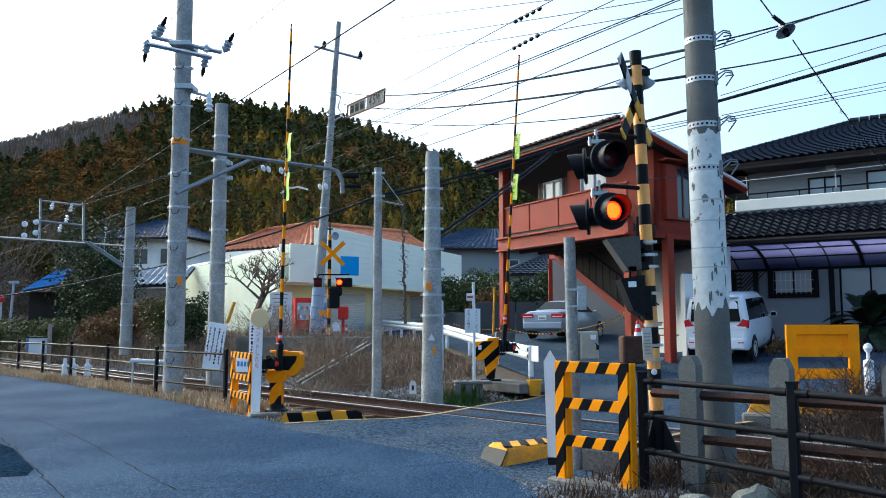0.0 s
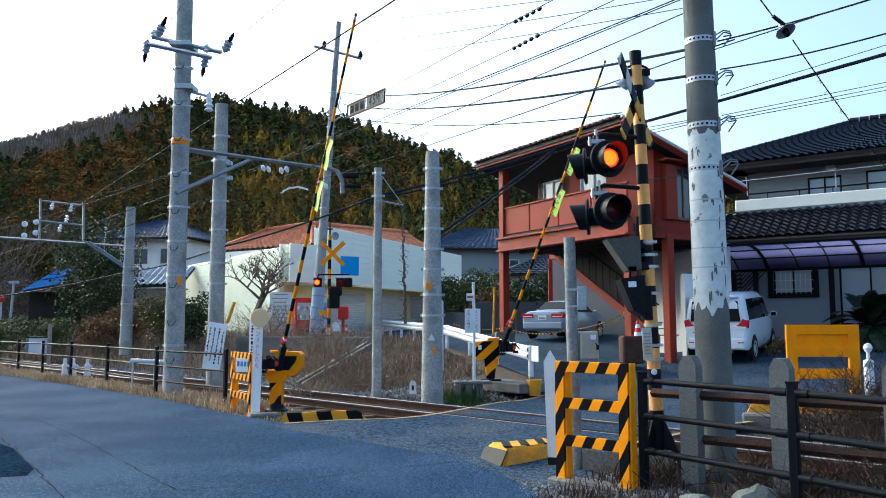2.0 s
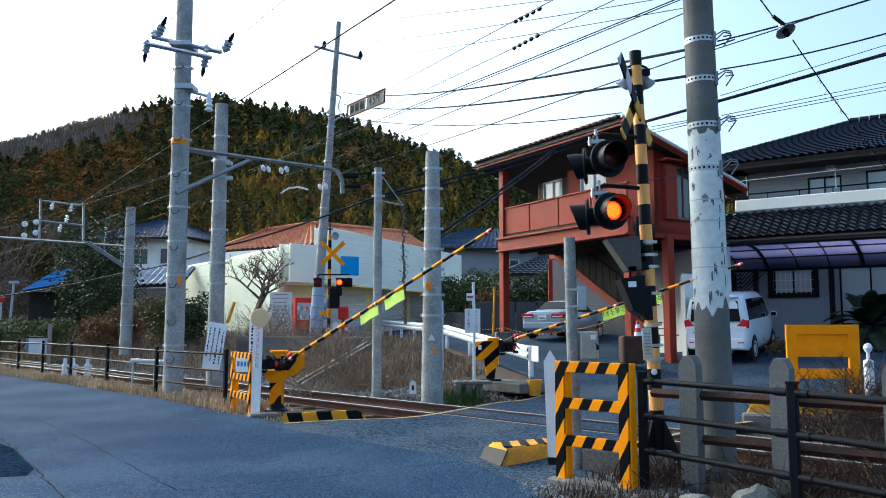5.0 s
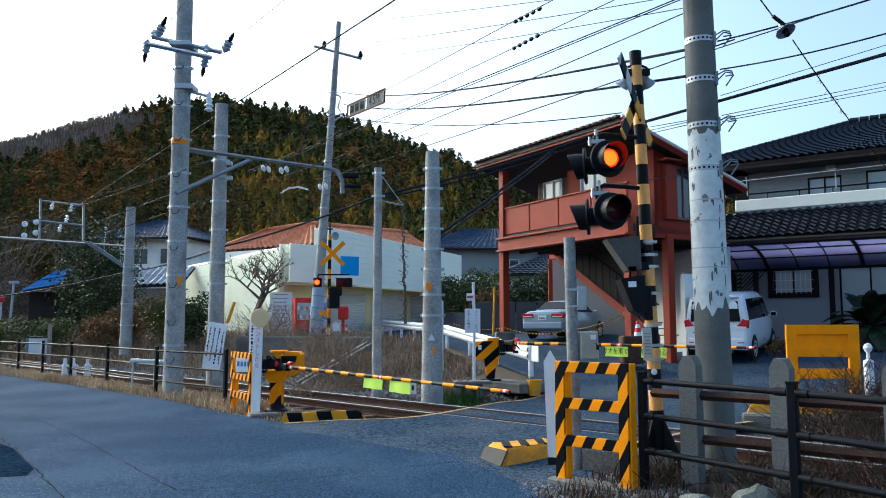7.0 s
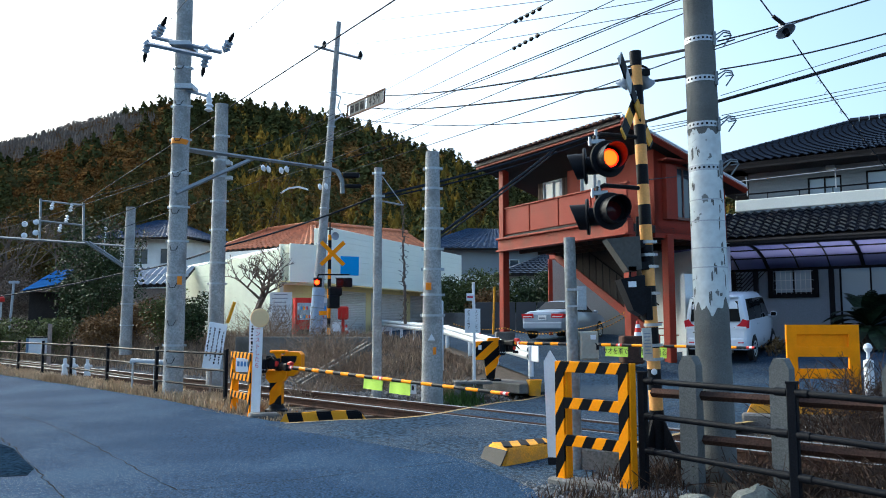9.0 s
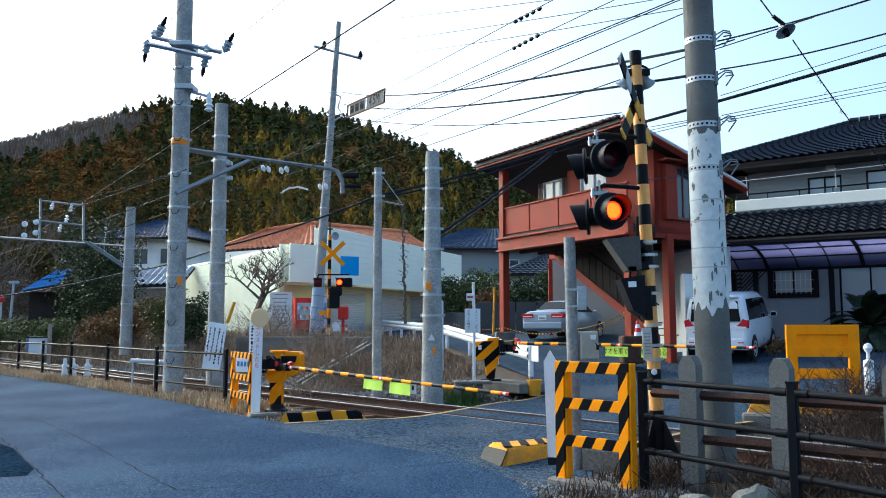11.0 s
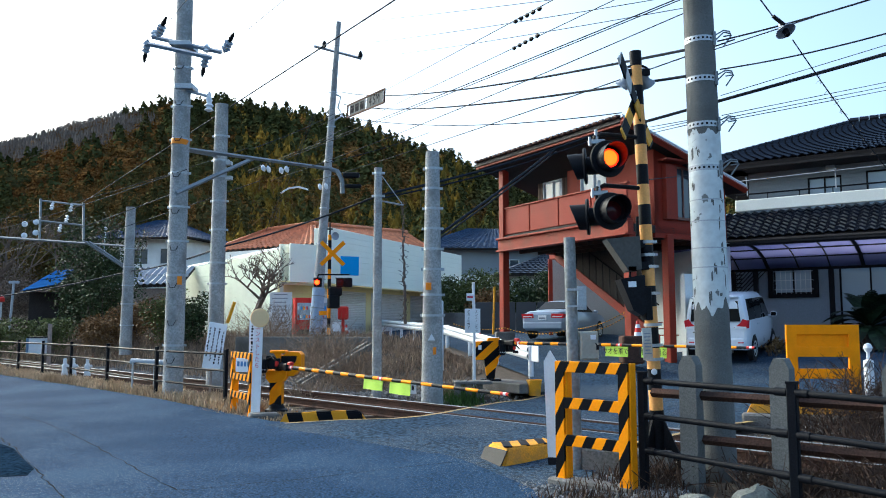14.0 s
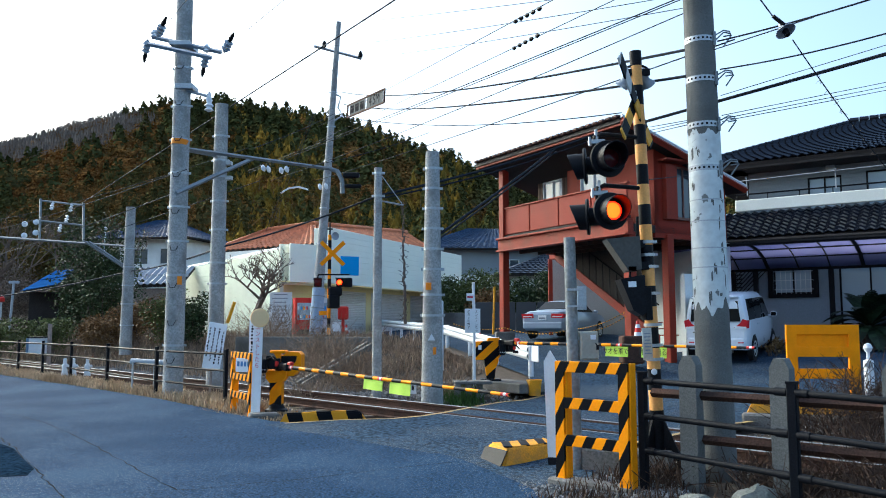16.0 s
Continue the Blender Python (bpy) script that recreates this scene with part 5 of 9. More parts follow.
def shop():
    """Low cream building with a parapet, shutters and an orange tiled roof behind."""
    t = thing("shop_building", pose(0, 0, 0), "cream-sided single-storey shop with grey roller shutters and orange tiles", "building", "houses")
    C = (-7.2, 35.0)
    J, E_ = (-5.95, 36.3), (0.35, 51.0)
    F = (-18.5, 52.5)
    g0 = 0.7
    wall(t, "wall_left", F, C, g0, 5.0, M_CREAMDIM, lap=0.28)
    wall(t, "wall_corner", C, J, g0 + 2.7, 5.2, M_CREAM, lap=0.28)
    w = wall(t, "shop_front", C, E_, g0, 3.55, M_CREAM2, holes=[(0.6, 3.0, g0, 3.1), (3.4, 7.4, g0, 3.3), (7.9, 11.9, g0, 3.3), (12.4, 16.4, g0, 3.3)])
    for a, b in ((3.4, 7.4), (7.9, 11.9), (12.4, 16.4)):
        m = Mesh()
        z = g0
        while z < 3.3:
            m.tube((a, 0.06, z + 0.045), (b, 0.06, z + 0.045), 0.048, n=6)
            z += 0.09
        part("roller_shutter", m, M_SHUTTER, w, "grey roller shutter", smooth=False, kind="stuff")
    part("doorway_panel", Mesh().box((1.8, 0.1, 1.9), (2.4, 0.05, 2.4)), M_CREAM2, w)
    # parapet overhanging the front
    d = (Vector(E_) - Vector(J)).normalized()
    out = Vector((d.y, -d.x))
    J2, E2 = offset(J, out, 0.9), offset(E_, out, 0.9)
    C2 = offset(C, out, 0.5)
    wall(t, "parapet", J2, E2, 3.5, 6.05, M_CREAM, lap=0.28)
    wall(t, "parapet_end", J, J2, 3.5, 6.05, M_CREAM, lap=0.28)
    wall(t, "parapet_low", C2, J2, 3.5, 5.2, M_CREAM, lap=0.28)
    part("parapet_soffit", Mesh().add([(*C, 3.5), (*C2, 3.5), (*E2, 3.5), (*E_, 3.5), (*C, 3.56), (*C2, 3.56), (*E2, 3.56), (*E_, 3.56)], [(0, 1, 2, 3), (7, 6, 5, 4), (0, 4, 5, 1), (1, 5, 6, 2), (2, 6, 7, 3), (3, 7, 4, 0)]), M_CREAM2, t, smooth=False)
    wall(t, "parapet_end", E2, (E_[0] - 2, E_[1] + 4), 3.4, 6.05, M_CREAM, lap=0.28)
    # roof behind
    R0, R1 = (-15.5, 47.5), (-0.6, 58)
    tiled_slope(t, "roof_tiles", (-12.6, 43.0, 5.55), (-6.2, 38.2, 5.5), (-7.2, 43.5, 7.1), (-10.0, 45.2, 6.95), M_TILE_ORANGE, 0.4, 0.4, 0.09, "orange clay roof tiles")
    tiled_slope(t, "roof_tiles", (-6.2, 38.2, 5.5), (0.9, 53.5, 5.6), (-2.6, 56.0, 8.1), (-7.2, 43.5, 7.1), M_TILE_ORANGE, 0.4, 0.4, 0.09, "orange clay roof tiles")
    tiled_slope(t, "roof_tiles", (-13.5, 50.0, 5.55), (-12.6, 43.0, 5.55), (-10.0, 45.2, 6.95), (-10.0, 45.2, 6.95), M_TILE_ORANGE, 0.4, 0.4, 0.09, "orange clay roof tiles")
    part("ridge_tiles", Mesh().path([(-12.6, 43.0, 5.65), (-10.0, 45.2, 7.08), (-7.2, 43.5, 7.22), (-2.6, 56, 8.2)], 0.13, 8), M_TILE_ORANGE, t)
    part("eave_wall", Mesh().add([(-12.6, 43.0, 4.6), (-6.2, 38.2, 4.6), (-6.2, 38.2, 5.45), (-12.6, 43.0, 5.5)] + [(-12.5, 43.2, 4.6), (-6.1, 38.4, 4.6), (-6.1, 38.4, 5.45), (-12.5, 43.2, 5.5)], [(0, 1, 2, 3), (7, 6, 5, 4), (0, 4, 5, 1), (2, 6, 7, 3), (1, 5, 6, 2), (0, 3, 7, 4)]), M_WALLWHITE, t, smooth=False)
    an = part("annexe_boards", Mesh().box((-16.6, 44.6, 3.0), (3.2, 0.2, 1.3), m=Matrix.Rotation(-0.1, 3, "Z")), M_FADEDWOOD, t, "faded board wall of the annexe")
    tiled_slope(t, "annexe_roof", (-18.4, 44.4, 3.75), (-14.6, 44.0, 3.85), (-14.6, 46.5, 5.0), (-18.4, 46.9, 4.9), M_ROOFGREY, 0.4, 2.4, 0.12, "grey ribbed annexe roof")
    part("fascia", Mesh().tube((-18.2, 52.2, 5.1), (-7.3, 36.2, 5.1), 0.12, n=4), M_WHITE, t)
    # low annexe at the far end
    w = wall(t, "annexe_wall", (0.6, 49.4), (2.6, 52.6), g0, 3.4, M_CREAM2, holes=[(0.9, 2.6, 1.6, 2.9)])
    window(w, 0.9, 2.6, 1.6, 2.9, 2, M_ALU, M_GLASS)
    wall(t, "annexe_wall", (-0.6, 49.6), (0.6, 49.4), g0, 3.9, M_CREAM, lap=0.28)
    return t


def hip_house(name, x, y, rz, w, d, z0, h, rh, roof, wallm, label, wins=3, group="houses"):
    """A plain house with a hipped tile roof and a row of windows."""
    t = thing(name, pose(x, y, z0, 0, 0, rz), label, "house", group)
    holes = [((k + 0.5) * w / wins - 0.7, (k + 0.5) * w / wins + 0.7, h - 1.9, h - 0.7) for k in range(wins)]
    f = wall(t, "wall", (-w / 2, -d / 2), (w / 2, -d / 2), 0, h, wallm, holes=holes)
    for a, b, c, e in holes:
        window(f, a, b, c, e, 2, M_ALU, M_GLASS)
    wall(t, "wall", (w / 2, -d / 2), (w / 2, d / 2), 0, h, wallm)
    wall(t, "wall", (-w / 2, d / 2), (-w / 2, -d / 2), 0, h, wallm)
    wall(t, "wall", (w / 2, d / 2), (-w / 2, d / 2), 0, h, wallm)
    o, ins = 0.8, min(d / 2, w / 2 - 0.5)
    a, b, c, e = (-w / 2 - o, -d / 2 - o, h), (w / 2 + o, -d / 2 - o, h), (w / 2 + o, d / 2 + o, h), (-w / 2 - o, d / 2 + o, h)
    r0, r1 = (-w / 2 + ins, 0, h + rh), (w / 2 - ins, 0, h + rh)
    for p in ((a, b, r1, r0), (b, c, r1, r1), (c, e, r0, r1), (e, a, r0, r0)):
        tiled_slope(t, "roof_tiles", *p, roof, 0.45, 0.45, 0.06)
    part("balcony", Mesh().box((0, -d / 2 - 0.8, h - 2.4), (w * 0.6, 0.1, 0.9)).box((0, -d / 2 - 0.4, h - 2.85), (w * 0.6, 0.9, 0.1)), M_WALLWHITE, t)
    return t


# ---- vehicles: local +X is forward, +Y its left side ----
def lofted_body(t, st, paint, label):
    """Body shell from stations (x, floor, belt, top, half width at belt, half width at top); gives its half width at any x, z."""
    def half(x, z):
        for a, b in zip(st, st[1:]):
            if x <= b[0] or b is st[-1]:
                k = max(0.0, min(1.0, (x - a[0]) / (b[0] - a[0])))
                q = [u + (w - u) * k for u, w in zip(a, b)]
                f = max(0.0, min(1.0, (z - q[2]) / max(0.05, q[3] - q[2])))
                return q[4] + (q[5] - q[4]) * f
    v = []
    for x, zb, zm, zt, hm, ht in st:
        right = [(hm * 0.9, zb), (hm * 0.985, zb + 0.09), (hm, zb + 0.3), (hm, zm), (hm + (ht - hm) * 0.55, zm + (zt - zm) * 0.5), (ht, zt - 0.09), (ht - 0.05, zt - 0.03), (ht - 0.16, zt), (ht * 0.35, zt + 0.012)]
        v += [(x, -y, z) for y, z in right] + [(x, y, z) for y, z in reversed(right)]
    n = 18
    f = [(j * n + k, j * n + (k + 1) % n, (j + 1) * n + (k + 1) % n, (j + 1) * n + k) for j in range(len(st) - 1) for k in range(n)]
    f += [tuple(range(n)), tuple(range(len(v) - n, len(v)))[::-1]]
    part("body", Mesh().add(v, f), paint, t, label, smooth=True)
    return half


def sedan(m):
    t = thing("sedan", m, "silver-blue sedan parked under the stilted house", "car", "parked cars")
    st = [(-2.16, 0.42, 0.72, 0.86, 0.72, 0.6), (-2.12, 0.34, 0.8, 0.97, 0.8, 0.68), (-2.0, 0.3, 0.86, 1.0, 0.83, 0.72), (-1.55, 0.27, 0.9, 1.02, 0.85, 0.74), (-1.22, 0.25, 0.92, 1.06, 0.85, 0.7), (-0.72, 0.24, 0.93, 1.37, 0.85, 0.6), (-0.2, 0.24, 0.93, 1.42, 0.85, 0.58), (0.3, 0.24, 0.93, 1.4, 0.85, 0.58), (0.95, 0.24, 0.92, 1.06, 0.85, 0.68), (1.5, 0.25, 0.86, 0.96, 0.84, 0.7), (1.95, 0.28, 0.74, 0.84, 0.8, 0.66), (2.12, 0.36, 0.62, 0.7, 0.7, 0.56)]
    half = lofted_body(t, st, M_CARSILVER, "silver-blue body shell")
    def side_piece(name, poly, mats, proud=0.008):
        for s in (-1, 1):
            part(name, Mesh().prism(poly, lambda x, z: (x, s * (half(x, z) - 0.03), z), lambda x, z: (x, s * (half(x, z) + proud), z)), mats, t, smooth=False)
    side_piece("side_window", [(-0.98, 0.99), (-0.28, 0.98), (-0.28, 1.33), (-0.66, 1.3)], M_CARGLASS)
    side_piece("side_window", [(-0.22, 0.98), (0.72, 0.98), (0.3, 1.31), (-0.22, 1.33)], M_CARGLASS)
    side_piece("door_seam", [(-0.255, 0.34), (-0.243, 0.34), (-0.243, 0.96), (-0.255, 0.96)], M_BLACKM, 0.003)
    side_piece("side_moulding", [(-1.0, 0.56), (0.95, 0.56), (0.95, 0.6), (-1.0, 0.6)], M_CARSILVER, 0.014)
    part("rear_window", Mesh().add([(-1.2, -0.6, 1.095), (-1.2, 0.6, 1.095), (-0.76, 0.5, 1.37), (-0.76, -0.5, 1.37), (-1.2, -0.6, 1.0), (-1.2, 0.6, 1.0), (-0.76, 0.5, 1.3), (-0.76, -0.5, 1.3)], [(0, 1, 2, 3), (0, 4, 5, 1), (1, 5, 6, 2), (3, 2, 6, 7), (0, 3, 7, 4)]), M_CARGLASS, t, "dark rear window", smooth=False)
    part("windscreen", Mesh().add([(0.92, -0.62, 1.095), (0.92, 0.62, 1.095), (0.36, 0.5, 1.385), (0.36, -0.5, 1.385), (0.92, -0.62, 1.0), (0.92, 0.62, 1.0), (0.36, 0.5, 1.3), (0.36, -0.5, 1.3)], [(3, 2, 1, 0), (0, 4, 5, 1), (1, 5, 6, 2), (3, 2, 6, 7), (0, 3, 7, 4)]), M_CARGLASS, t, smooth=False)
    part("bumper", Mesh().box((-2.14, 0, 0.48), (0.12, 1.56, 0.26), ch=0.05), M_CARSILVER, t)
    part("number_plate", Mesh().box((-2.185, 0, 0.76), (0.02, 0.33, 0.165), ch=0.004), M_PAPER, t, "white plate with illegible marks")
    part("plate_mark", Mesh().box((-2.198, 0, 0.74), (0.006, 0.24, 0.06), ch=0.001), M_GREYINK, t)
    for s in (-1, 1):
        lamp = part("tail_light", Mesh().prism([(0.34, 0.76), (0.8, 0.74), (0.83, 0.9), (0.36, 0.91)], lambda y, z: (-2.175, s * y, z), lambda y, z: (-2.0, s * min(y + 0.02, 0.845), z)), M_TAIL, t, "red tail light", smooth=False)
        part("clear_strip", Mesh().box((-2.178, s * 0.58, 0.8), (0.012, 0.36, 0.03), ch=0.003), M_PAPER, lamp, "clear reversing strip")
        part("wing_mirror", Mesh().box((0.62, s * 0.95, 1.0), (0.1, 0.17, 0.12), ch=0.03).box((0.64, s * 0.85, 0.97), (0.06, 0.1, 0.04), ch=0.01), M_CARSILVER, t)
    for x in (-1.3, 1.28):
        for s in (-1, 1):
            part("wheel_arch", Mesh().lathe([(0.0, 0.0), (0.335, 0.0), (0.345, 0.014), (0.0, 0.014)], (x, s * (half(x, 0.5) - 0.006), 0.32), (0, s, 0), 28), M_TYRE, t, "dark wheel well")
            w = part("wheel", Mesh().lathe([(0.0, -0.09), (0.2, -0.09), (0.27, -0.1), (0.3, -0.07), (0.3, 0.05), (0.27, 0.08), (0.2, 0.07)], axis=(0, s, 0), n=28), M_TYRE, t, "black tyre", pose(x, s * 0.79, 0.3))
            part("rim", Mesh().lathe([(0.0, 0.072), (0.05, 0.076), (0.06, 0.066), (0.17, 0.06), (0.2, 0.078), (0.205, 0.07)], axis=(0, s, 0), n=24), M_ALU, w, "alloy rim")
    return t


def minivan(m):
    """Small tall van: stations along its length, each a rounded section."""
    t = thing("van", m, "white compact minivan parked with its back to the road", "car", "parked cars")
    # x, floor, belt, top, half width at belt, half width at top
    st = [(-1.86, 0.42, 0.98, 1.42, 0.70, 0.60), (-1.84, 0.34, 1.0, 1.62, 0.76, 0.64), (-1.78, 0.30, 1.0, 1.70, 0.79, 0.66), (-1.5, 0.28, 1.0, 1.755, 0.81, 0.68), (-0.9, 0.26, 0.99, 1.77, 0.81, 0.69), (0.2, 0.26, 0.98, 1.76, 0.81, 0.68), (0.75, 0.26, 0.97, 1.68, 0.81, 0.66), (1.1, 0.26, 0.96, 1.36, 0.80, 0.68), (1.35, 0.26, 0.94, 1.08, 0.78, 0.70), (1.7, 0.28, 0.84, 0.95, 0.74, 0.62), (1.84, 0.36, 0.72, 0.80, 0.66, 0.5)]
    half = lofted_body(t, st, M_CARWHITE, "white body shell")
    def side_piece(name, poly, mats, parent=t, proud=0.008):
        for s in (-1, 1):
            part(name, Mesh().prism(poly, lambda x, z: (x, s * (half(x, z) - 0.03), z), lambda x, z: (x, s * (half(x, z) + proud), z)), mats, parent, smooth=False)
    side_piece("side_window", [(-1.62, 1.06), (-0.92, 1.06), (-0.92, 1.6), (-1.52, 1.6)], M_CARGLASS)
    side_piece("side_window", [(-0.86, 1.06), (-0.02, 1.05), (-0.02, 1.6), (-0.86, 1.6)], M_CARGLASS)
    side_piece("side_window", [(0.04, 1.05), (0.98, 1.04), (0.62, 1.56), (0.04, 1.6)], M_CARGLASS)
    side_piece("door_seam", [(-0.895, 0.45), (-0.883, 0.45), (-0.883, 1.03), (-0.895, 1.03)], M_BLACKM, t, 0.002)
    side_piece("door_seam", [(0.005, 0.4), (0.017, 0.4), (0.017, 1.03), (0.005, 1.03)], M_BLACKM, t, 0.002)
    side_piece("door_handle", [(-0.8, 0.9), (-0.62, 0.9), (-0.62, 0.93), (-0.8, 0.93)], M_CARWHITE, t, 0.03)
    side_piece("side_moulding", [(-1.36, 0.62), (-1.05, 0.66), (-1.05, 0.675), (-1.36, 0.64)], M_BLACKM, t, 0.006)
    part("rear_window", Mesh().add([(-1.885, -0.63, 1.04), (-1.885, 0.63, 1.04), (-1.845, 0.575, 1.56), (-1.845, -0.575, 1.56), (-1.82, -0.63, 1.04), (-1.82, 0.63, 1.04), (-1.79, 0.575, 1.56), (-1.79, -0.575, 1.56)], [(3, 2, 1, 0), (0, 1, 5, 4), (1, 2, 6, 5), (2, 3, 7, 6), (3, 0, 4, 7)]), M_CARGLASS, t, "dark rear window", smooth=False)
    part("spoiler", Mesh().box((-1.84, 0, 1.66), (0.16, 1.2, 0.05), ch=0.02), M_CARWHITE, t)
    part("rear_wiper", Mesh().box((-1.9, 0.12, 1.13), (0.015, 0.42, 0.02), m=Matrix.Rotation(0.25, 3, "X"), ch=0.003), M_BLACKM, t)
    for s in (-1, 1):
        lamp = part("tail_light", Mesh().prism([(0.46, 0.88), (0.78, 0.86), (0.8, 1.06), (0.68, 1.1), (0.6, 0.98)], lambda y, z: (-1.875, s * y, z), lambda y, z: (-1.72, s * min(y + 0.02, 0.83), z)), M_TAIL, t, "red and clear tail light", smooth=False)
        part("clear_strip", Mesh().prism([(0.46, 0.86), (0.76, 0.84), (0.77, 0.9), (0.5, 0.92)], lambda y, z: (-1.882, s * y, z), lambda y, z: (-1.8, s * y, z)), M_PAPER, lamp, "clear reversing strip", smooth=False)
        mi = part("wing_mirror", Mesh().box((0.86, s * 0.93, 1.1), (0.1, 0.17, 0.15), ch=0.035).box((0.88, s * 0.82, 1.06), (0.06, 0.1, 0.05), ch=0.01), M_CARWHITE, t, "white door mirror with a dark shell")
        part("mirror_glass", Mesh().box((0.807, s * 0.935, 1.1), (0.008, 0.13, 0.11), ch=0.002), M_CARGLASS, mi)
        part("rear_reflector", Mesh().box((-1.9, s * 0.62, 0.5), (0.02, 0.14, 0.03), ch=0.004), M_TAIL, t)
    part("bumper", Mesh().box((-1.86, 0, 0.47), (0.09, 1.44, 0.3), ch=0.04), M_CARWHITE, t)
    part("number_plate", Mesh().box((-1.91, 0, 0.74), (0.02, 0.33, 0.165), ch=0.004), M_PAPER, t, "white plate with illegible marks")
    part("plate_mark", Mesh().box((-1.923, 0, 0.72), (0.006, 0.24, 0.06), ch=0.001), M_INK, t)
    part("badge", Mesh().box((-1.893, 0.5, 0.76), (0.006, 0.16, 0.03), ch=0.001), M_GREYBOX, t)
    part("antenna", Mesh().tube((-1.3, 0, 1.76), (-1.55, 0, 1.95), 0.008, n=6), M_BLACKM, t)
    for x in (-1.22, 1.23):
        for s in (-1, 1):
            part("wheel_arch", Mesh().lathe([(0.0, 0.0), (0.335, 0.0), (0.345, 0.014), (0.0, 0.014)], (x, s * (half(x, 0.5) - 0.006), 0.32), (0, s, 0), 28), M_TYRE, t, "dark wheel well")
            w = part("wheel", Mesh().lathe([(0.0, -0.09), (0.2, -0.09), (0.27, -0.1), (0.3, -0.07), (0.3, 0.05), (0.27, 0.08), (0.2, 0.07)], axis=(0, s, 0), n=28), M_TYRE, t, "black tyre", pose(x, s * 0.755, 0.3))
            rim = Mesh().lathe([(0.0, 0.072), (0.05, 0.076), (0.06, 0.066), (0.17, 0.06), (0.2, 0.078), (0.205, 0.07)], axis=(0, s, 0), n=24)
            part("rim", rim, M_ALU, w, "alloy rim")
    return t


# ---- plants ----
def tri_cloud(pts, size, rnd, flat=0.6):
    """Many small leaves, two triangles each, about the given points."""
    v, f = [], []
    for p in pts:
        s = size * rnd.uniform(0.6, 1.3)
        e = Euler((rnd.uniform(-1, 1), rnd.uniform(-1, 1), rnd.uniform(0, 6.3))).to_matrix()
        k = len(v)
        q = [Vector((-s, 0, 0)), Vector((0, -s * flat, s * 0.2)), Vector((s, 0, 0)), Vector((0, s * flat, s * 0.2))]
        v += [Vector(p) + e @ a for a in q]
        f.append((k, k + 1, k + 2, k + 3))
    return v, f


def bush(x, y, r, h, material, label, seed, count=900, leaf=0.07, name="shrub", z=None):
    rnd = random.Random(seed)
    t = thing(name, pose(x, y, gz(x, y) if z is None else z), label, "shrub", "shrubs")
    stems = Mesh()
    lobes = []
    for k in range(9):
        a, d = rnd.uniform(0, 6.3), rnd.uniform(0, 0.65) * r
        lobes.append((Vector((d * math.cos(a), d * math.sin(a), h * rnd.uniform(0.35, 0.8))), rnd.uniform(0.35, 0.6)))
        stems.tube((0.1 * math.cos(a), 0.1 * math.sin(a), -0.1), lobes[-1][0], 0.025, 0.01, 5)
    part("stems", stems, M_BARK, t)
    pts = []
    for k in range(count):
        c, s = rnd.choice(lobes)
        d = Vector((rnd.gauss(0, 1), rnd.gauss(0, 1), rnd.gauss(0, 1))).normalized() * rnd.uniform(0.55, 1.05)
        p = c + Vector((d.x * s * r, d.y * s * r, d.z * s * h * 0.55))
        if p.z > 0.03:
            pts.append(p)
    v, f = tri_cloud(pts, leaf, rnd)
    part("foliage", Mesh().add(v, f), material, t, smooth=False)
    return t


def bare_tree(name, x, y, h, seed, label, spread=0.6, depth=5, r=0.11):
    rnd = random.Random(seed)
    t = thing(name, pose(x, y, gz(x, y)), label, "tree", "trees")
    trunk, limbs = Mesh(), []
    def grow(p, d, l, rr, k, limb):
        q = p
        for j in range(3):
            d = (d + Vector((rnd.uniform(-1, 1), rnd.uniform(-1, 1), rnd.uniform(-0.3, 0.6))) * 0.22).normalized()
            o = q
            q = q + d * l / 3
            (trunk if k >= depth - 1 else limb).tube(o, q, rr * (1 - j * 0.13), rr * (1 - (j + 1) * 0.13), 6 if k > 2 else 4, caps=False)
        if k > 0:
            for j in range(rnd.choice((2, 3, 3, 4) if depth > 5 else (2, 3, 3))):
                e = (d + Vector((rnd.uniform(-1, 1), rnd.uniform(-1, 1), rnd.uniform(-0.2, 0.8))) * spread * 1.3).normalized()
                if k == depth - 1:
                    limbs.append(Mesh())
                grow(q, e, l * rnd.uniform(0.6, 0.85), rr * (0.6 if depth > 5 else 0.55), k - 1, limbs[-1] if k == depth - 1 else limb)
    grow(Vector((0, 0, -0.1)), Vector((0.15, 0, 1)), h * 0.33, r, depth, trunk)
    part("trunk", trunk, M_BARK, t)
    for limb in limbs:
        part("branch", limb, M_BARK, t)
    return t


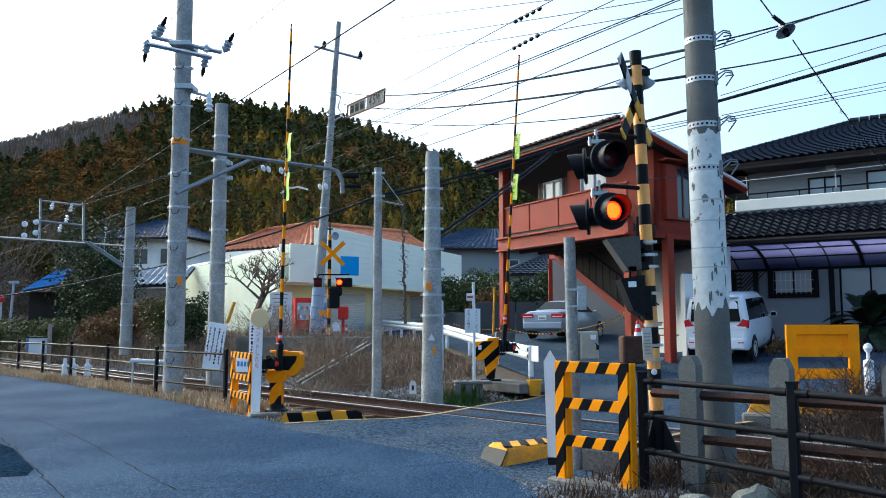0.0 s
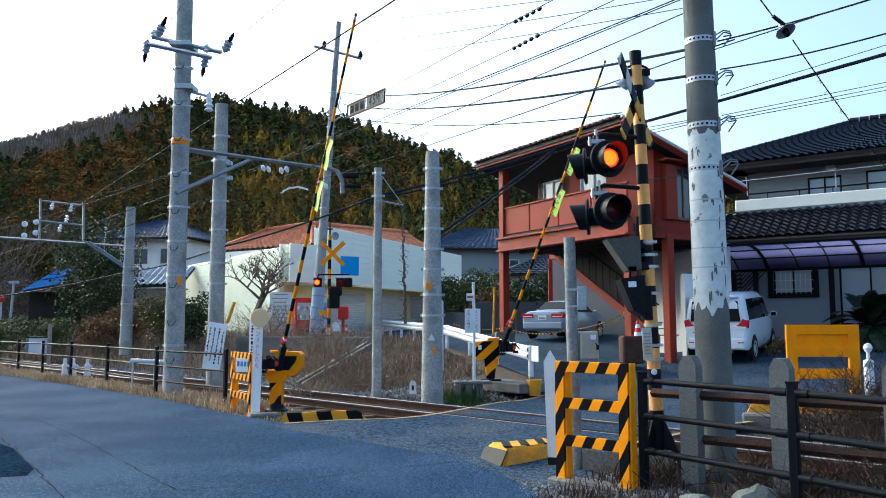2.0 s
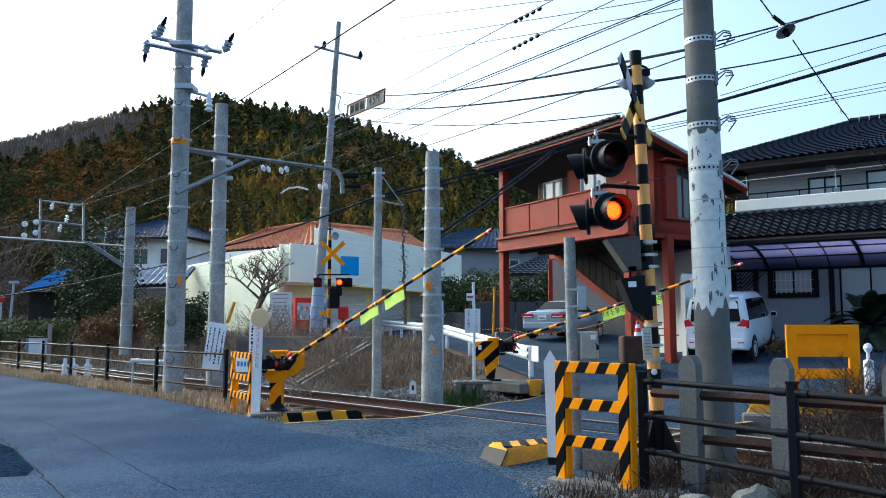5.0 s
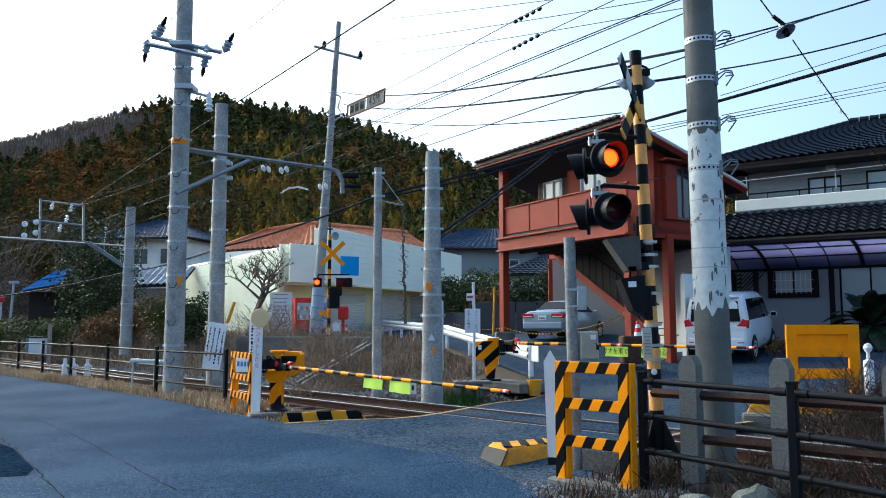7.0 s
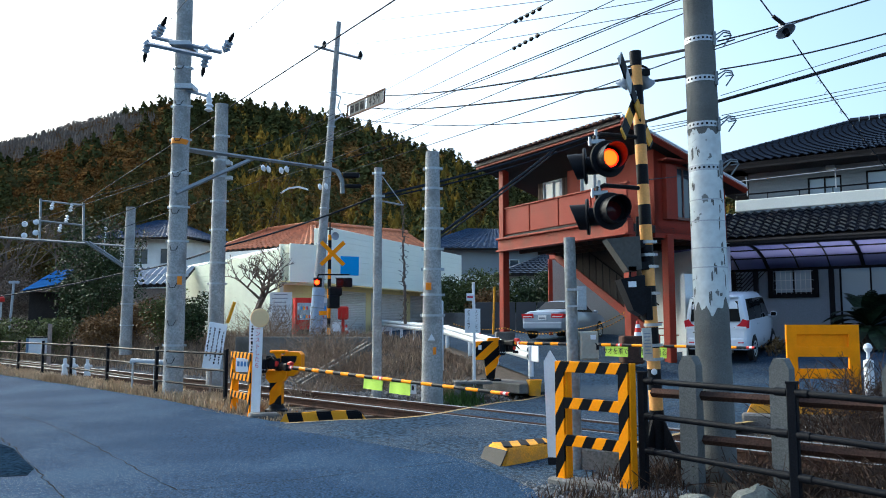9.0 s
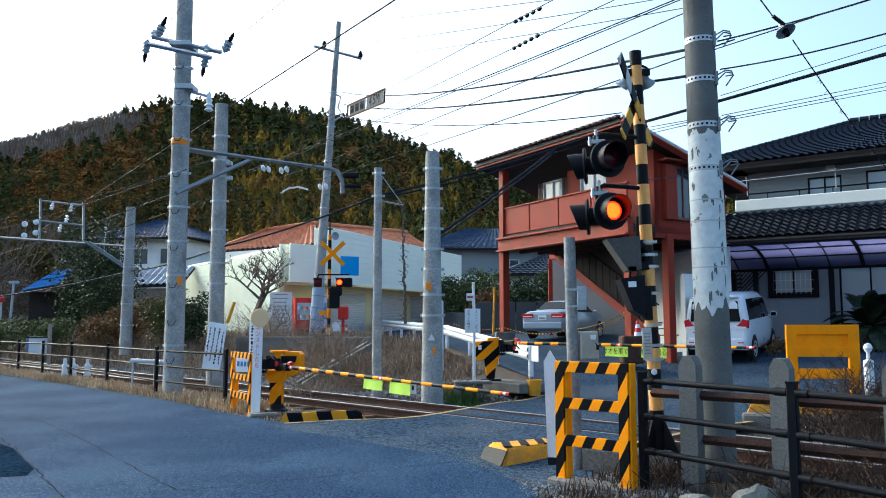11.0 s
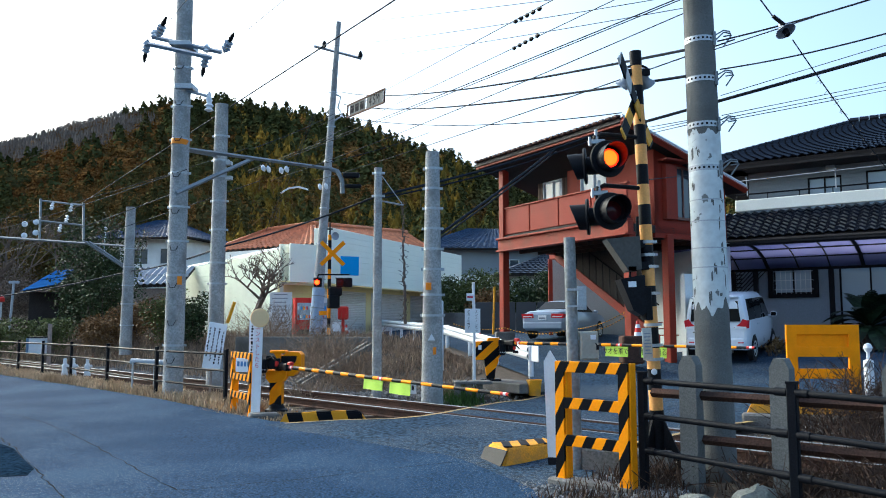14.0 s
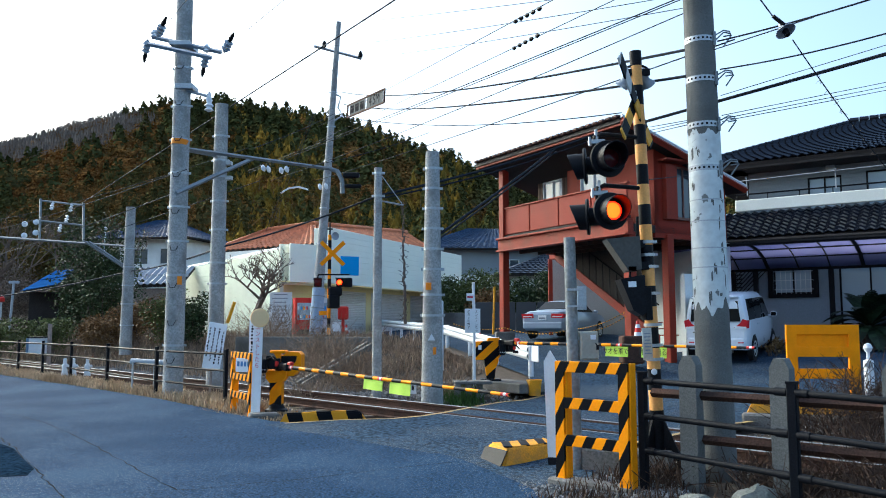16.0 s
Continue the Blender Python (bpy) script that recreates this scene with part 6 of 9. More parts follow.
def tufts(name, region, count, height, width, material, label, seed, z_of=None):
    """Blades of grass as one object; region gives a random (x, y)."""
    rnd = random.Random(seed)
    v, f = [], []
    for k in range(count):
        x, y = region(rnd)
        z = (z_of or gz)(x, y) - 0.02
        cl = noise.noise((x * 0.9, y * 0.9, seed))
        if cl < -0.25 and rnd.random() < 0.7:
            continue
        h = height * rnd.uniform(0.35, 1.1) * (0.8 + 0.6 * cl)
        a = rnd.uniform(0, 6.3)
        dx, dy = math.cos(a), math.sin(a)
        b = rnd.uniform(0.1, 0.7) * h
        w = width * rnd.uniform(0.6, 1.3)
        c = rnd.uniform(0, 6.3)
        wx, wy = w * math.cos(c), w * math.sin(c)
        k0 = len(v)
        v += [(x - wx, y - wy, z), (x + wx, y + wy, z), (x + dx * b * 0.4 + wx * 0.7, y + dy * b * 0.4 + wy * 0.7, z + h * 0.6), (x + dx * b * 0.4 - wx * 0.7, y + dy * b * 0.4 - wy * 0.7, z + h * 0.6), (x + dx * b, y + dy * b, z + h * 0.95)]
        f += [(k0, k0 + 1, k0 + 2, k0 + 3), (k0 + 3, k0 + 2, k0 + 4)]
    return solo(name, Mesh().add(v, f), material, label, "grass", kind="stuff", smooth=False)


# ---- wooded hill ----
RIDGE = [(-0.846, 0.1744), (-0.56, 0.2087), (-0.517, 0.2194), (-0.467, 0.2337), (-0.417, 0.2444), (-0.381, 0.253), (-0.346, 0.2601), (-0.31, 0.2644), (-0.253, 0.2559), (-0.203, 0.2516), (-0.16, 0.2416), (-0.124, 0.2337), (-0.096, 0.2251), (-0.06, 0.208), (-0.031, 0.2009), (0.004, 0.1873), (0.033, 0.173), (0.069, 0.1551), (0.126, 0.1244), (0.226, 0.103), (0.333, 0.1244), (0.383, 0.1423), (0.511, 0.1173), (0.726, 0.0887)]


def hill_z(x, y):
    """A long hill whose crest lies about 330 m off; RIDGE gives its rise by bearing."""
    top = 318 * interp(x / max(y, 60), RIDGE)
    k = smooth(60, 330, y) if y < 330 else 1 - 0.5 * smooth(330, 600, y)
    return 1.5 + top * (0.4 * max(0, min(1, (y - 60) / 270)) + 0.6 * k if y < 330 else k) + 2.5 * noise.noise((x * 0.025, y * 0.025, 1)) * k


def make_hill():
    xs, ys = span(-340, 340, 90), span(62, 600, 60)
    v = [(x, y, hill_z(x, y) - 0.6) for y in ys for x in xs]
    s = len(xs)
    f = [(j * s + k, j * s + k + 1, (j + 1) * s + k + 1, (j + 1) * s + k) for j in range(len(ys) - 1) for k in range(s - 1)]
    solo("hillside", Mesh().add(v, f), M_HILL, "dark forest floor of the wooded hill", "hill", kind="structure")
    rng = np.random.RandomState(11)
    stock = {"conifer": [], "broadleaf": [], "bamboo": [], "bare": []}
    stems = []
    labels = {"conifer": "dark green cedar forest on the hill", "broadleaf": "rusty brown winter woodland on the hill", "bamboo": "golden-green bamboo grove on the lower hill", "bare": "bare grey winter trees on the ridge"}
    mats = {"conifer": M_CONIFER, "broadleaf": M_RUSTWOOD, "bamboo": M_BAMBOO, "bare": M_BAREWOOD}
    for k in range(9500):
        y = 66 + 272 * rng.rand() ** 0.72
        x = rng.uniform(-0.64, 0.45) * y
        z = hill_z(x, y)
        c = noise.noise((x * 0.016, y * 0.016, 5)) + 0.4 * noise.noise((x * 0.05, y * 0.05, 9))
        rel = z / max(10, 330 * interp(x / y, RIDGE))
        east = x / y + 0.06 * noise.noise((x * 0.03, y * 0.03, 31))
        if rel > 0.55 and east < -0.40:
            kind = "bare" if rng.rand() < 0.8 else "broadleaf"
        elif (rel > 0.87 and east > -0.3) or c > 0.3:
            kind = "conifer" if rng.rand() < 0.55 else "broadleaf"
        elif rel < 0.8 + 0.3 * c and east > -0.3 and noise.noise((x * 0.03, y * 0.03, 20)) > -0.32:
            kind = rng.choice(("bamboo", "bamboo", "bamboo", "broadleaf", "conifer"))
        else:
            kind = "broadleaf" if rng.rand() < 0.85 else "conifer"
        h = {"conifer": rng.uniform(7, 12), "broadleaf": rng.uniform(5, 8), "bamboo": rng.uniform(5, 9), "bare": rng.uniform(5, 9)}[kind] * (0.5 + 0.5 * min(1, y / 220))
        if kind == "conifer" and rel > 0.9:
            h *= rng.choice((0.6, 0.7, 0.8, 0.95))
        r = {"conifer": 0.24, "broadleaf": 0.42, "bamboo": 0.22, "bare": 0.38}[kind] * h
        n = (240 if y < 150 else 150) if kind != "bare" else 60
        u = rng.rand(n)
        if kind == "conifer":
            hh, rr = h * (0.1 + 0.9 * u), r * (1.03 - u ** 2.2) * rng.uniform(0.45, 1.15, n)
        elif kind == "bamboo":
            hh, rr = h * (0.15 + 0.85 * u), r * (1 - u ** 3) * rng.uniform(0.2, 1.0, n)
        else:
            hh, rr = h * (0.6 - 0.4 * (1 - 2 * u)), r * 2 * np.sqrt(u * (1 - u)) * rng.uniform(0.6, 1.1, n)
        a, b = rng.uniform(0, 6.2832, n), rng.uniform(0, 6.2832, n)
        px, py, pz = x + rr * np.cos(a), y + rr * np.sin(a), z + hh
        sz = {"bare": 0.05, "bamboo": 0.065, "broadleaf": 0.062}.get(kind, 0.08) * h * (0.62 if y < 150 else 1.0) * rng.uniform(0.5, 1.2, n) * ((1.1 - 0.45 * u) if kind == "conifer" else 1.0)
        # leaves lie roughly on the crown's surface
        lift = {"conifer": 0.15 + 0.9 * u ** 2, "bamboo": 0.35}.get(kind, 0.0) + (0.0 if kind in ("conifer", "bamboo") else 1.0) * (2 * u - 0.6)
        nx, ny, nz = np.cos(a) + rng.normal(0, 0.3, n), np.sin(a) + rng.normal(0, 0.3, n), lift + rng.normal(0, 0.25, n)
        nn_ = np.sqrt(nx * nx + ny * ny + nz * nz)
        nx, ny, nz = nx / nn_, ny / nn_, nz / nn_
        t1 = np.stack([-np.sin(a), np.cos(a), np.zeros(n)], 1)
        t2 = np.cross(np.stack([nx, ny, nz], 1), t1)
        if kind == "bare":
            t1, t2 = t1 * 0.3, t2 * 0 + np.array((0.0, 0.0, 3.2))
        elif kind == "bamboo":
            t1, t2 = t1 * 0.7, t2 * 1.7
        else:
            t1, t2 = np.cos(b)[:, None] * t1 + np.sin(b)[:, None] * t2, np.cos(b)[:, None] * t2 - np.sin(b)[:, None] * t1
        o, e = np.stack([px, py, pz], 1), sz[:, None]
        tri = np.stack([o - t1 * e, o + t1 * e, o + t2 * e * 1.3], 1)
        if kind != "conifer" and y < 230 and rng.rand() < 0.75:
            for q in range(2):
                sx, sy, w_ = x + rng.uniform(-1, 1) * r, y - rng.uniform(0.2, 1) * r, 0.035 + 0.0004 * y
                stems.append(np.array([(sx - w_, sy, z - 0.5), (sx + w_, sy, z - 0.5), (sx + rng.uniform(-0.4, 0.4), sy, z + h * rng.uniform(0.55, 0.95))]))
        stock[kind].append(tri.reshape(-1, 3))
    stock["stems"] = stems
    labels["stems"], mats["stems"] = "pale thin trunks between the trees of the hill", M_STALK
    for kind, tris in stock.items():
        v = np.concatenate(tris).astype(np.float32)
        nv = len(v)
        me = bpy.data.meshes.new(kind)
        me.vertices.add(nv)
        me.vertices.foreach_set("co", v.ravel())
        me.loops.add(nv)
        me.loops.foreach_set("vertex_index", np.arange(nv, dtype=np.int32))
        me.polygons.add(nv // 3)
        me.polygons.foreach_set("loop_start", np.arange(0, nv, 3, dtype=np.int32))
        me.update(calc_edges=True)
        me.materials.append(mats[kind])
        tagged(new("forest_" + kind, me), labels[kind], "forest", kind="stuff")


M_TWIGS = mat("grey_twigs", (0.15, 0.12, 0.1), 0.9, var=0.4, s1=0.6, s2=6, bump=0, stain=(0.09, 0.07, 0.055), amount=0.7, rand=0.5, spec=0.0)
M_HILL = mat("forest_floor", (0.05, 0.042, 0.025), 1.0, var=0.4, s1=0.03, s2=0.5, bump=0)
M_CONIFER = mat("cedar_foliage", (0.056, 0.06, 0.022), 0.9, var=0.55, s1=0.03, s2=0.22, bump=0, stain=(0.075, 0.058, 0.024), amount=0.7, rand=0.22, spec=0.0)
M_BAREWOOD = mat("bare_twigs", (0.17, 0.145, 0.125), 0.9, var=0.35, s1=0.03, s2=0.25, bump=0, rand=0.3, spec=0.0)
M_RUSTWOOD = mat("winter_woodland", (0.15, 0.076, 0.024), 0.9, var=0.6, s1=0.035, s2=0.2, bump=0, stain=(0.05, 0.055, 0.02), amount=0.9, rand=0.25, spec=0.0)
M_BAMBOO = mat("bamboo_foliage", (0.26, 0.165, 0.03), 0.9, var=0.5, s1=0.05, s2=0.25, bump=0, stain=(0.1, 0.1, 0.026), amount=0.75, rand=0.25, spec=0.0)
M_STALK = mat("pale_trunks", (0.24, 0.2, 0.13), 0.9, var=0.3, s1=0.05, s2=0.5, bump=0, rand=0.4)


# ---- smaller things ----
def pipe_fence(pts, heights, label, post_r=0.045, rail_r=0.028, joints=True):
    """Posts at pts with round rails through them."""
    t = thing("pipe_fence", pose(*pts[0]), label, "fence", "fences")
    o = Vector(pts[0])
    top = max(heights) + 0.08
    for p in pts:
        q = Vector(p) - o
        part("post", Mesh().box(q + Vector((0, 0, top / 2 - 0.1)), (post_r * 1.7, post_r * 1.7, top + 0.2), m=Matrix.Rotation(-0.7, 3, "Z"), ch=0.008).box(q + Vector((0, 0, top)), (post_r * 1.9, post_r * 1.9, 0.02), m=Matrix.Rotation(-0.7, 3, "Z")), M_FENCE, t)
    for h in heights:
        for a, b in zip(pts, pts[1:]):
            a, b = Vector(a) - o + Vector((0, 0, h)), Vector(b) - o + Vector((0, 0, h))
            d = (b - a).normalized()
            m = Mesh().tube(a, b, rail_r, n=12)
            if joints:
                for e, s in ((a, 1), (b, -1)):
                    m.tube(e + d * s * 0.04, e + d * s * 0.15, rail_r + 0.008, n=12)
                    m.lathe([(0.014, 0), (0.01, 0.008), (0, 0.01)], e + d * s * 0.11 + Vector((0, -rail_r - 0.006, 0)), (0.3, -1, 0.2), 8, i=1)
            part("rail", m, [M_FENCE, M_STEEL], t)
    return t


def board_sign(x, y, z, rz, w, h, label, post=0.0, bars=6, vertical=False, ink=None, tilt=0.0, post_x=0.0, mats=None, text=(), size=0.1):
    """A flat sign on an optional post, with print as bars or readable letters."""
    t = thing("sign_board", pose(x, y, z, 0, 0, rz), label, "sign", "signs")
    if post:
        part("post", Mesh().tube((post_x, 0.03, -0.2), (post_x, 0.03, post), 0.032, n=12), M_WHITE, t, "white steel post")
    b = part("board", Mesh().box((0, 0, 0), (w, 0.016, h), ch=0.004), mats or M_PAPER, t, m=pose(0, 0, (post or h) - h / 2 - (0.1 if post else 0), 0, tilt, 0))
    rnd = random.Random(int(100 * x) + 7)
    for k in range(0 if text else bars):
        f = rnd.uniform(0.55, 0.85)
        if vertical:
            z = h * (0.42 - 0.1 * rnd.random())
            while z > -h * rnd.uniform(0.2, 0.45):
                d = rnd.uniform(0.025, 0.06)
                part("print_bar", Mesh().box((-w / 2 + w * (k + 0.5) / bars + rnd.uniform(-0.008, 0.008), -0.0095, z - d / 2), (w / bars * rnd.uniform(0.18, 0.4), 0.003, d), ch=0.001), ink or M_INK, b)
                z -= d + rnd.uniform(0.01, 0.03)
        else:
            part("print_bar", Mesh().box((-w * 0.06 * rnd.random(), -0.0095, h / 2 - h * (k + 0.6) / bars), (w * f, 0.003, h / bars * 0.22), ch=0.001), ink or M_INK, b)
    for k, (line, dx) in enumerate(text):
        for j, chx in enumerate(line):
            lettering("letter", chx, size, ink or M_INK, b, pose(dx, -0.0105, h * 0.42 - (j + 0.35) * size * 1.08, 90, 0, 0))
    return t


def kerb_block(x, y, z, rz, L, w, h, mats, label, ry=0):
    t = thing("kerb_block", pose(x, y, z, 0, ry, rz), label, "kerb", "kerb blocks")
    e = 0.16
    v = [(0, -w / 2, 0), (L, -w / 2, 0), (L, w / 2, 0), (0, w / 2, 0), (e, -w / 2 + 0.06, h), (L - e, -w / 2 + 0.06, h), (L - e, w / 2 - 0.06, h), (e, w / 2 - 0.06, h)]
    v[0], v[1], v[2], v[3] = [(p[0], p[1], -0.1) for p in v[:4]]
    bm = Mesh().add(v, [(3, 2, 1, 0), (4, 5, 6, 7), (0, 1, 5, 4), (1, 2, 6, 5), (2, 3, 7, 6), (3, 0, 4, 7)])
    me = bm.data("block", mats)
    b = bmesh.new()
    b.from_mesh(me)
    bmesh.ops.bevel(b, geom=list(b.edges), offset=0.022, segments=2, affect="EDGES")
    bmesh.ops.subdivide_edges(b, edges=[q for q in b.edges if q.calc_length() > 0.3], cuts=6)
    for q in b.verts:
        q.co += Vector(noise.noise_vector(q.co * 5.0)) * 0.008
    b.to_mesh(me)
    b.free()
    part("block", me, None, t)
    return t


def guard_rail(pts, label):
    """White W-beam on round posts."""
    t = thing("guard_rail", pose(*pts[0]), label, "guard rail")
    o = Vector(pts[0])
    prof = [(-0.16, 0.0), (-0.1, 0.05), (-0.05, 0.05), (0.0, 0.0), (0.05, 0.05), (0.1, 0.05), (0.16, 0.0)]
    for a, b in zip(pts, pts[1:]):
        a, b = Vector(a) - o, Vector(b) - o
        side = (b - a).cross(Vector((0, 0, 1))).normalized()
        if side.x > 0:
            side = -side
        m = Mesh()
        for (h0, d0), (h1, d1) in zip(prof, prof[1:]):
            f = lambda p, h, d: p + Vector((0, 0, 0.56 + h)) + side * (0.06 + d)
            m.add([f(a, h0, d0), f(b, h0, d0), f(b, h1, d1), f(a, h1, d1)] + [f(a, h0, d0 - 0.006), f(b, h0, d0 - 0.006), f(b, h1, d1 - 0.006), f(a, h1, d1 - 0.006)], [(0, 1, 2, 3), (7, 6, 5, 4)])
        part("beam", m, M_WHITE, t, smooth=False)
    m = Mesh().tube((0, 0, 0), (0, 0, 0.78), 0.06, n=14).data("post", M_WHITE, True)
    for p in pts:
        part("post", m, None, t, m=Matrix.Translation(Vector(p) - o - Vector((0, 0, 0.05))))
    a, b = Vector(pts[0]) - o, Vector(pts[1]) - o
    d = (a - b).normalized()
    part("end_plate", Mesh().box(a + d * 0.25 + Vector((0, 0, 0.56)), (0.5, 0.03, 0.36), m=Matrix.Rotation(math.atan2(d.y, d.x), 3, "Z"), ch=0.01), M_WHITE, t)
    return t


def vending(x, y, rz, mats, label, w=1.0, h=1.83):
    t = thing("vending_machine", pose(x, y, gz(x, y), 0, 0, rz), label, "vending machine", "vending machines")
    b = part("cabinet", Mesh().box((0, 0, h / 2), (w, 0.7, h), ch=0.02), mats, t)
    part("display", Mesh().box((0, -0.352, h * 0.68), (w * 0.82, 0.02, h * 0.4), ch=0.005), M_CURTAIN, t, "lit drinks window")
    for r in range(2):
        for k in range(7):
            part("can", Mesh().tube((-w * 0.36 + w * 0.12 * k, -0.37, h * (0.52 + 0.2 * r)), (-w * 0.36 + w * 0.12 * k, -0.37, h * (0.52 + 0.2 * r) + 0.14), 0.035, n=8), (M_RED, M_WHITE, M_BLUE, M_YELLOW)[(k + r) % 4], t)
    part("tray", Mesh().box((-0.05, -0.352, h * 0.2), (w * 0.6, 0.02, 0.2), ch=0.005), M_BLACKM, t)
    part("panel", Mesh().box((w * 0.3, -0.354, h * 0.36), (w * 0.2, 0.02, 0.25), ch=0.005), M_PAPER, t)
    return t


def old_post(x, y, z, h, label, w=0.17):
    m = Mesh().prism([(-w / 2, -0.2), (w / 2, -0.2), (w / 2, h - 0.09), (w * 0.25, h), (-w * 0.25, h), (-w / 2, h - 0.09)], lambda p, q: (p, -w / 2, q), lambda p, q: (p, w / 2, q))
    return solo("fence_post", m, M_CONC_SPECK, label, "post", "concrete posts", m=pose(x, y, z, 0, 0, -40), smooth=False)


def stone(x, y, z, s, seed):
    b = bmesh.new()
    bmesh.ops.create_icosphere(b, subdivisions=2, radius=1.0)
    for v in b.verts:
        v.co *= 1 + 0.35 * noise.noise(v.co * 1.2 + Vector((seed, 0, 0)))
        v.co = Vector((v.co.x * s[0], v.co.y * s[1], max(-0.6, v.co.z) * s[2]))
    me = bpy.data.meshes.new("stone")
    b.to_mesh(me)
    b.free()
    me.materials.append(M_STONE)
    solo("stone", me, None, "grey weathered boulder beside the fence", "stone", "stones", m=pose(x, y, z, 0, 0, 30 * seed))


def pebbles(name, region, count, r0, r1, material, label, seed):
    rnd = random.Random(seed)
    v, f = [], []
    base = [Vector(p).normalized() for p in ((1, 0, 0.3), (-1, 0.2, 0), (0, 1, 0.1), (0.1, -1, 0), (0, 0.1, 1), (0.2, 0, -1))]
    faces = [(0, 2, 4), (2, 1, 4), (1, 3, 4), (3, 0, 4), (2, 0, 5), (1, 2, 5), (3, 1, 5), (0, 3, 5)]
    for k in range(count):
        x, y = region(rnd)
        r = rnd.uniform(r0, r1)
        e = Euler((rnd.uniform(0, 6), rnd.uniform(0, 6), rnd.uniform(0, 6))).to_matrix()
        o = Vector((x, y, gz(x, y) + 0.005))
        k0 = len(v)
        v += [o + e @ (p * r * rnd.uniform(0.7, 1.2)) for p in base]
        f += [tuple(k0 + i for i in q) for q in faces]
    solo(name, Mesh().add(v, f), material, label, "gravel", kind="stuff", smooth=False)


def weeds(name, spots, material, label, seed, n=26, h=0.5):
    """Thin tangled dead stems round the spots, one object."""
    rnd = random.Random(seed)
    v, f = [], []
    for x, y, r, hh in spots:
        for k in range(int(n * r * 10)):
            a, d = rnd.uniform(0, 6.3), r * rnd.random() ** 0.6
            p = Vector((x + d * math.cos(a), y + d * math.sin(a), 0))
            p.z = gz(p.x, p.y) - 0.02
            dr = Vector((rnd.uniform(-1, 1), rnd.uniform(-1, 1), rnd.uniform(0.5, 2))).normalized()
            L = hh * rnd.uniform(0.4, 1.2)
            w = rnd.uniform(0.003, 0.006)
            for s in range(3):
                q = p + dr * L / 3
                side = dr.cross(Vector((rnd.uniform(-1, 1), 1, 0))).normalized() * w
                k0 = len(v)
                v += [p - side, p + side, q + side * 0.7, q - side * 0.7]
                f.append((k0, k0 + 1, k0 + 2, k0 + 3))
                p = q
                dr = (dr + Vector((rnd.uniform(-1, 1), rnd.uniform(-1, 1), rnd.uniform(-0.7, 0.4))) * 0.7).normalized()
    return solo(name, Mesh().add(v, f), material, label, "weeds", kind="stuff", smooth=False)


M_STONE = mat("boulder", (0.2, 0.21, 0.19), 0.9, var=0.3, s1=3, s2=40, bump=0.5, stain=(0.12, 0.14, 0.1), amount=0.6)


# ================= the place =================
make_ground()
make_roads()
make_track()
make_hill()
red_house()
grey_house()
shop()
hip_house("house", -22.0, 62, -14, 7.2, 6, 3.6, 4.4, 1.8, M_TILE_BLUE, M_WALLWHITE, "white house with a blue tile hip roof below the hill")
hip_house("house", 4.5, 62, 6, 13, 8, 2.5, 4.6, 2.0, M_TILE_BLUE, M_GREYWALL, "grey house with a blue tile roof behind the shop")
shed = thing("shed", pose(0, 0, 0), "dark wooden shed with a bright blue sheet roof", "shed", "houses")
tiled_slope(shed, "roof_sheets", (-22.43, 42, 3.35), (-19.98, 41, 3.66), (-21.03, 45, 4.73), (-22.58, 46, 4.73), M_BLUEROOF, 0.35, 3.0, 0.03, "bright blue ribbed roof sheets")
wall(shed, "wall", (-22.46, 43), (-20.48, 43.5), 0.9, 3.4, M_DARKWOOD, lap=0.2)

crossing_signal_near()
crossing_signal_far()
gate_near, boom_near = gate("crossing_gate", -2.70, 14.07, 0.1, -53.7, 0.8, "yellow and black crossing gate machine with a long striped boom", 6.1, 0)
gate_far, boom_far = gate("crossing_gate", 1.45, 16.92, 0.42, -57.3, 0.82, "yellow and black crossing gate machine beyond the track", 6.1, 1, True)
boom_flag(boom_near, 2.9, 3.4, 0.15)
boom_flag(boom_near, 3.6, 4.1, 0.16)
boom_flag(boom_far, 3.02, 3.56, 0.18, "サオを車で")
boom_flag(boom_far, 3.88, 4.42, 0.18, "押して出る")

barrier_frame(1.164, 8.235, 0.05, math.degrees(math.atan2(-0.55, 0.57)), 0.85, 1.2, (1.145, 0.78, 0.41), M_BAR, "yellow and black striped steel barrier frame at the road edge")
barrier_frame(-3.86, 14.6, 0.08, math.degrees(math.atan2(-1.2, 0.75)), 1.1, 1.05, (1.0, 0.62, 0.3), M_BAR2, "yellow and black striped barrier frame with a white plate")
yf = barrier_frame(5.60, 13.0, 0.5, -4, 1.14, 1.12, (1.04, 0.68, 0.33), M_YELLOW, "plain yellow steel barrier frame beyond the track", 0.16, 0.06)

part("panel", Mesh().box((0.57, 0.022, 0.87), (0.86, 0.02, 0.3), ch=0.003), M_YELLOW, yf, "plain yellow sheet panel")
taper_pole("utility_pole", -5.78, 17.12, 0.1, 11.13, 0.214, 0.166, "tall grey concrete utility pole with steel bands", bands=[1.18, 2.68, 3.42, 4.17, 4.92, 5.67, 6.42, 7.28], straps=[0.86 + 0.8 * k for k in range(9)])
taper_pole("catenary_pole", -5.43, 19, 0.15, 7.0, 0.2, 0.155, "grey concrete railway mast with steel bands", bands=[2.6, 3.1, 3.9, 4.6, 5.2, 5.6, 6.2])
taper_pole("catenary_pole", -11.95, 30, 0.8, 6.1, 0.23, 0.17, "weathered concrete railway mast at the line bend", bands=[1.6, 2.4, 3.1, 3.8, 4.5])
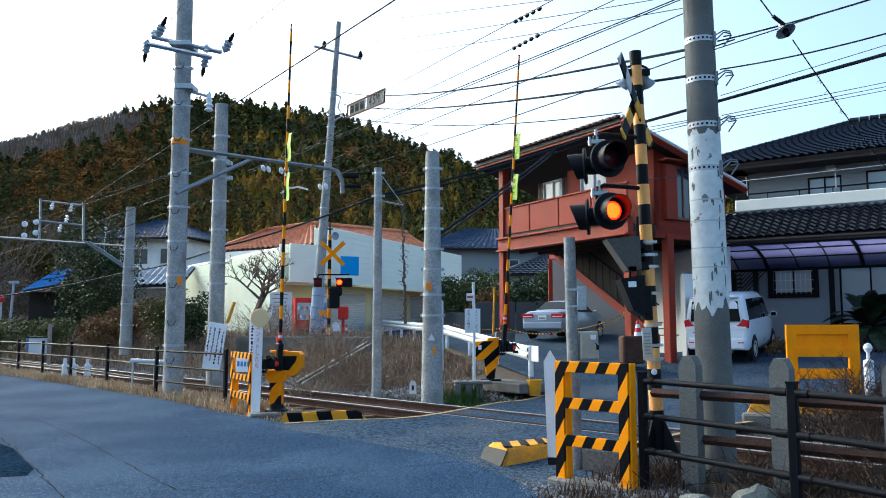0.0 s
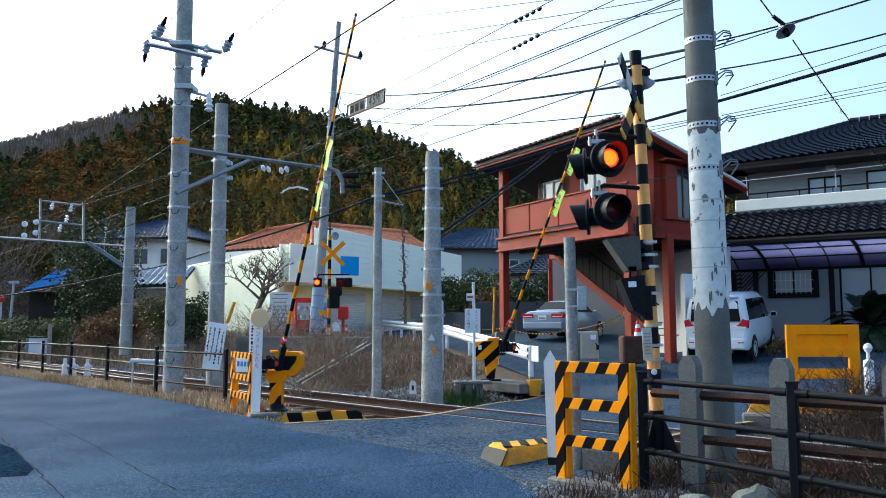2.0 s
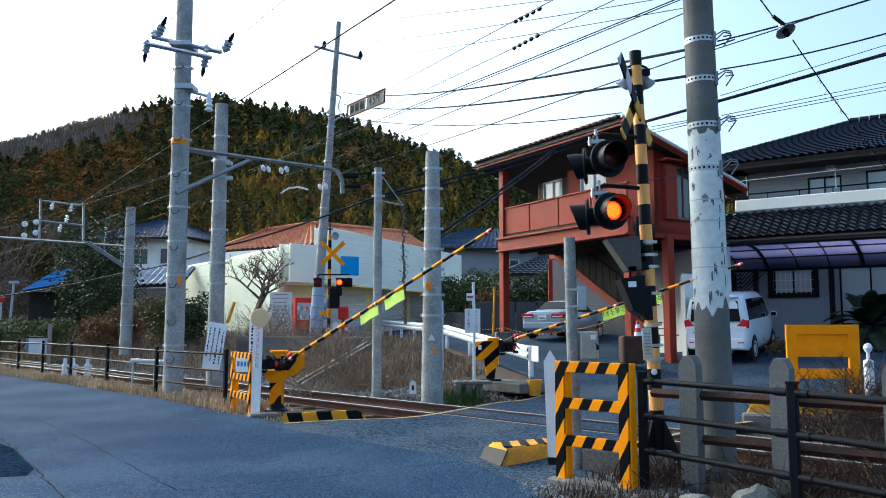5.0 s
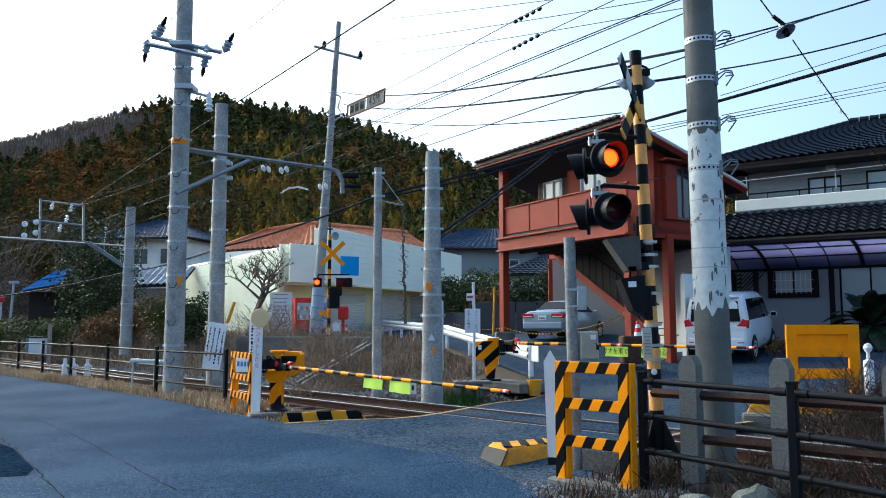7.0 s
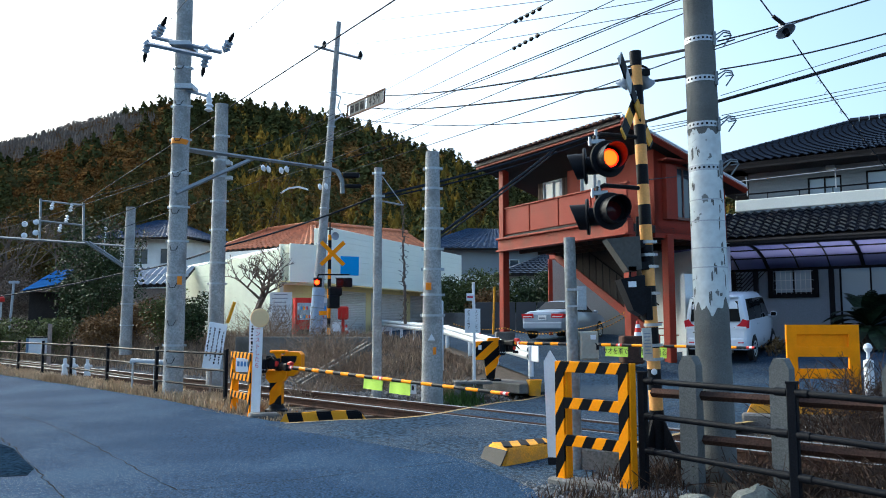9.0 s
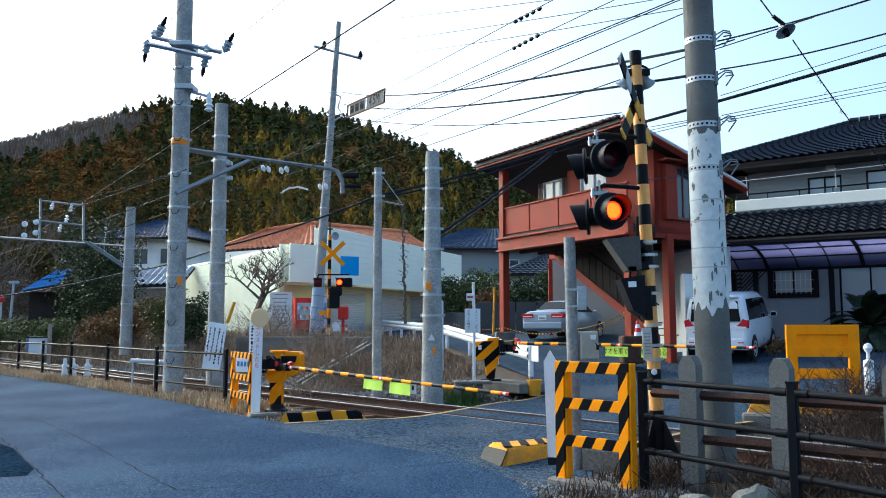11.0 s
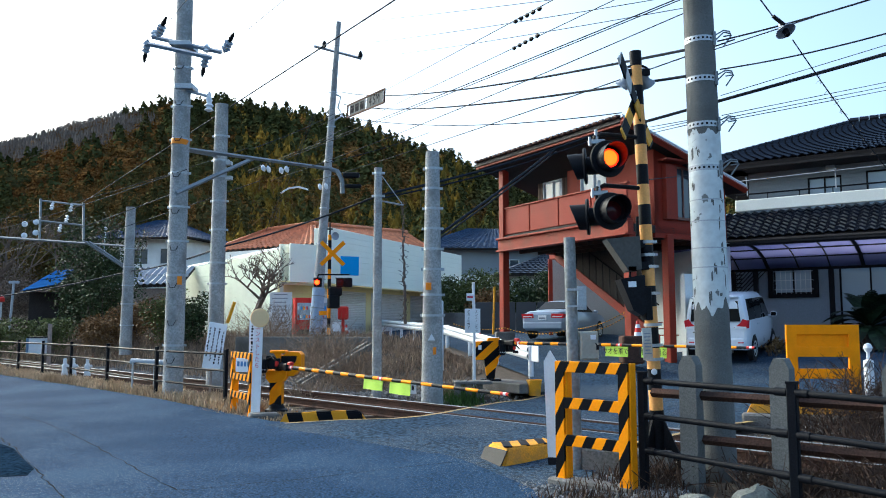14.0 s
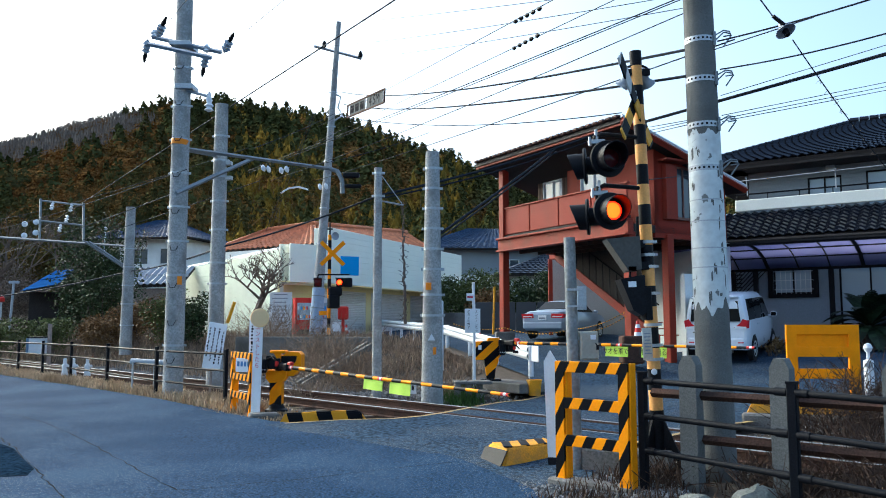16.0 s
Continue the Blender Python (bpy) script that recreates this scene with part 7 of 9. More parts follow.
slim = taper_pole("utility_pole", -5.34, 33, 0.9, 14.6, 0.24, 0.1, "tall slim concrete pole leaning over the shop", lean=(0.85, 0), bands=[3.5, 5, 6.5, 8.5, 10, 11.5])
sl = part("guard_sleeve", Mesh().tube((0.03, 0, 0.1), (0.16, 0, 2.25), 0.27, 0.26, 24), M_SLEEVE, slim, "pale blue plastic guard sleeve")
for k in range(4):
    part("sleeve_band", Mesh().tube((0.05 + 0.03 * k, 0, 0.4 + 0.5 * k), (0.052 + 0.03 * k, 0, 0.43 + 0.5 * k), 0.276, n=24), M_STEELDULL, sl)
taper_pole("utility_pole", -1.41, 17, 0.1, 5.02, 0.105, 0.085, "thin grey concrete pole on the grassy bank", bands=[4.4, 4.9])
taper_pole("catenary_pole", -0.21, 15.5, 0.15, 5.04, 0.22, 0.135, "stout concrete pole with step bands on the bank", bands=[1.8, 2.2, 2.7, 3.1, 3.5, 3.9, 4.3, 4.7])
taper_pole("utility_pole", 1.445, 8.72, 0.05, 2.58, 0.069, 0.063, "short weathered grey post behind the barrier", mats=M_OLDPOST, lean=(-0.045, 0))
taper_pole("utility_pole", 2.80, 8.2, 0.05, 8.5, 0.187, 0.131, "large concrete utility pole with flaking white paint band", mats=M_CONC_SPECK, lean=(-0.11, 0))

minivan(pose(8.1, 22.19, gz(8.1, 22.19) + 0.02, 0, -3.6, 57))
sedan(pose(4.72, 30.4, gz(4.72, 30.4) + 0.02, 0, 0, 58))


# ---- overhead wires ----
wire("overhead_cable", [(-0.57, 13.00, 7.29), (-33.19, 55.00, 4.83)], 0.016, M_WIRE, "black sheathed overhead cable", 0)
wire("telephone_cable", [(-19.74, 34.00, 2.75), (-11.85, 30.00, 3.65)], 0.03, M_WIRE_THIN, "thick bundled telephone cable", 0.1)
wire("telephone_cable", [(-11.85, 30.00, 3.65), (-5.33, 19.00, 3.49)], 0.024, M_WIRE, "thick bundled telephone cable", 0.1)
wire("telephone_cable", [(-5.33, 19.00, 3.49), (-1.42, 17.00, 4.41)], 0.022, M_WIRE, "thick bundled telephone cable", 0.08)
wire("telephone_cable", [(-1.42, 17.00, 4.41), (4.53, 21.00, 6.90)], 0.03, M_WIRE, "thick bundled telephone cable", 0.12)
wire("telephone_cable", [(-1.42, 17.00, 4.34), (4.52, 21.00, 6.78)], 0.02, M_WIRE, "thick bundled telephone cable", 0.15)
wire("telephone_cable", [(-0.31, 15.40, 3.22), (2.92, 20.00, 6.15)], 0.03, M_WIRE, "thick bundled telephone cable", 0.03)
wire("telephone_cable", [(-0.16, 15.60, 3.26), (2.96, 20.30, 6.12)], 0.02, M_WIRE_THIN, "thick bundled telephone cable", 0.03)
wire("overhead_wire", [(-4.37, 33.00, 11.52), (2.60, 8.20, 4.54)], 0.017, M_WIRE, "black sheathed overhead cable", 0.31)
wire("overhead_wire", [(-4.24, 33.00, 10.98), (2.59, 8.20, 4.25)], 0.017, M_WIRE, "black sheathed overhead cable", 0.28)
wire("overhead_wire", [(-4.19, 33.00, 10.41), (4.84, 21.00, 7.34)], 0.016, M_WIRE, "black sheathed overhead cable", 0.35)
wire("overhead_wire", [(2.86, 8.00, 4.56), (3.93, 6.50, 4.47)], 0.009, M_WIRE, "black sheathed overhead cable", 0.02)
wire("overhead_wire", [(2.82, 8.00, 4.47), (3.39, 7.00, 4.42)], 0.006, M_WIRE, "black sheathed overhead cable", 0.0)
wire("overhead_wire", [(2.88, 8.00, 4.26), (3.91, 6.50, 4.12)], 0.008, M_WIRE, "black sheathed overhead cable", 0.03)
wire("overhead_cable", [(2.46, 9.50, 4.09), (4.20, 7.00, 4.12)], 0.019, M_WIRE, "very thick black overhead cable", 0)
wire("overhead_wire", [(2.91, 8.10, 4.01), (4.81, 8.00, 4.58)], 0.004, M_WIRE_THIN, "thin bare overhead wire", 0)
wire("service_wire", [(3.24, 9.00, 4.04), (7.17, 12.00, 5.43)], 0.005, M_WIRE_THIN, "thin bare overhead wire", 0)
wire("service_wire", [(3.73, 14.00, 5.17), (2.94, 9.20, 4.04)], 0.006, M_WIRE_THIN, "thin bare overhead wire", 0)
wire("service_wire", [(3.24, 9.00, 4.00), (7.17, 12.00, 5.36)], 0.005, M_WIRE_THIN, "thin bare overhead wire", 0)
wire("service_wire", [(3.73, 14.00, 5.11), (2.94, 9.20, 4.02)], 0.006, M_WIRE_THIN, "thin bare overhead wire", 0)
wire("service_wire", [(3.24, 9.00, 3.97), (7.17, 12.00, 5.30)], 0.005, M_WIRE_THIN, "thin bare overhead wire", 0)
wire("service_wire", [(3.73, 14.00, 5.05), (2.94, 9.20, 3.99)], 0.006, M_WIRE_THIN, "thin bare overhead wire", 0)
wire("catenary_wire", [(1.44, 9.00, 5.51), (-4.24, 26.00, 8.20)], 0.006, M_WIRE_THIN, "thin bare overhead wire", 0.0)
wire("catenary_wire", [(2.14, 9.00, 5.49), (-4.23, 26.00, 7.70)], 0.006, M_WIRE_THIN, "thin bare overhead wire", 0.0)
wire("feeder_wire", [(2.77, 8.40, 5.27), (-6.48, 26.00, 6.74)], 0.008, M_WIRE, "dark railway feeder wire", 0.03)
wire("feeder_wire", [(2.77, 8.40, 5.245), (-6.48, 26.00, 6.66)], 0.007, M_WIRE_THIN, "dark railway feeder wire", 0.03)
wire("feeder_wire", [(2.74, 8.60, 5.12), (-5.72, 26.00, 6.40)], 0.007, M_WIRE_THIN, "thin bare overhead wire", 0.1)
wire("feeder_wire", [(3.04, 8.00, 4.58), (-3.89, 24.00, 6.03)], 0.008, M_WIRE, "thin bare overhead wire", 0.05)
wire("overhead_wire", [(-4.48, 33.00, 14.54), (3.20, 10.00, 6.09)], 0.0065, M_WIRE_THIN, "thin bare overhead wire", 0.05)
wire("overhead_wire", [(-5.44, 33.00, 13.51), (3.19, 10.00, 5.93)], 0.0065, M_WIRE_THIN, "thin bare overhead wire", 0.12)
wire("overhead_wire", [(-3.54, 33.00, 13.01), (3.19, 10.00, 5.75)], 0.0065, M_WIRE_THIN, "thin bare overhead wire", 0.08)
wire("overhead_wire", [(-4.74, 17.10, 7.84), (-2.15, 11.00, 6.40)], 0.006, M_WIRE_THIN, "thin bare overhead wire", 0)
wire("overhead_wire", [(-6.20, 17.10, 8.26), (-4.32, 13.00, 7.18)], 0.006, M_WIRE_THIN, "thin bare overhead wire", 0)
wire("overhead_wire", [(-6.71, 17.10, 7.60), (-17.33, 40.00, 12.36)], 0.006, M_WIRE_THIN, "thin bare overhead wire", 0)
wire("overhead_wire", [(-5.38, 17.10, 7.26), (-10.61, 30.00, 10.24)], 0.006, M_WIRE_THIN, "thin bare overhead wire", 0)
wire("feeder_wire", [(-20.81, 36.00, 5.87), (-5.43, 16.50, 4.89)], 0.01, M_WIRE_THIN, "thin bare overhead wire", 0.1)
wire("feeder_wire", [(-23.03, 40.00, 4.61), (-4.69, 20.00, 5.29)], 0.01, M_WIRE_THIN, "thin bare overhead wire", 0.15)
wire("feeder_wire", [(-25.94, 45.00, 5.47), (-6.64, 19.00, 4.76)], 0.012, M_WIRE_THIN, "thin bare overhead wire", 0.1)
wire("feeder_wire", [(-23.15, 40.00, 6.87), (-4.75, 19.00, 5.92)], 0.008, M_WIRE_THIN, "thin bare overhead wire", 0.2)
wire("feeder_wire", [(-4.61, 19.00, 5.92), (-3.59, 30.00, 10.13)], 0.008, M_WIRE_THIN, "thin bare overhead wire", 0.1)
wire("feeder_wire", [(-3.80, 19.50, 5.49), (-0.35, 20.00, 6.55)], 0.008, M_WIRE_THIN, "thin bare overhead wire", 0.1)
wire("guy_wire", [(-4.74, 32.50, 12.30), (-6.77, 30.00, 5.16)], 0.008, M_WIRE_THIN, "thin bare overhead wire", 0)
wire("guy_wire", [(-4.63, 32.50, 12.42), (-6.60, 30.00, 5.21)], 0.008, M_WIRE_THIN, "thin bare overhead wire", 0)
wire("lamp_cable", [(2.86, 7.00, 4.66), (3.08, 7.10, 4.44)], 0.007, M_WIRE, "black cord holding the lamp", 0)
wire("lamp_cable", [(3.28, 7.20, 4.28), (5.31, 9.00, 3.17)], 0.006, M_WIRE, "black cord with dead vine", 0.05)
wire("drop_cable", [(2.30, 8.70, 3.23), (4.74, 15.00, 4.48)], 0.006, M_WIRE, "black sheathed overhead cable", 0)


# ---- fittings on wires and poles ----
t = thing("wire_insulator", pose(1.13, 9.90, 5.62), "dark strain insulator string in a catenary wire", "insulator", "wire insulators")
for k in range(5):
    q = Vector((-0.16, 0.70, 0.16)).lerp(Vector((0.11, -0.40, -0.07)), 0.1 + 0.2 * k)
    part("shed", Mesh().lathe([(0.01, -0.06), (0.03, -0.02), (0.025, 0.02), (0.01, 0.06)], q, (0.27, -1.10, -0.23), 10), M_BLACKM, t)
t = thing("wire_insulator", pose(1.18, 10.60, 5.53), "dark strain insulator string in a catenary wire", "insulator", "wire insulators")
for k in range(5):
    q = Vector((-0.17, 0.70, 0.12)).lerp(Vector((0.12, -0.40, -0.06)), 0.1 + 0.2 * k)
    part("shed", Mesh().lathe([(0.01, -0.06), (0.03, -0.02), (0.025, 0.02), (0.01, 0.06)], q, (0.29, -1.10, -0.18), 10), M_BLACKM, t)
t = thing("height_limit_sign", pose(-2.57, 25.50, 8.86, 0, 5.4, -63.3), "faded grey hanging height limit board in a rusty frame", "sign", "signs")
fr = Mesh().box((0, 0, 0.21), (3.4, 0.05, 0.05)).box((0, 0, -0.21), (3.4, 0.05, 0.05))
for k in (-1.68, 1.68):
    fr.box((k, 0, 0), (0.05, 0.05, 0.46))
part("frame", fr, M_RUST, t, "rusty steel frame")
b = part("board", Mesh().box((-0.72, 0, 0), (1.5, 0.02, 0.36), ch=0.004).box((0.86, 0, 0), (1.42, 0.02, 0.36), ch=0.004), M_SIGNGREY, t, "faded grey board")
lettering("height_text", "4.5M", 0.46, M_SIGNDARK, b, pose(0.86, -0.015, 0, 90, 0, 0), "dark figures")
for k in range(3):
    part("print_bar", Mesh().box((-1.2 + 0.47 * k, -0.013, 0), (0.34, 0.004, 0.26), ch=0.001), M_SIGNDARK, b)
t = thing("pole_crossarm", pose(-5.71, 17.10, 7.75), "galvanised crossarms with strain insulators near the pole top", "crossarm", "crossarms")
def rel(p, c=Vector((-5.71, 17.10, 7.75))):
    return Vector(p) - c
part("arm", Mesh().tube(rel((-6.40, 16.90, 7.93)), rel((-4.87, 16.90, 7.58)), 0.05, n=4), M_STEEL, t)
part("arm", Mesh().tube(rel((-6.26, 16.30, 7.55)), rel((-4.90, 16.30, 7.25)), 0.05, n=4), M_STEEL, t)
part("pole_clamp", Mesh().box(rel((-5.77, 17.10, 7.77)), (0.46, 0.6, 0.1)), M_STEEL, t)
for p, d in (((-5.74, 15.60, 7.61), (0.5, -0.6, 0.5)), ((-4.37, 15.60, 7.28), (0.5, -0.6, 0.5)), ((-6.41, 16.60, 7.56), (-0.3, 0.5, -0.8)), ((-5.14, 16.60, 7.24), (-0.3, 0.5, -0.8))):
    part("strain_insulator", Mesh().lathe([(0.02, -0.2), (0.05, -0.16), (0.09, -0.1), (0.05, -0.08), (0.09, -0.02), (0.05, 0.0), (0.09, 0.06), (0.04, 0.1)], rel(p), d, 12).lathe([(0.035, 0.1), (0.05, 0.18), (0.02, 0.32)], rel(p), d, 8, i=1), [M_SPEAKER, M_BLACKM], t, "grey insulator with dark clamp")
for p in ((-6.37, 16.90, 8.00), (-5.20, 16.90, 7.67)):
    part("pin_insulator", Mesh().lathe([(0.02, -0.1), (0.08, -0.06), (0.05, -0.02), (0.08, 0.02), (0.05, 0.06), (0.02, 0.1)], rel(p), n=12), M_GLAZED, t)
part("side_arm", Mesh().tube(rel((-5.96, 17.10, 6.85)), rel((-5.09, 16.90, 6.58)), 0.035, n=6).box(rel((-5.68, 17.10, 6.83)), (0.4, 0.42, 0.12)), M_STEEL, t)
part("strain_insulator", Mesh().lathe([(0.02, -0.16), (0.1, -0.12), (0.05, -0.06), (0.1, -0.02), (0.05, 0.04), (0.07, 0.1), (0.02, 0.3)], rel((-5.11, 16.90, 6.40)), n=12), M_GLAZED, t)
part("orange_band", Mesh().tube(rel((-5.79, 17.10, 5.55)), rel((-5.78, 17.10, 5.67)), 0.19, n=24), M_ORANGE, t)
part("orange_plate", Mesh().box(rel((-5.62, 16.86, 2.56)), (0.1, 0.01, 0.18)), M_ORANGE, t, "orange number plate")
t = thing("catenary_bracket", pose(-5.36, 19.00, 5.74), "galvanised steel catenary bracket with porcelain insulators", "bracket", "catenary brackets")
def rel2(p, c=Vector((-5.36, 19.00, 5.74))):
    return Vector(p) - c
part("beam", Mesh().tube(rel2((-5.82, 17.20, 5.51)), rel2((-2.88, 20.00, 5.60)), 0.045, n=4), M_STEELDULL, t)
part("lower_beam", Mesh().tube(rel2((-5.82, 17.20, 5.49)), rel2((-5.50, 19.00, 5.72)), 0.04, n=4), M_STEELDULL, t)
part("hook", Mesh().path([rel2((-2.91, 20.00, 5.60)), rel2((-2.71, 20.00, 5.54)), rel2((-2.59, 20.00, 5.32)), rel2((-2.57, 20.00, 4.96))], 0.06, 8), M_STEELDULL, t)
part("strut", Mesh().tube(rel2((-5.63, 16.50, 4.38)), rel2((-4.68, 19.20, 5.70)), 0.05, n=4), M_STEELDULL, t)
for p in ((-5.36, 19.00, 5.53), (-5.35, 19.00, 5.17)):
    part("cross_plate", Mesh().box(rel2(p), (0.45, 0.12, 0.1), m=Matrix.Rotation(-0.1, 3, "Z")), M_STEEL, t)
for p in ((-4.42, 19.20, 5.46), (-4.31, 19.30, 5.45), (-4.02, 19.40, 5.44), (-3.90, 19.50, 5.49), (-3.14, 20.00, 5.13), (-2.99, 20.00, 5.15)):
    part("disc_insulator", Mesh().lathe([(0.0, -0.03), (0.07, -0.03), (0.09, 0.0), (0.05, 0.03), (0.0, 0.04)], rel2(p), (1, -0.4, 0.2), 14), M_GLAZED, t)
for a, b in (((-4.42, 19.20, 5.46), (-4.51, 19.20, 5.54)), ((-4.02, 19.40, 5.44), (-3.84, 19.50, 5.54))):
    part("hanger", Mesh().tube(rel2(a), rel2(b), 0.012, n=6), M_STEEL, t)
t = thing("catenary_portal", pose(-14.53, 30.00, 4.95), "galvanised steel feeder frame with white insulators on a beam", "bracket", "catenary brackets")
def rel3(p, c=Vector((-14.53, 30.00, 4.95))):
    return Vector(p) - c
part("beam", Mesh().tube(rel3((-18.14, 31.00, 5.10)), rel3((-11.80, 30.00, 4.58)), 0.045, n=4), M_STEELDULL, t)
part("strut", Mesh().tube(rel3((-13.62, 30.00, 4.77)), rel3((-11.85, 30.00, 3.61)), 0.05, n=4).tube(rel3((-13.49, 30.00, 4.77)), rel3((-11.77, 30.00, 3.65)), 0.04, n=4), M_STEELDULL, t)
for a, b in (((-15.39, 30.00, 4.86), (-15.42, 30.00, 6.43)), ((-13.72, 30.00, 4.77), (-13.77, 30.00, 6.25))):
    part("upright", Mesh().tube(rel3(a), rel3(b), 0.05, n=4), M_STEELDULL, t)
for a, b in (((-15.46, 30.00, 6.36), (-13.74, 30.00, 6.17)), ((-15.42, 30.00, 5.58), (-13.71, 30.00, 5.40))):
    part("crossbar", Mesh().tube(rel3(a), rel3(b), 0.035, n=4), M_STEELDULL, t)
for p in ((-15.98, 30.00, 5.45), (-15.55, 30.00, 5.53), (-15.98, 30.00, 5.01), (-15.55, 30.00, 5.12)):
    part("disc_insulator", Mesh().lathe([(0.0, -0.05), (0.09, -0.04), (0.11, 0.0), (0.06, 0.04), (0.0, 0.05)], rel3(p), (0.4, -1, 0.1), 14), M_GLAZED, t)
for p in ((-14.97, 30.00, 6.14), (-14.24, 30.00, 6.08), (-14.63, 30.00, 5.29), (-14.39, 30.00, 5.64)):
    part("post_insulator", Mesh().lathe([(0.02, -0.16), (0.09, -0.1), (0.03, -0.05), (0.09, 0.0), (0.03, 0.05), (0.07, 0.1), (0.02, 0.16)], rel3(p), (0.2, 0, 1), 10), M_GLAZED, t)
t = thing("pole_crossarm", pose(-4.61, 33.00, 13.28), "thin crossarm near the top of the slim pole", "crossarm", "crossarms")
part("arm", Mesh().tube(Vector((-5.53, 33.00, 13.53)) - Vector((-4.61, 33.00, 13.28)), Vector((-3.49, 33.00, 12.98)) - Vector((-4.61, 33.00, 13.28)), 0.06, n=4), M_STEEL, t)
for p in ((-5.10, 33.00, 13.58), (-3.54, 33.00, 13.13)):
    part("pin_insulator", Mesh().lathe([(0.03, -0.12), (0.1, -0.05), (0.1, 0.05), (0.03, 0.2)], Vector(p) - Vector((-4.61, 33.00, 13.28)), n=10), M_BLACKM, t)
part("cable_clamps", Mesh().path([Vector(p) - Vector((-4.61, 33.00, 13.28)) for p in ((-4.68, 33.00, 11.47), (-4.37, 33.00, 11.30), (-4.48, 33.00, 10.85), (-4.28, 33.00, 10.48), (-4.67, 33.00, 10.24))], 0.04, 6), M_STEEL, t)
part("mast_tip", Mesh().tube(Vector((-4.50, 33.00, 14.08)) - Vector((-4.61, 33.00, 13.28)), Vector((-4.50, 33.00, 14.59)) - Vector((-4.61, 33.00, 13.28)), 0.03, n=8), M_BLACKM, t)
t = thing("pole_bracket", pose(-1.42, 17.00, 4.31), "small steel bracket with a hanging dead vine", "bracket", "brackets")
part("arm", Mesh().tube((0, 0, 0), Vector((-0.86, 17.00, 4.20)) - Vector((-1.42, 17.00, 4.31)), 0.02, n=6).tube((0.03, 0, 0.62), Vector((-0.88, 17.00, 4.22)) - Vector((-1.42, 17.00, 4.31)), 0.01, n=6), M_STEEL, t)
rv = random.Random(4)
vine = Mesh()
for s in range(26):
    z = -0.1 - 2.55 * s / 26
    vine.tube((0.55 + 0.06 * s / 26 + rv.uniform(-0.02, 0.02), 0, z), (0.55 + 0.06 * s / 26 + rv.uniform(-0.03, 0.03), 0, z - 0.12), 0.012 + 0.001 * s, n=5)
    for j in range(3):
        vine.tube((0.57, 0, z), (0.57 + rv.uniform(-0.12, 0.12), rv.uniform(-0.1, 0.1), z + rv.uniform(-0.1, 0.12)), 0.005, n=4)
part("dead_vine", vine, M_BARK, t, "dry brown climbing vine")
t = thing("street_lamp", pose(3.17, 7.10, 4.33), "round enamel lamp shade hanging from a cord", "street lamp")
part("shade", Mesh().lathe([(0.03, 0.09), (0.035, 0.04), (0.09, 0.0), (0.092, -0.008), (0.085, -0.01), (0.03, 0.01), (0, 0.015)], axis=(-0.25, 0.5, 1), n=28), M_SPEAKER, t, "grey enamel shade")
part("bulb_holder", Mesh().lathe([(0.0, -0.07), (0.025, -0.06), (0.03, 0.0), (0.0, 0.0)], axis=(-0.25, 0.5, 1), n=14).tube((0, 0, 0.05), Vector((3.04, 7.05, 4.45)) - Vector((3.17, 7.10, 4.33)), 0.018, n=8), M_BLACKM, t)


rv = random.Random(14)
vine = Mesh()
for k in range(34):
    f_ = 0.12 + 0.75 * rv.random()
    q = Vector((3.28, 7.20, 4.28)).lerp(Vector((5.31, 9.00, 3.17)), f_) - Vector((0, 0, 0.2 * f_ * (1 - f_)))
    vine.tube(q, q + Vector((rv.uniform(-0.05, 0.05), rv.uniform(-0.04, 0.04), rv.uniform(-0.07, 0.05))), 0.003, 0.0015, 4)
solo("dead_vine", vine, M_BARK, "dry twigs clinging to the lamp cord", "vine", kind="stuff")

# ---- fittings of the near painted pole ----
t = thing("pole_fittings", pose(2.80, 8.2, 0), "perforated steel pole bands with step loops", "pole fittings")


def pole_at(z):
    """Centre offset and radius of the leaning pole at a height."""
    return -0.013 * (z - 0.05), 0.1873 - 0.00663 * z


for z in (4.62, 4.19, 3.7, 3.24):
    ox, r = pole_at(z)
    r += 0.004
    part("band", Mesh().tube((ox, 0, z - 0.03), (ox, 0, z + 0.03), r, n=36), M_STEEL, t, "perforated galvanised band")
    holes = Mesh()
    for k in range(9):
        a = radians(200 + 16 * k)
        holes.lathe([(0.0, 0.002), (0.011, 0.002), (0.013, 0.0)], (ox + (r + 0.001) * math.cos(a), (r + 0.001) * math.sin(a), z), (math.cos(a), math.sin(a), 0), 8)
    part("band_holes", holes, M_BLACKM, t, kind="stuff")
    loop = Mesh()
    for dz in (-0.055, 0.05):
        loop.path([(ox + r * 0.72, -r * 0.74, z + dz * 0.6), (ox + r + 0.05, -r * 0.8, z + 0.075 + dz * 0.2), (ox + r + 0.12, -r * 0.7, z + 0.07 + dz * 0.2), (ox + r + 0.145, -r * 0.62, z + 0.045), (ox + r + 0.06, -r * 0.62, z - 0.02 + dz)], 0.008, 8)
    loop.box((ox + r * 0.72, -r * 0.76, z), (0.03, 0.03, 0.15), ch=0.004)
    part("step_loop", loop, M_STEELDULL, t, "bent steel step loop")
for z in (2.9, 2.68, 2.4, 2.2):
    ox, r = pole_at(z)
    part("wire_band", Mesh().tube((ox, 0, z), (ox, 0, z + 0.012), r + 0.007, n=30), M_STEEL, t)
p = Mesh()
rp = random.Random(8)
n = 72
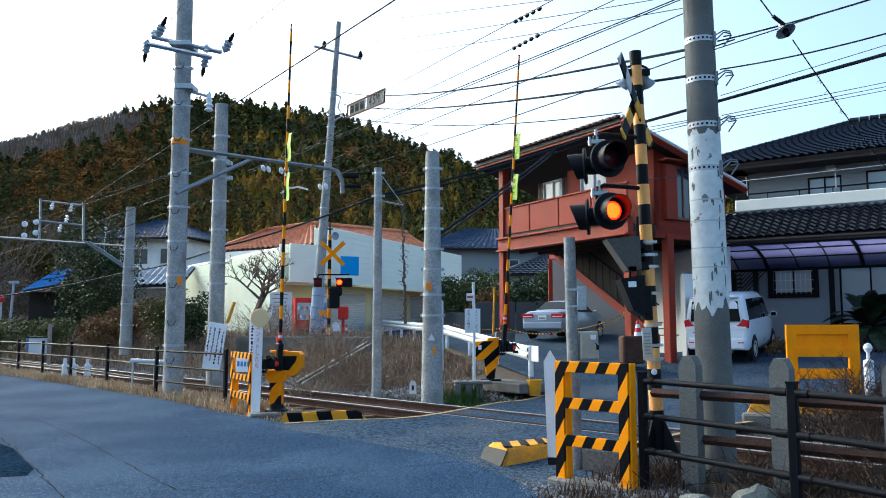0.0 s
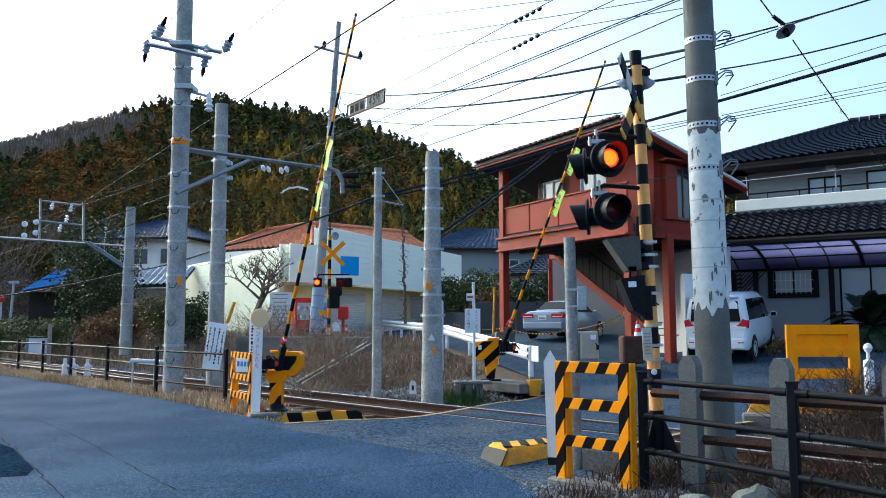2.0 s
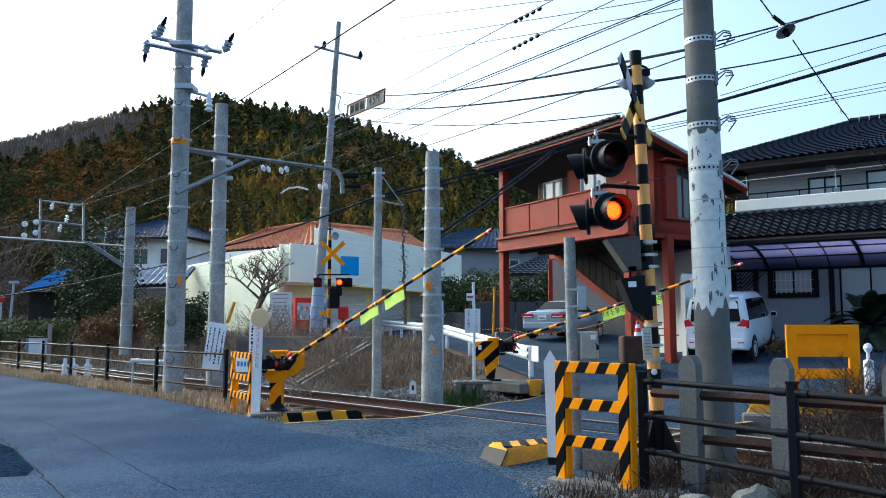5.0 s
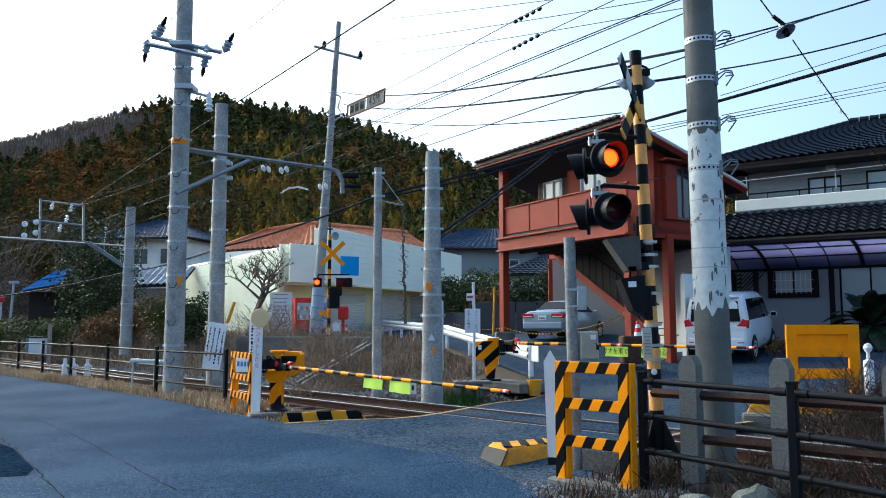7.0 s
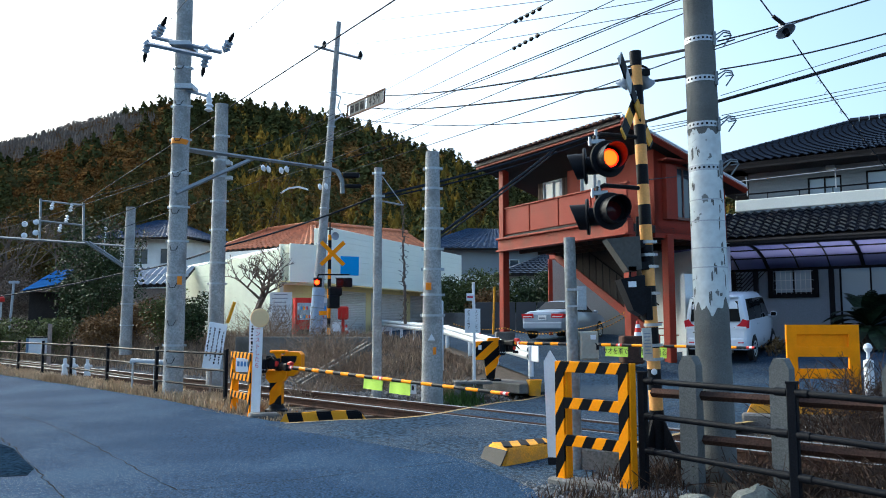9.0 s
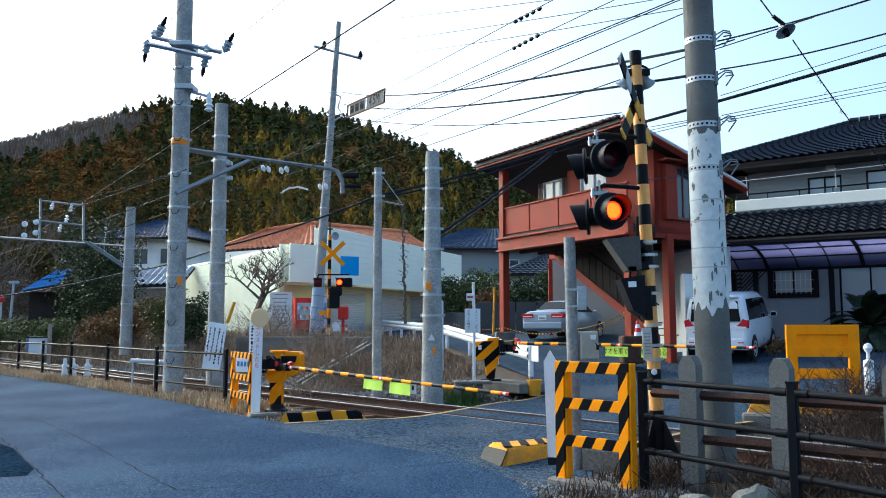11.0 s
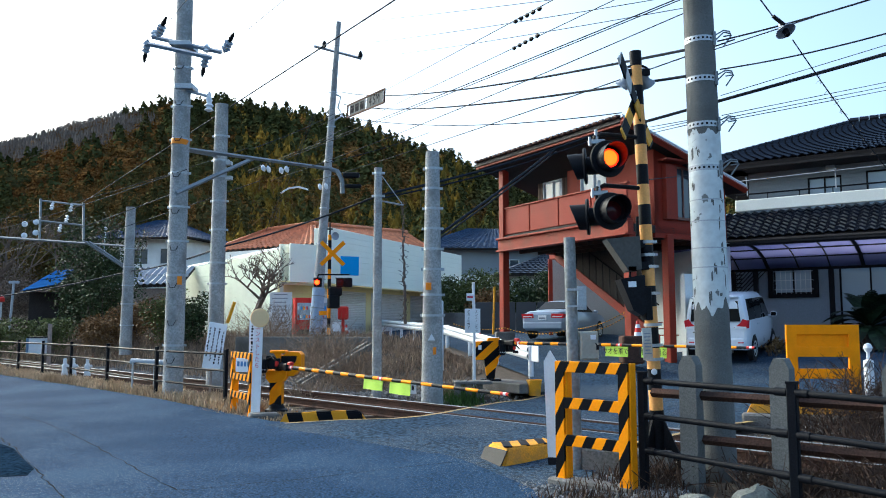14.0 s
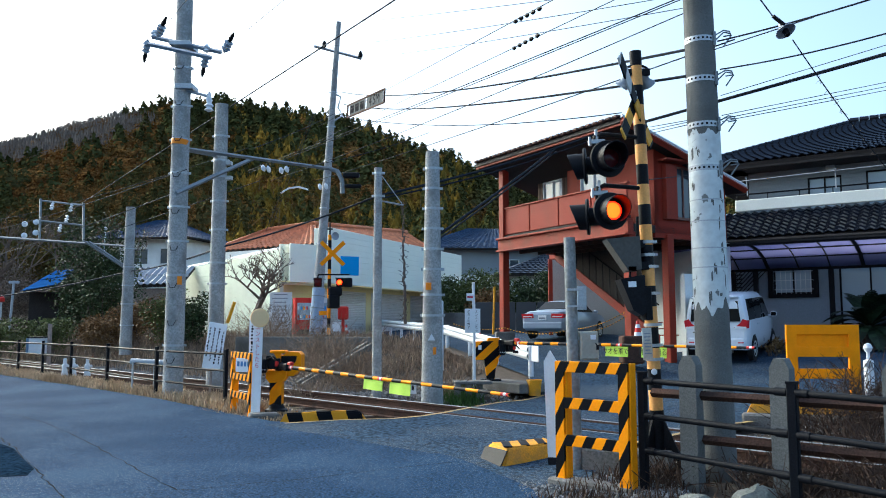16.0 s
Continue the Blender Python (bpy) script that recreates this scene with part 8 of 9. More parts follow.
lo = [1.80 + 0.06 * math.sin(2 * k * 6.283 / n + 2.4) + 0.03 * math.sin(5 * k * 6.283 / n + 1.0) + 0.04 * math.sin(11 * k * 6.283 / n) + 0.03 * rp.random() for k in range(n)]
hi = [3.60 + 0.03 * math.sin(7 * k * 6.283 / n) + 0.04 * rp.random() for k in range(n)]
chips = [(rp.uniform(0, n), rp.uniform(1.75, 3.5), rp.uniform(0.6, 1.3), rp.uniform(0.015, 0.07)) for k in range(34)]
rows_ = 60
v = []
for j in range(rows_ + 1):
    for k in range(n):
        z = lo[k] + (hi[k] - lo[k]) * j / rows_
        ox, r = pole_at(z)
        v.append((ox + (r + 0.003) * math.cos(6.2832 * k / n), (r + 0.003) * math.sin(6.2832 * k / n), z))
f = []
for j in range(rows_):
    for k in range(n):
        z = lo[k] + (hi[k] - lo[k]) * (j + 0.5) / rows_
        if not any(((k - ck + n / 2) % n - n / 2) ** 2 / cw ** 2 + (z - cz) ** 2 / ch_ ** 2 < 1 for ck, cz, cw, ch_ in chips):
            f.append((j * n + k, j * n + (k + 1) % n, (j + 1) * n + (k + 1) % n, (j + 1) * n + k))
p.add(v, f)
part("white_paint", p, M_POLE_PAINT, t, "flaking white paint sleeve")


# ---- along the near side ----
kerb_block(-2.62, 12.6, 0.085, 2, 1.47, 0.26, 0.15, M_KERB, "black and yellow striped concrete kerb block", -2.3)
kb = kerb_block(0.50, 9.1, 0.06, 30, 1.1, 0.52, 0.2, M_KERBYEL, "worn yellow concrete kerb block with black stripes")
for k in range(4):
    part("stripe", Mesh().box((0.26 + 0.24 * k, 0.0, 0.197), (0.1, 0.4, 0.014), m=Matrix.Rotation(-0.5, 3, "Z"), ch=0.003), M_BLACKM, kb)
part("end_stripe", Mesh().box((0.075, 0.0, 0.075), (0.014, 0.44, 0.2), m=Matrix.Rotation(0.5, 3, "Y"), ch=0.003), M_BLACKM, kb, "black end stripe")
kerb_block(4.66, 12.5, 0.2, -20, 1.75, 0.35, 0.26, M_KERBYEL, "worn yellow concrete kerb block in dead weeds")
pipe_fence([(1.93, 7.75, 0.06), (2.79, 6.4, 0.06), (3.55, 5.15, 0.05), (4.3, 3.9, 0.05)], (1.02, 0.69, 0.36), "black painted steel pipe fence with three rails")
pipe_fence([(-4.15, 15.26, 0.08), (-6.2, 17.28, 0.08), (-8.38, 19.93, 0.08), (-10.31, 22.12, 0.08), (-11.81, 23.54, 0.08), (-13.39, 25.16, 0.08), (-14.94, 26.68, 0.08)], (0.98, 0.66, 0.34), "black steel pipe fence along the track", 0.04, 0.022, False)
old_post(2.4, 7.75, 0.05, 1.27, "weathered concrete fence post with chamfered top")
old_post(3.03, 7.15, 0.05, 1.27, "weathered concrete fence post with chamfered top")
old_post(3.68, 6.5, 0.05, 1.27, "weathered concrete fence post with chamfered top")
solo("rusty_bar", Mesh().tube((2.1, 8.05, 0.94), (4.2, 6.25, 0.94), 0.045, n=4), M_RUST, "rusty steel bar between concrete posts", "fence bar", "rusty bars", smooth=False)
solo("rusty_bar", Mesh().tube((2.5, 7.75, 0.52), (4.2, 6.25, 0.52), 0.045, n=4), M_RUST, "rusty steel bar between concrete posts", "fence bar", "rusty bars", smooth=False)
solo("marker_post", Mesh().prism([(-0.064, 0.1), (0.064, 0.1), (0.07, 1.15), (0.0, 1.27), (-0.07, 1.15)], lambda p, q: (p, -0.03, q), lambda p, q: (p, 0.03, q)).prism([(-0.062, -0.1), (0.062, -0.1), (0.064, 0.1), (-0.064, 0.1)], lambda p, q: (p, -0.03, q), lambda p, q: (p, 0.03, q), i=1), [M_WHITE, M_BLACKM], "white pointed wooden marker post with a black foot", "post", m=pose(1.235, 8.95, 0.06, 0, -1.6, -20), smooth=False)
t = thing("relay_box", pose(1.59, 8.72, 1.395), "small grey-green steel relay box with a padlock", "box")
part("cabinet", Mesh().box((0, 0, 0), (0.2, 0.15, 0.31), ch=0.012), M_RELAY, t, "beige-grey painted cabinet")
part("cover", Mesh().box((0.0, -0.08, 0.0), (0.175, 0.012, 0.285), ch=0.004), M_RELAY, t)
part("label", Mesh().box((0.04, -0.088, 0.09), (0.06, 0.006, 0.05), ch=0.001), M_PAPER, t)
part("padlock", Mesh().box((0.085, -0.09, -0.02), (0.03, 0.02, 0.05)).tube((0.06, -0.08, 0.03), (0.1, -0.085, -0.02), 0.008, n=6), M_BLACKM, t)
part("bracket", Mesh().box((-0.13, 0.0, 0.08), (0.1, 0.05, 0.04), ch=0.004).box((-0.13, 0.0, -0.1), (0.1, 0.05, 0.04), ch=0.004), M_STEEL, t)
t = thing("meter_plate", pose(1.49, 8.62, 1.91), "grey steel plate strapped to the post", "plate")
part("plate", Mesh().box((0.02, 0, 0), (0.1, 0.02, 0.26), ch=0.004), M_STEEL, t)
for k in (0.09, -0.09):
    part("strap", Mesh().box((-0.06, -0.015, k), (0.17, 0.02, 0.025)), M_STEEL, t)
board_sign(-3.155, 13.55, 0.1, -20, 0.18, 1.64, "tall white post sign beside the crossing", 0.0, 1, True, M_INKRED, 1, 0, M_WHITE, (("エンストしたら", 0.0),), 0.1)
solo("round_mirror_back", Mesh().lathe([(0.0, -0.02), (0.15, -0.015), (0.16, 0.0), (0.15, 0.012), (0.0, 0.014)], (0, 0, 0), (0.1, -1, 0), 32), M_CREAMDISC, "round faded cream disc sign on the white post", "sign", "signs", m=pose(-3.11, 13.48, 1.735))
board_sign(-3.4, 14.2, 0.1, -20, 0.13, 1.25, "narrow white board with red heading", 1.75, 1, True)
board_sign(-4.76, 16.6, 0.66, -10, 0.4, 1.0, "white leaning board with handwritten notice", 0.0, 4, True, M_INK, 9)
for k in (-0.15, 0.15):
    solo("stake", Mesh().box((0, 0, 0.3), (0.04, 0.04, 1.0), ch=0.004), M_FADEDWOOD, "thin wooden stake behind the notice board", "stake", "stakes", m=pose(-4.71 + k, 16.65, 0.0, 0, 3, 0))
board_sign(0.61, 16.4, 0.3, 0, 0.32, 0.5, "white notice board with blue-black lettering on a post", 2.1 - 0.35, 3, True, M_INK, 0, 0.03, None, (("エンストしたら", 0.08), ("ボタンを押す", -0.08)), 0.06)
solo("sign_plate", Mesh().box((0, 0, 0), (0.15, 0.012, 0.15), ch=0.003).box((0, -0.008, 0), (0.12, 0.004, 0.04), ch=0.001, i=1), [M_WHITE, M_INKRED], "small white plate with a red mark on the post", "sign", "signs", m=pose(0.56, 16.38, 2.19))
solo("post_extension", Mesh().tube((0, 0, 0), (0, 0, 0.45), 0.03, n=12), M_WHITE, "white steel sign post top", "post", "white posts", m=pose(0.63, 16.43, 2.05))
solo("white_pipe", Mesh().tube((0, 0, 0), (0, 0, 1.38), 0.04, n=14).lathe([(0.04, 1.38), (0.0, 1.4)], n=14), M_WHITE, "white painted steel pipe post on the bank", "post", "white posts", m=pose(-0.03, 15.90, 0.71))
board_sign(-6.65, 32.5, 1.05, -15, 1.0, 1.9, "white vertical shop sign board", 0.0, 12, False, M_GREYINK)
solo("wall_sign", Mesh().box((0, 0, 0), (0.85, 0.05, 0.85), ch=0.01), M_BLUE, "plain blue square shop sign on the wall", "sign", "signs", m=pose(-4.16, 35.20, 4.23) @ pose(0, 0, 0, 0, 0, 25))
plate = solo("name_plate", Mesh().box((0, 0, 0), (0.34, 0.012, 0.24), ch=0.004), M_PAPER, "white plate with illegible blue print on the barrier", "sign", "signs", m=pose(-3.47, 13.90, 0.92) @ pose(0, 0, 0, 0, 0, -25))
for k in range(4):
    part("print_bar", Mesh().box((-0.11 + 0.073 * k, -0.008, 0.02), (0.05, 0.003, 0.085), ch=0.001), M_BLUEINK, plate)


# ---- beyond the track ----
guard_rail([(x, y, gz(x, y)) for x, y in [(2.05, 18.6), (1.42, 21.1), (0.8, 23.6), (0.15, 26.3), (-0.5, 29.0), (-1.15, 31.75), (-1.8, 34.5), (-2.45, 37.25), (-3.1, 40.0), (-3.75, 43.0)]], "white steel guard rail along the far road")
vending(-5.95, 34.3, 20, M_RED, "red drinks vending machine by the shop")
vending(-5.55, 35.6, 20, M_WHITE, "white drinks vending machine by the shop", 0.8)
solo("post_box", Mesh().box((0, 0, 1.15), (0.42, 0.36, 0.55), ch=0.05).box((0, 0, 0.45), (0.12, 0.12, 0.9)).box((0, -0.19, 1.28), (0.25, 0.02, 0.04)), M_RED, "red post box on a stand", "post box", m=place(-4.15, 33))
for px, py in ((-3.83, 31.5), (1.09, 24)):
    t = thing("traffic_cone", place(px, py), "red and white traffic cone", "traffic cone", "traffic cones")
    part("cone", Mesh().lathe([(0.17, 0.03), (0.125, 0.2)], n=16, i=0).lathe([(0.125, 0.2), (0.1, 0.33)], n=16, i=1).lathe([(0.1, 0.33), (0.075, 0.46)], n=16, i=0).lathe([(0.075, 0.46), (0.05, 0.58)], n=16, i=1).lathe([(0.05, 0.58), (0.03, 0.7), (0, 0.7)], n=16, i=0), [M_RED, M_WHITE], t)
    part("cone_base", Mesh().box((0, 0, 0.015), (0.38, 0.38, 0.03), ch=0.008), M_RED, t)
solo("dark_block", Mesh().box((0, 0, 0.3), (0.55, 0.5, 0.7), ch=0.04), M_RUST, "dark rusty block beside the house stilts", "block", m=pose(4.80, 20.30, 0.69))
t = thing("traffic_cone", pose(4.95, 20.20, 1.21), "red and white traffic cone on a block", "traffic cone", "traffic cones")
part("cone", Mesh().banded([(0.0, 0.13, 0), (0.12, 0.1, 1), (0.22, 0.085, 0), (0.33, 0.065, 1), (0.42, 0.05, 0), (0.5, 0.035, 0)], (0, 0, 1), 16), [M_RED, M_WHITE], t)
solo("wire_box", Mesh().box((0, 0, 0), (0.42, 0.14, 0.14), ch=0.03), M_BLACKM, "black cable joint box on the wires", "cable box", "cable boxes", m=pose(-2.35, 20.00, 5.43))
solo("wire_box", Mesh().box((0, 0, 0), (0.42, 0.12, 0.1), ch=0.03), M_BLACKM, "black cable joint box on the wires", "cable box", "cable boxes", m=pose(-2.30, 20.00, 5.15))
solo("bucket", Mesh().lathe([(0.0, 0.0), (0.12, 0.0), (0.15, 0.28), (0.16, 0.285), (0.16, 0.31), (0.14, 0.31), (0.13, 0.26), (0, 0.25)], n=20), M_KERBYEL, "worn yellow plastic tub", "bucket", m=pose(1.85, 16.20, 0.20))
solo("gate_plinth", Mesh().box((0, 0, 0), (1.3, 0.8, 0.2), ch=0.02), M_CONC_DARK, "rough concrete plinth under the gate", "plinth", m=pose(1.45, 16.75, 0.34, 0, 0, -52))
t = thing("concrete_trough", pose(0.54, 16.00, 0.25), "grey concrete cable trough blocks", "trough")
for k in range(3):
    part("block", Mesh().box((-0.25 + 0.22 * k, 0.1 * k, 0.05), (0.12, 0.4, 0.28), ch=0.012), M_CONC_DARK, t)
part("lid", Mesh().box((0.05, 0.1, 0.22), (0.75, 0.45, 0.06), m=Matrix.Rotation(0.1, 3, "Z"), ch=0.01), M_CONC_DARK, t)
solo("retaining_wall", Mesh().box((0, 0, 0.1), (4.6, 0.25, 1.3), ch=0.02), M_CONC_DARK, "dark stained concrete retaining wall below the road", "wall", m=pose(-4.15, 24.50, 0.50) @ pose(0, 0, 0, 0, 0, -8))
for k in range(2):
    solo("old_timber", Mesh().box((0, 0, 0), (2.2, 0.16, 0.14), ch=0.015), M_CONC_DARK, "grey discarded timber lying on the bank", "timber", "old timbers", m=pose(-2.88 + 0.2 * k, 21 - 0.3 * k, 0.6, 0, -28, 25))
solo("distance_marker", Mesh().prism([(-0.07, 0), (0.07, 0), (0.07, 0.2), (0.035, 0.26), (-0.035, 0.26), (-0.07, 0.2)], lambda p, q: (p, -0.02, q), lambda p, q: (p, 0.02, q)).box((0, -0.022, 0.12), (0.05, 0.004, 0.1), ch=0.001, i=1), [M_WHITE, M_INK], "small white track marker with illegible mark", "marker", m=pose(-0.61, 16.20, 0.23), smooth=False)
solo("orange_plate", Mesh().box((0, 0, 0), (0.11, 0.012, 0.14), ch=0.002), M_ORANGE, "orange number plate on the stout pole", "plate", "pole plates", m=pose(-0.28, 15.28, 2.36))
solo("orange_sticker", Mesh().box((0, 0, 0), (0.06, 0.012, 0.14), ch=0.002), M_ORANGE, "orange sticker on the stout pole", "plate", "pole plates", m=pose(-0.16, 15.28, 1.12))
solo("white_sticker", Mesh().prism([(-0.07, -0.05), (0.07, -0.05), (0, 0.08)], lambda p, q: (p, -0.006, q), lambda p, q: (p, 0.006, q)), M_WHITE, "white triangular sticker on the stout pole", "plate", "pole plates", m=pose(-0.22, 15.27, 1.37))
solo("yellow_pole", Mesh().tube((0, 0, 0), (0.05, 0, 1.5), 0.035, n=10), M_KERBYEL, "thin yellow bar beside the drive", "post", m=pose(1.58, 25.00, 1.32))
t = thing("chain", pose(0, 0, 0), "black and yellow plastic chain across the parking bay", "chain")
for a, b, s in (((0.30, 26.00, 1.66), (1.97, 25.00, 1.53), 0.12), ((1.97, 25.00, 1.51), (3.65, 22.50, 1.49), 0.15), ((3.65, 22.50, 1.49), (4.69, 20.50, 1.94), 0.1), ((3.64, 22.50, 1.43), (4.70, 20.40, 1.84), 0.15)):
    for k in range(40):
        q = lambda f: Vector(a).lerp(Vector(b), f) - Vector((0, 0, 4 * s * f * (1 - f)))
        part("link", Mesh().tube(q(k / 40), q((k + 0.85) / 40), 0.014, n=5), M_KERBYEL if k % 2 else M_BLACKM, t)
t = thing("hydrant_post", pose(6.29, 11.80, 0.64), "white painted hydrant-like post with round head", "post", "white posts")
part("body", Mesh().lathe([(0.0, -0.3), (0.07, -0.3), (0.07, 0.44), (0.06, 0.46), (0.025, 0.47), (0.025, 0.6), (0.0, 0.6)], n=20), M_WHITE, t)
part("head", Mesh().lathe([(0.0, 0.57), (0.045, 0.585), (0.065, 0.64), (0.045, 0.695), (0.0, 0.71)], n=20), M_WHITE, t)
part("spout", Mesh().tube((-0.05, -0.06, 0.4), (-0.06, -0.14, 0.4), 0.05, n=14), M_STEEL, t)
t = thing("pipe_rack", pose(-6.76, 18.30, 0.78), "grey capped pipe resting on two legs", "pipe")
part("pipe", Mesh().tube((-0.42, 0.1, 0.0), (0.38, -0.1, -0.03), 0.07, n=18).tube((0.36, -0.1, -0.03), (0.43, -0.115, -0.03), 0.08, n=18), M_SPEAKER, t)
for k in (-0.35, 0.15):
    part("leg", Mesh().tube((k, 0, 0), (k, 0, -0.75), 0.025, n=8), M_STEEL, t)
t = thing("trackside_cabinet", pose(-12.95, 25.50, 0.95), "white and blue trackside cabinet on a post", "cabinet")
part("cabinet", Mesh().box((0, 0, 0), (0.48, 0.3, 0.5), ch=0.01), M_WHITE, t)
part("side_panel", Mesh().box((-0.29, 0, 0), (0.09, 0.28, 0.48), ch=0.01), M_BLUEGREY, t)
part("lid", Mesh().box((0, -0.02, 0.27), (0.54, 0.36, 0.04), ch=0.006), M_BLACKM, t)
part("post", Mesh().box((0.3, 0.1, 0.0), (0.1, 0.1, 1.4), ch=0.01), M_FADEDWOOD, t)
for px in (-10.56, -10.32, -9.93):
    solo("white_stump", Mesh().lathe([(0.0, 0.5), (0.05, 0.47), (0.045, 0.36), (0.085, 0.3), (0.07, 0.18), (0.1, 0.0)], n=8).box((0.08, 0, 0.27), (0.12, 0.08, 0.08), ch=0.03), M_WHITE, "chipped white concrete stump by the fence", "stump", "white stumps", m=pose(px, 22.3, 0.2))
solo("street_lamp", Mesh().path([(-8.29, 40.00, 8.32), (-7.92, 40.00, 8.56), (-7.40, 40.00, 8.64), (-6.91, 40.00, 8.50)], 0.05, 8), M_WHITE, "pale curved street lamp arm", "street lamp", "street lamps")
solo("thin_mast", Mesh().tube((-20.62, 38.00, 3.73), (-20.73, 38.00, 1.22), 0.06, n=8).box((-20.61, 38.00, 3.65), (0.5, 0.1, 0.12)), M_SPEAKER, "thin grey mast with a small head", "mast", "street lamps")
solo("thin_mast", Mesh().tube((-18.04, 42.00, 6.73), (-18.12, 42.00, 2.07), 0.04, n=8).lathe([(0, -0.12), (0.12, 0), (0, 0.12)], (-18.04, 42.00, 6.73), n=10), M_WHITE, "thin white antenna mast", "mast", "street lamps")
solo("red_lamp", Mesh().lathe([(0.0, -0.15), (0.15, -0.1), (0.16, 0.05), (0.0, 0.2)], n=14), M_RED, "small red beacon at the far line", "lamp", m=pose(-20.08, 36.00, 2.77))
solo("far_post", Mesh().tube((0, 0, 0), (0, 0, -1.4), 0.05, n=8), M_STEEL, "thin steel post under the red beacon", "post", m=pose(-20.13, 36.10, 2.70))
solo("yellow_stick", Mesh().tube((-5.13, 18.90, 1.66), (-4.97, 18.90, 2.16), 0.04, n=8), M_KERBYEL, "yellow tapered guy-wire guard", "guard")


# ---- plants and ground cover ----
def strip(n0, n1, u0, u1):
    def f(r):
        return un(r.uniform(n0, n1), r.uniform(u0, u1))
    return f


def bank(r):
    n = r.uniform(12.5, 17)
    lo = interp(n, [(13, -13.0), (14.5, -13.5), (25.7, -31)])
    return un(n, lo - r.random() ** 1.3 * 13)


tufts("dry_grass_bank", bank, 16000, 0.26, 0.012, M_BANKGRASS, "grey-brown dead grass on the railway bank", 21)
tufts("dry_grass_verge", strip(7.35, 8.6, -36, -12.4), 22000, 0.27, 0.012, M_STRAW, "straw-coloured dead grass along the track verge", 22)
tufts("dead_weed_bank", strip(11.4, 20, -48, -20), 16000, 0.7, 0.014, M_BANKGRASS, "rusty brown dead weeds beyond the track", 23)
tufts("dead_weed_verge", strip(5.7, 9.0, -4.8, 3), 11000, 0.24, 0.007, M_WEED, "brown dead weeds below the fence", 24)
tufts("dry_grass_gate", strip(7.0, 8.3, -14, -10.9), 1800, 0.1, 0.008, M_STRAW, "straw-coloured dead grass round the gate", 25)
weeds("dead_bramble", [(3.1, 7.2, 0.45, 0.5), (3.9, 6.4, 0.6, 0.6), (4.6, 8.4, 0.5, 0.7), (2.2, 7.9, 0.3, 0.35), (5.6, 10.8, 0.9, 1.0), (6.6, 11.4, 0.9, 1.0), (5.0, 9.0, 0.6, 0.6)], M_WEED, "tangled dead bramble stems by the track", 31, 60)
weeds("dead_shrub_stems", [(-1.9, 19, 0.7, 1.1), (-2.6, 20.5, 0.9, 1.3), (-2.9, 17.6, 0.5, 0.8), (-3.3, 23, 0.8, 1.4), (-4.4, 24, 0.8, 1.0), (0.1, 16.4, 0.5, 0.6), (-5.5, 27, 1.0, 1.6), (-6.4, 27.5, 0.9, 1.8)], M_BANKGRASS, "leafless brown shrub stems on the bank", 32, 40)
tufts("green_weed", lambda r: (r.gauss(0.35, 0.2), r.gauss(15.9, 0.3)), 700, 0.3, 0.014, M_GRASS, "green weeds beside the cable trough", 26)
tufts("green_verge_weed", lambda r: (r.gauss(0.7, 0.25), r.gauss(8.95, 0.06)), 600, 0.07, 0.008, M_GRASS, "short green weeds at the kerb foot", 27)
pebbles("roadside_gravel", lambda r: (r.uniform(0.75, 2.3), r.uniform(6.4, 8.6)), 3500, 0.012, 0.03, M_GRAVEL, "light grey gravel at the road edge", 41)
stone(2.72, 7.0, 0.1, (0.26, 0.18, 0.14), 1)
stone(2.2, 7.05, 0.08, (0.2, 0.14, 0.08), 2)
stone(3.1, 6.6, 0.06, (0.18, 0.12, 0.08), 3)
bare_tree("bare_tree", -7.7, 31.0, 4.2, 5, "gnarled leafless pruned tree by the shop", 0.95, 6, 0.17)
bare_tree("bare_shrub", -6.4, 29.0, 1.9, 9, "leafless twiggy shrub by the sign", 0.7, 5, 0.05)
for k, (x, y, h) in enumerate(((-26, 50, 8), (-31, 54, 9), (-29, 60, 9), (-22, 55, 8), (-35, 62, 10))):
    bare_tree("bare_tree", x, y, h, 60 + k, "leafless grey winter tree below the hill", 0.6, 5, 0.18)
for k, (x, y, r, h, m, lab) in enumerate(((-16.6, 39, 2.3, 6.6, M_LEAF, "tall dark evergreen hedge tree"), (-18.5, 41, 1.9, 4.8, M_LEAF, "tall dark evergreen hedge tree"), (-19.2, 34, 1.7, 2.2, M_LEAF2, "olive green garden shrub"), (-16.8, 34, 1.5, 2.0, M_LEAF2, "olive green garden shrub"), (-14.6, 33.5, 1.4, 1.8, M_LEAF3, "rusty brown garden shrub"), (-13.2, 34, 1.3, 1.9, M_LEAF3, "rusty brown garden shrub"), (-11.3, 32.5, 1.4, 2.3, M_LEAF3, "rusty olive garden shrub"), (-10.6, 31, 1.3, 2.4, M_LEAF2, "round olive green shrub"), (-21.5, 35, 1.6, 1.9, M_LEAF2, "olive green garden shrub"), (-9.6, 30.5, 1.0, 2.3, M_LEAF, "dark rounded shrub beside the mast"), (-14.5, 50, 1.5, 3.6, M_BERRY, "orange-yellow shrub below the white house"))):
    bush(x, y, r, h, m, lab, 100 + k, 6500 if h > 4 else 3400, 0.085 if h > 3 else 0.06, "evergreen_tree" if h > 4 else "shrub")
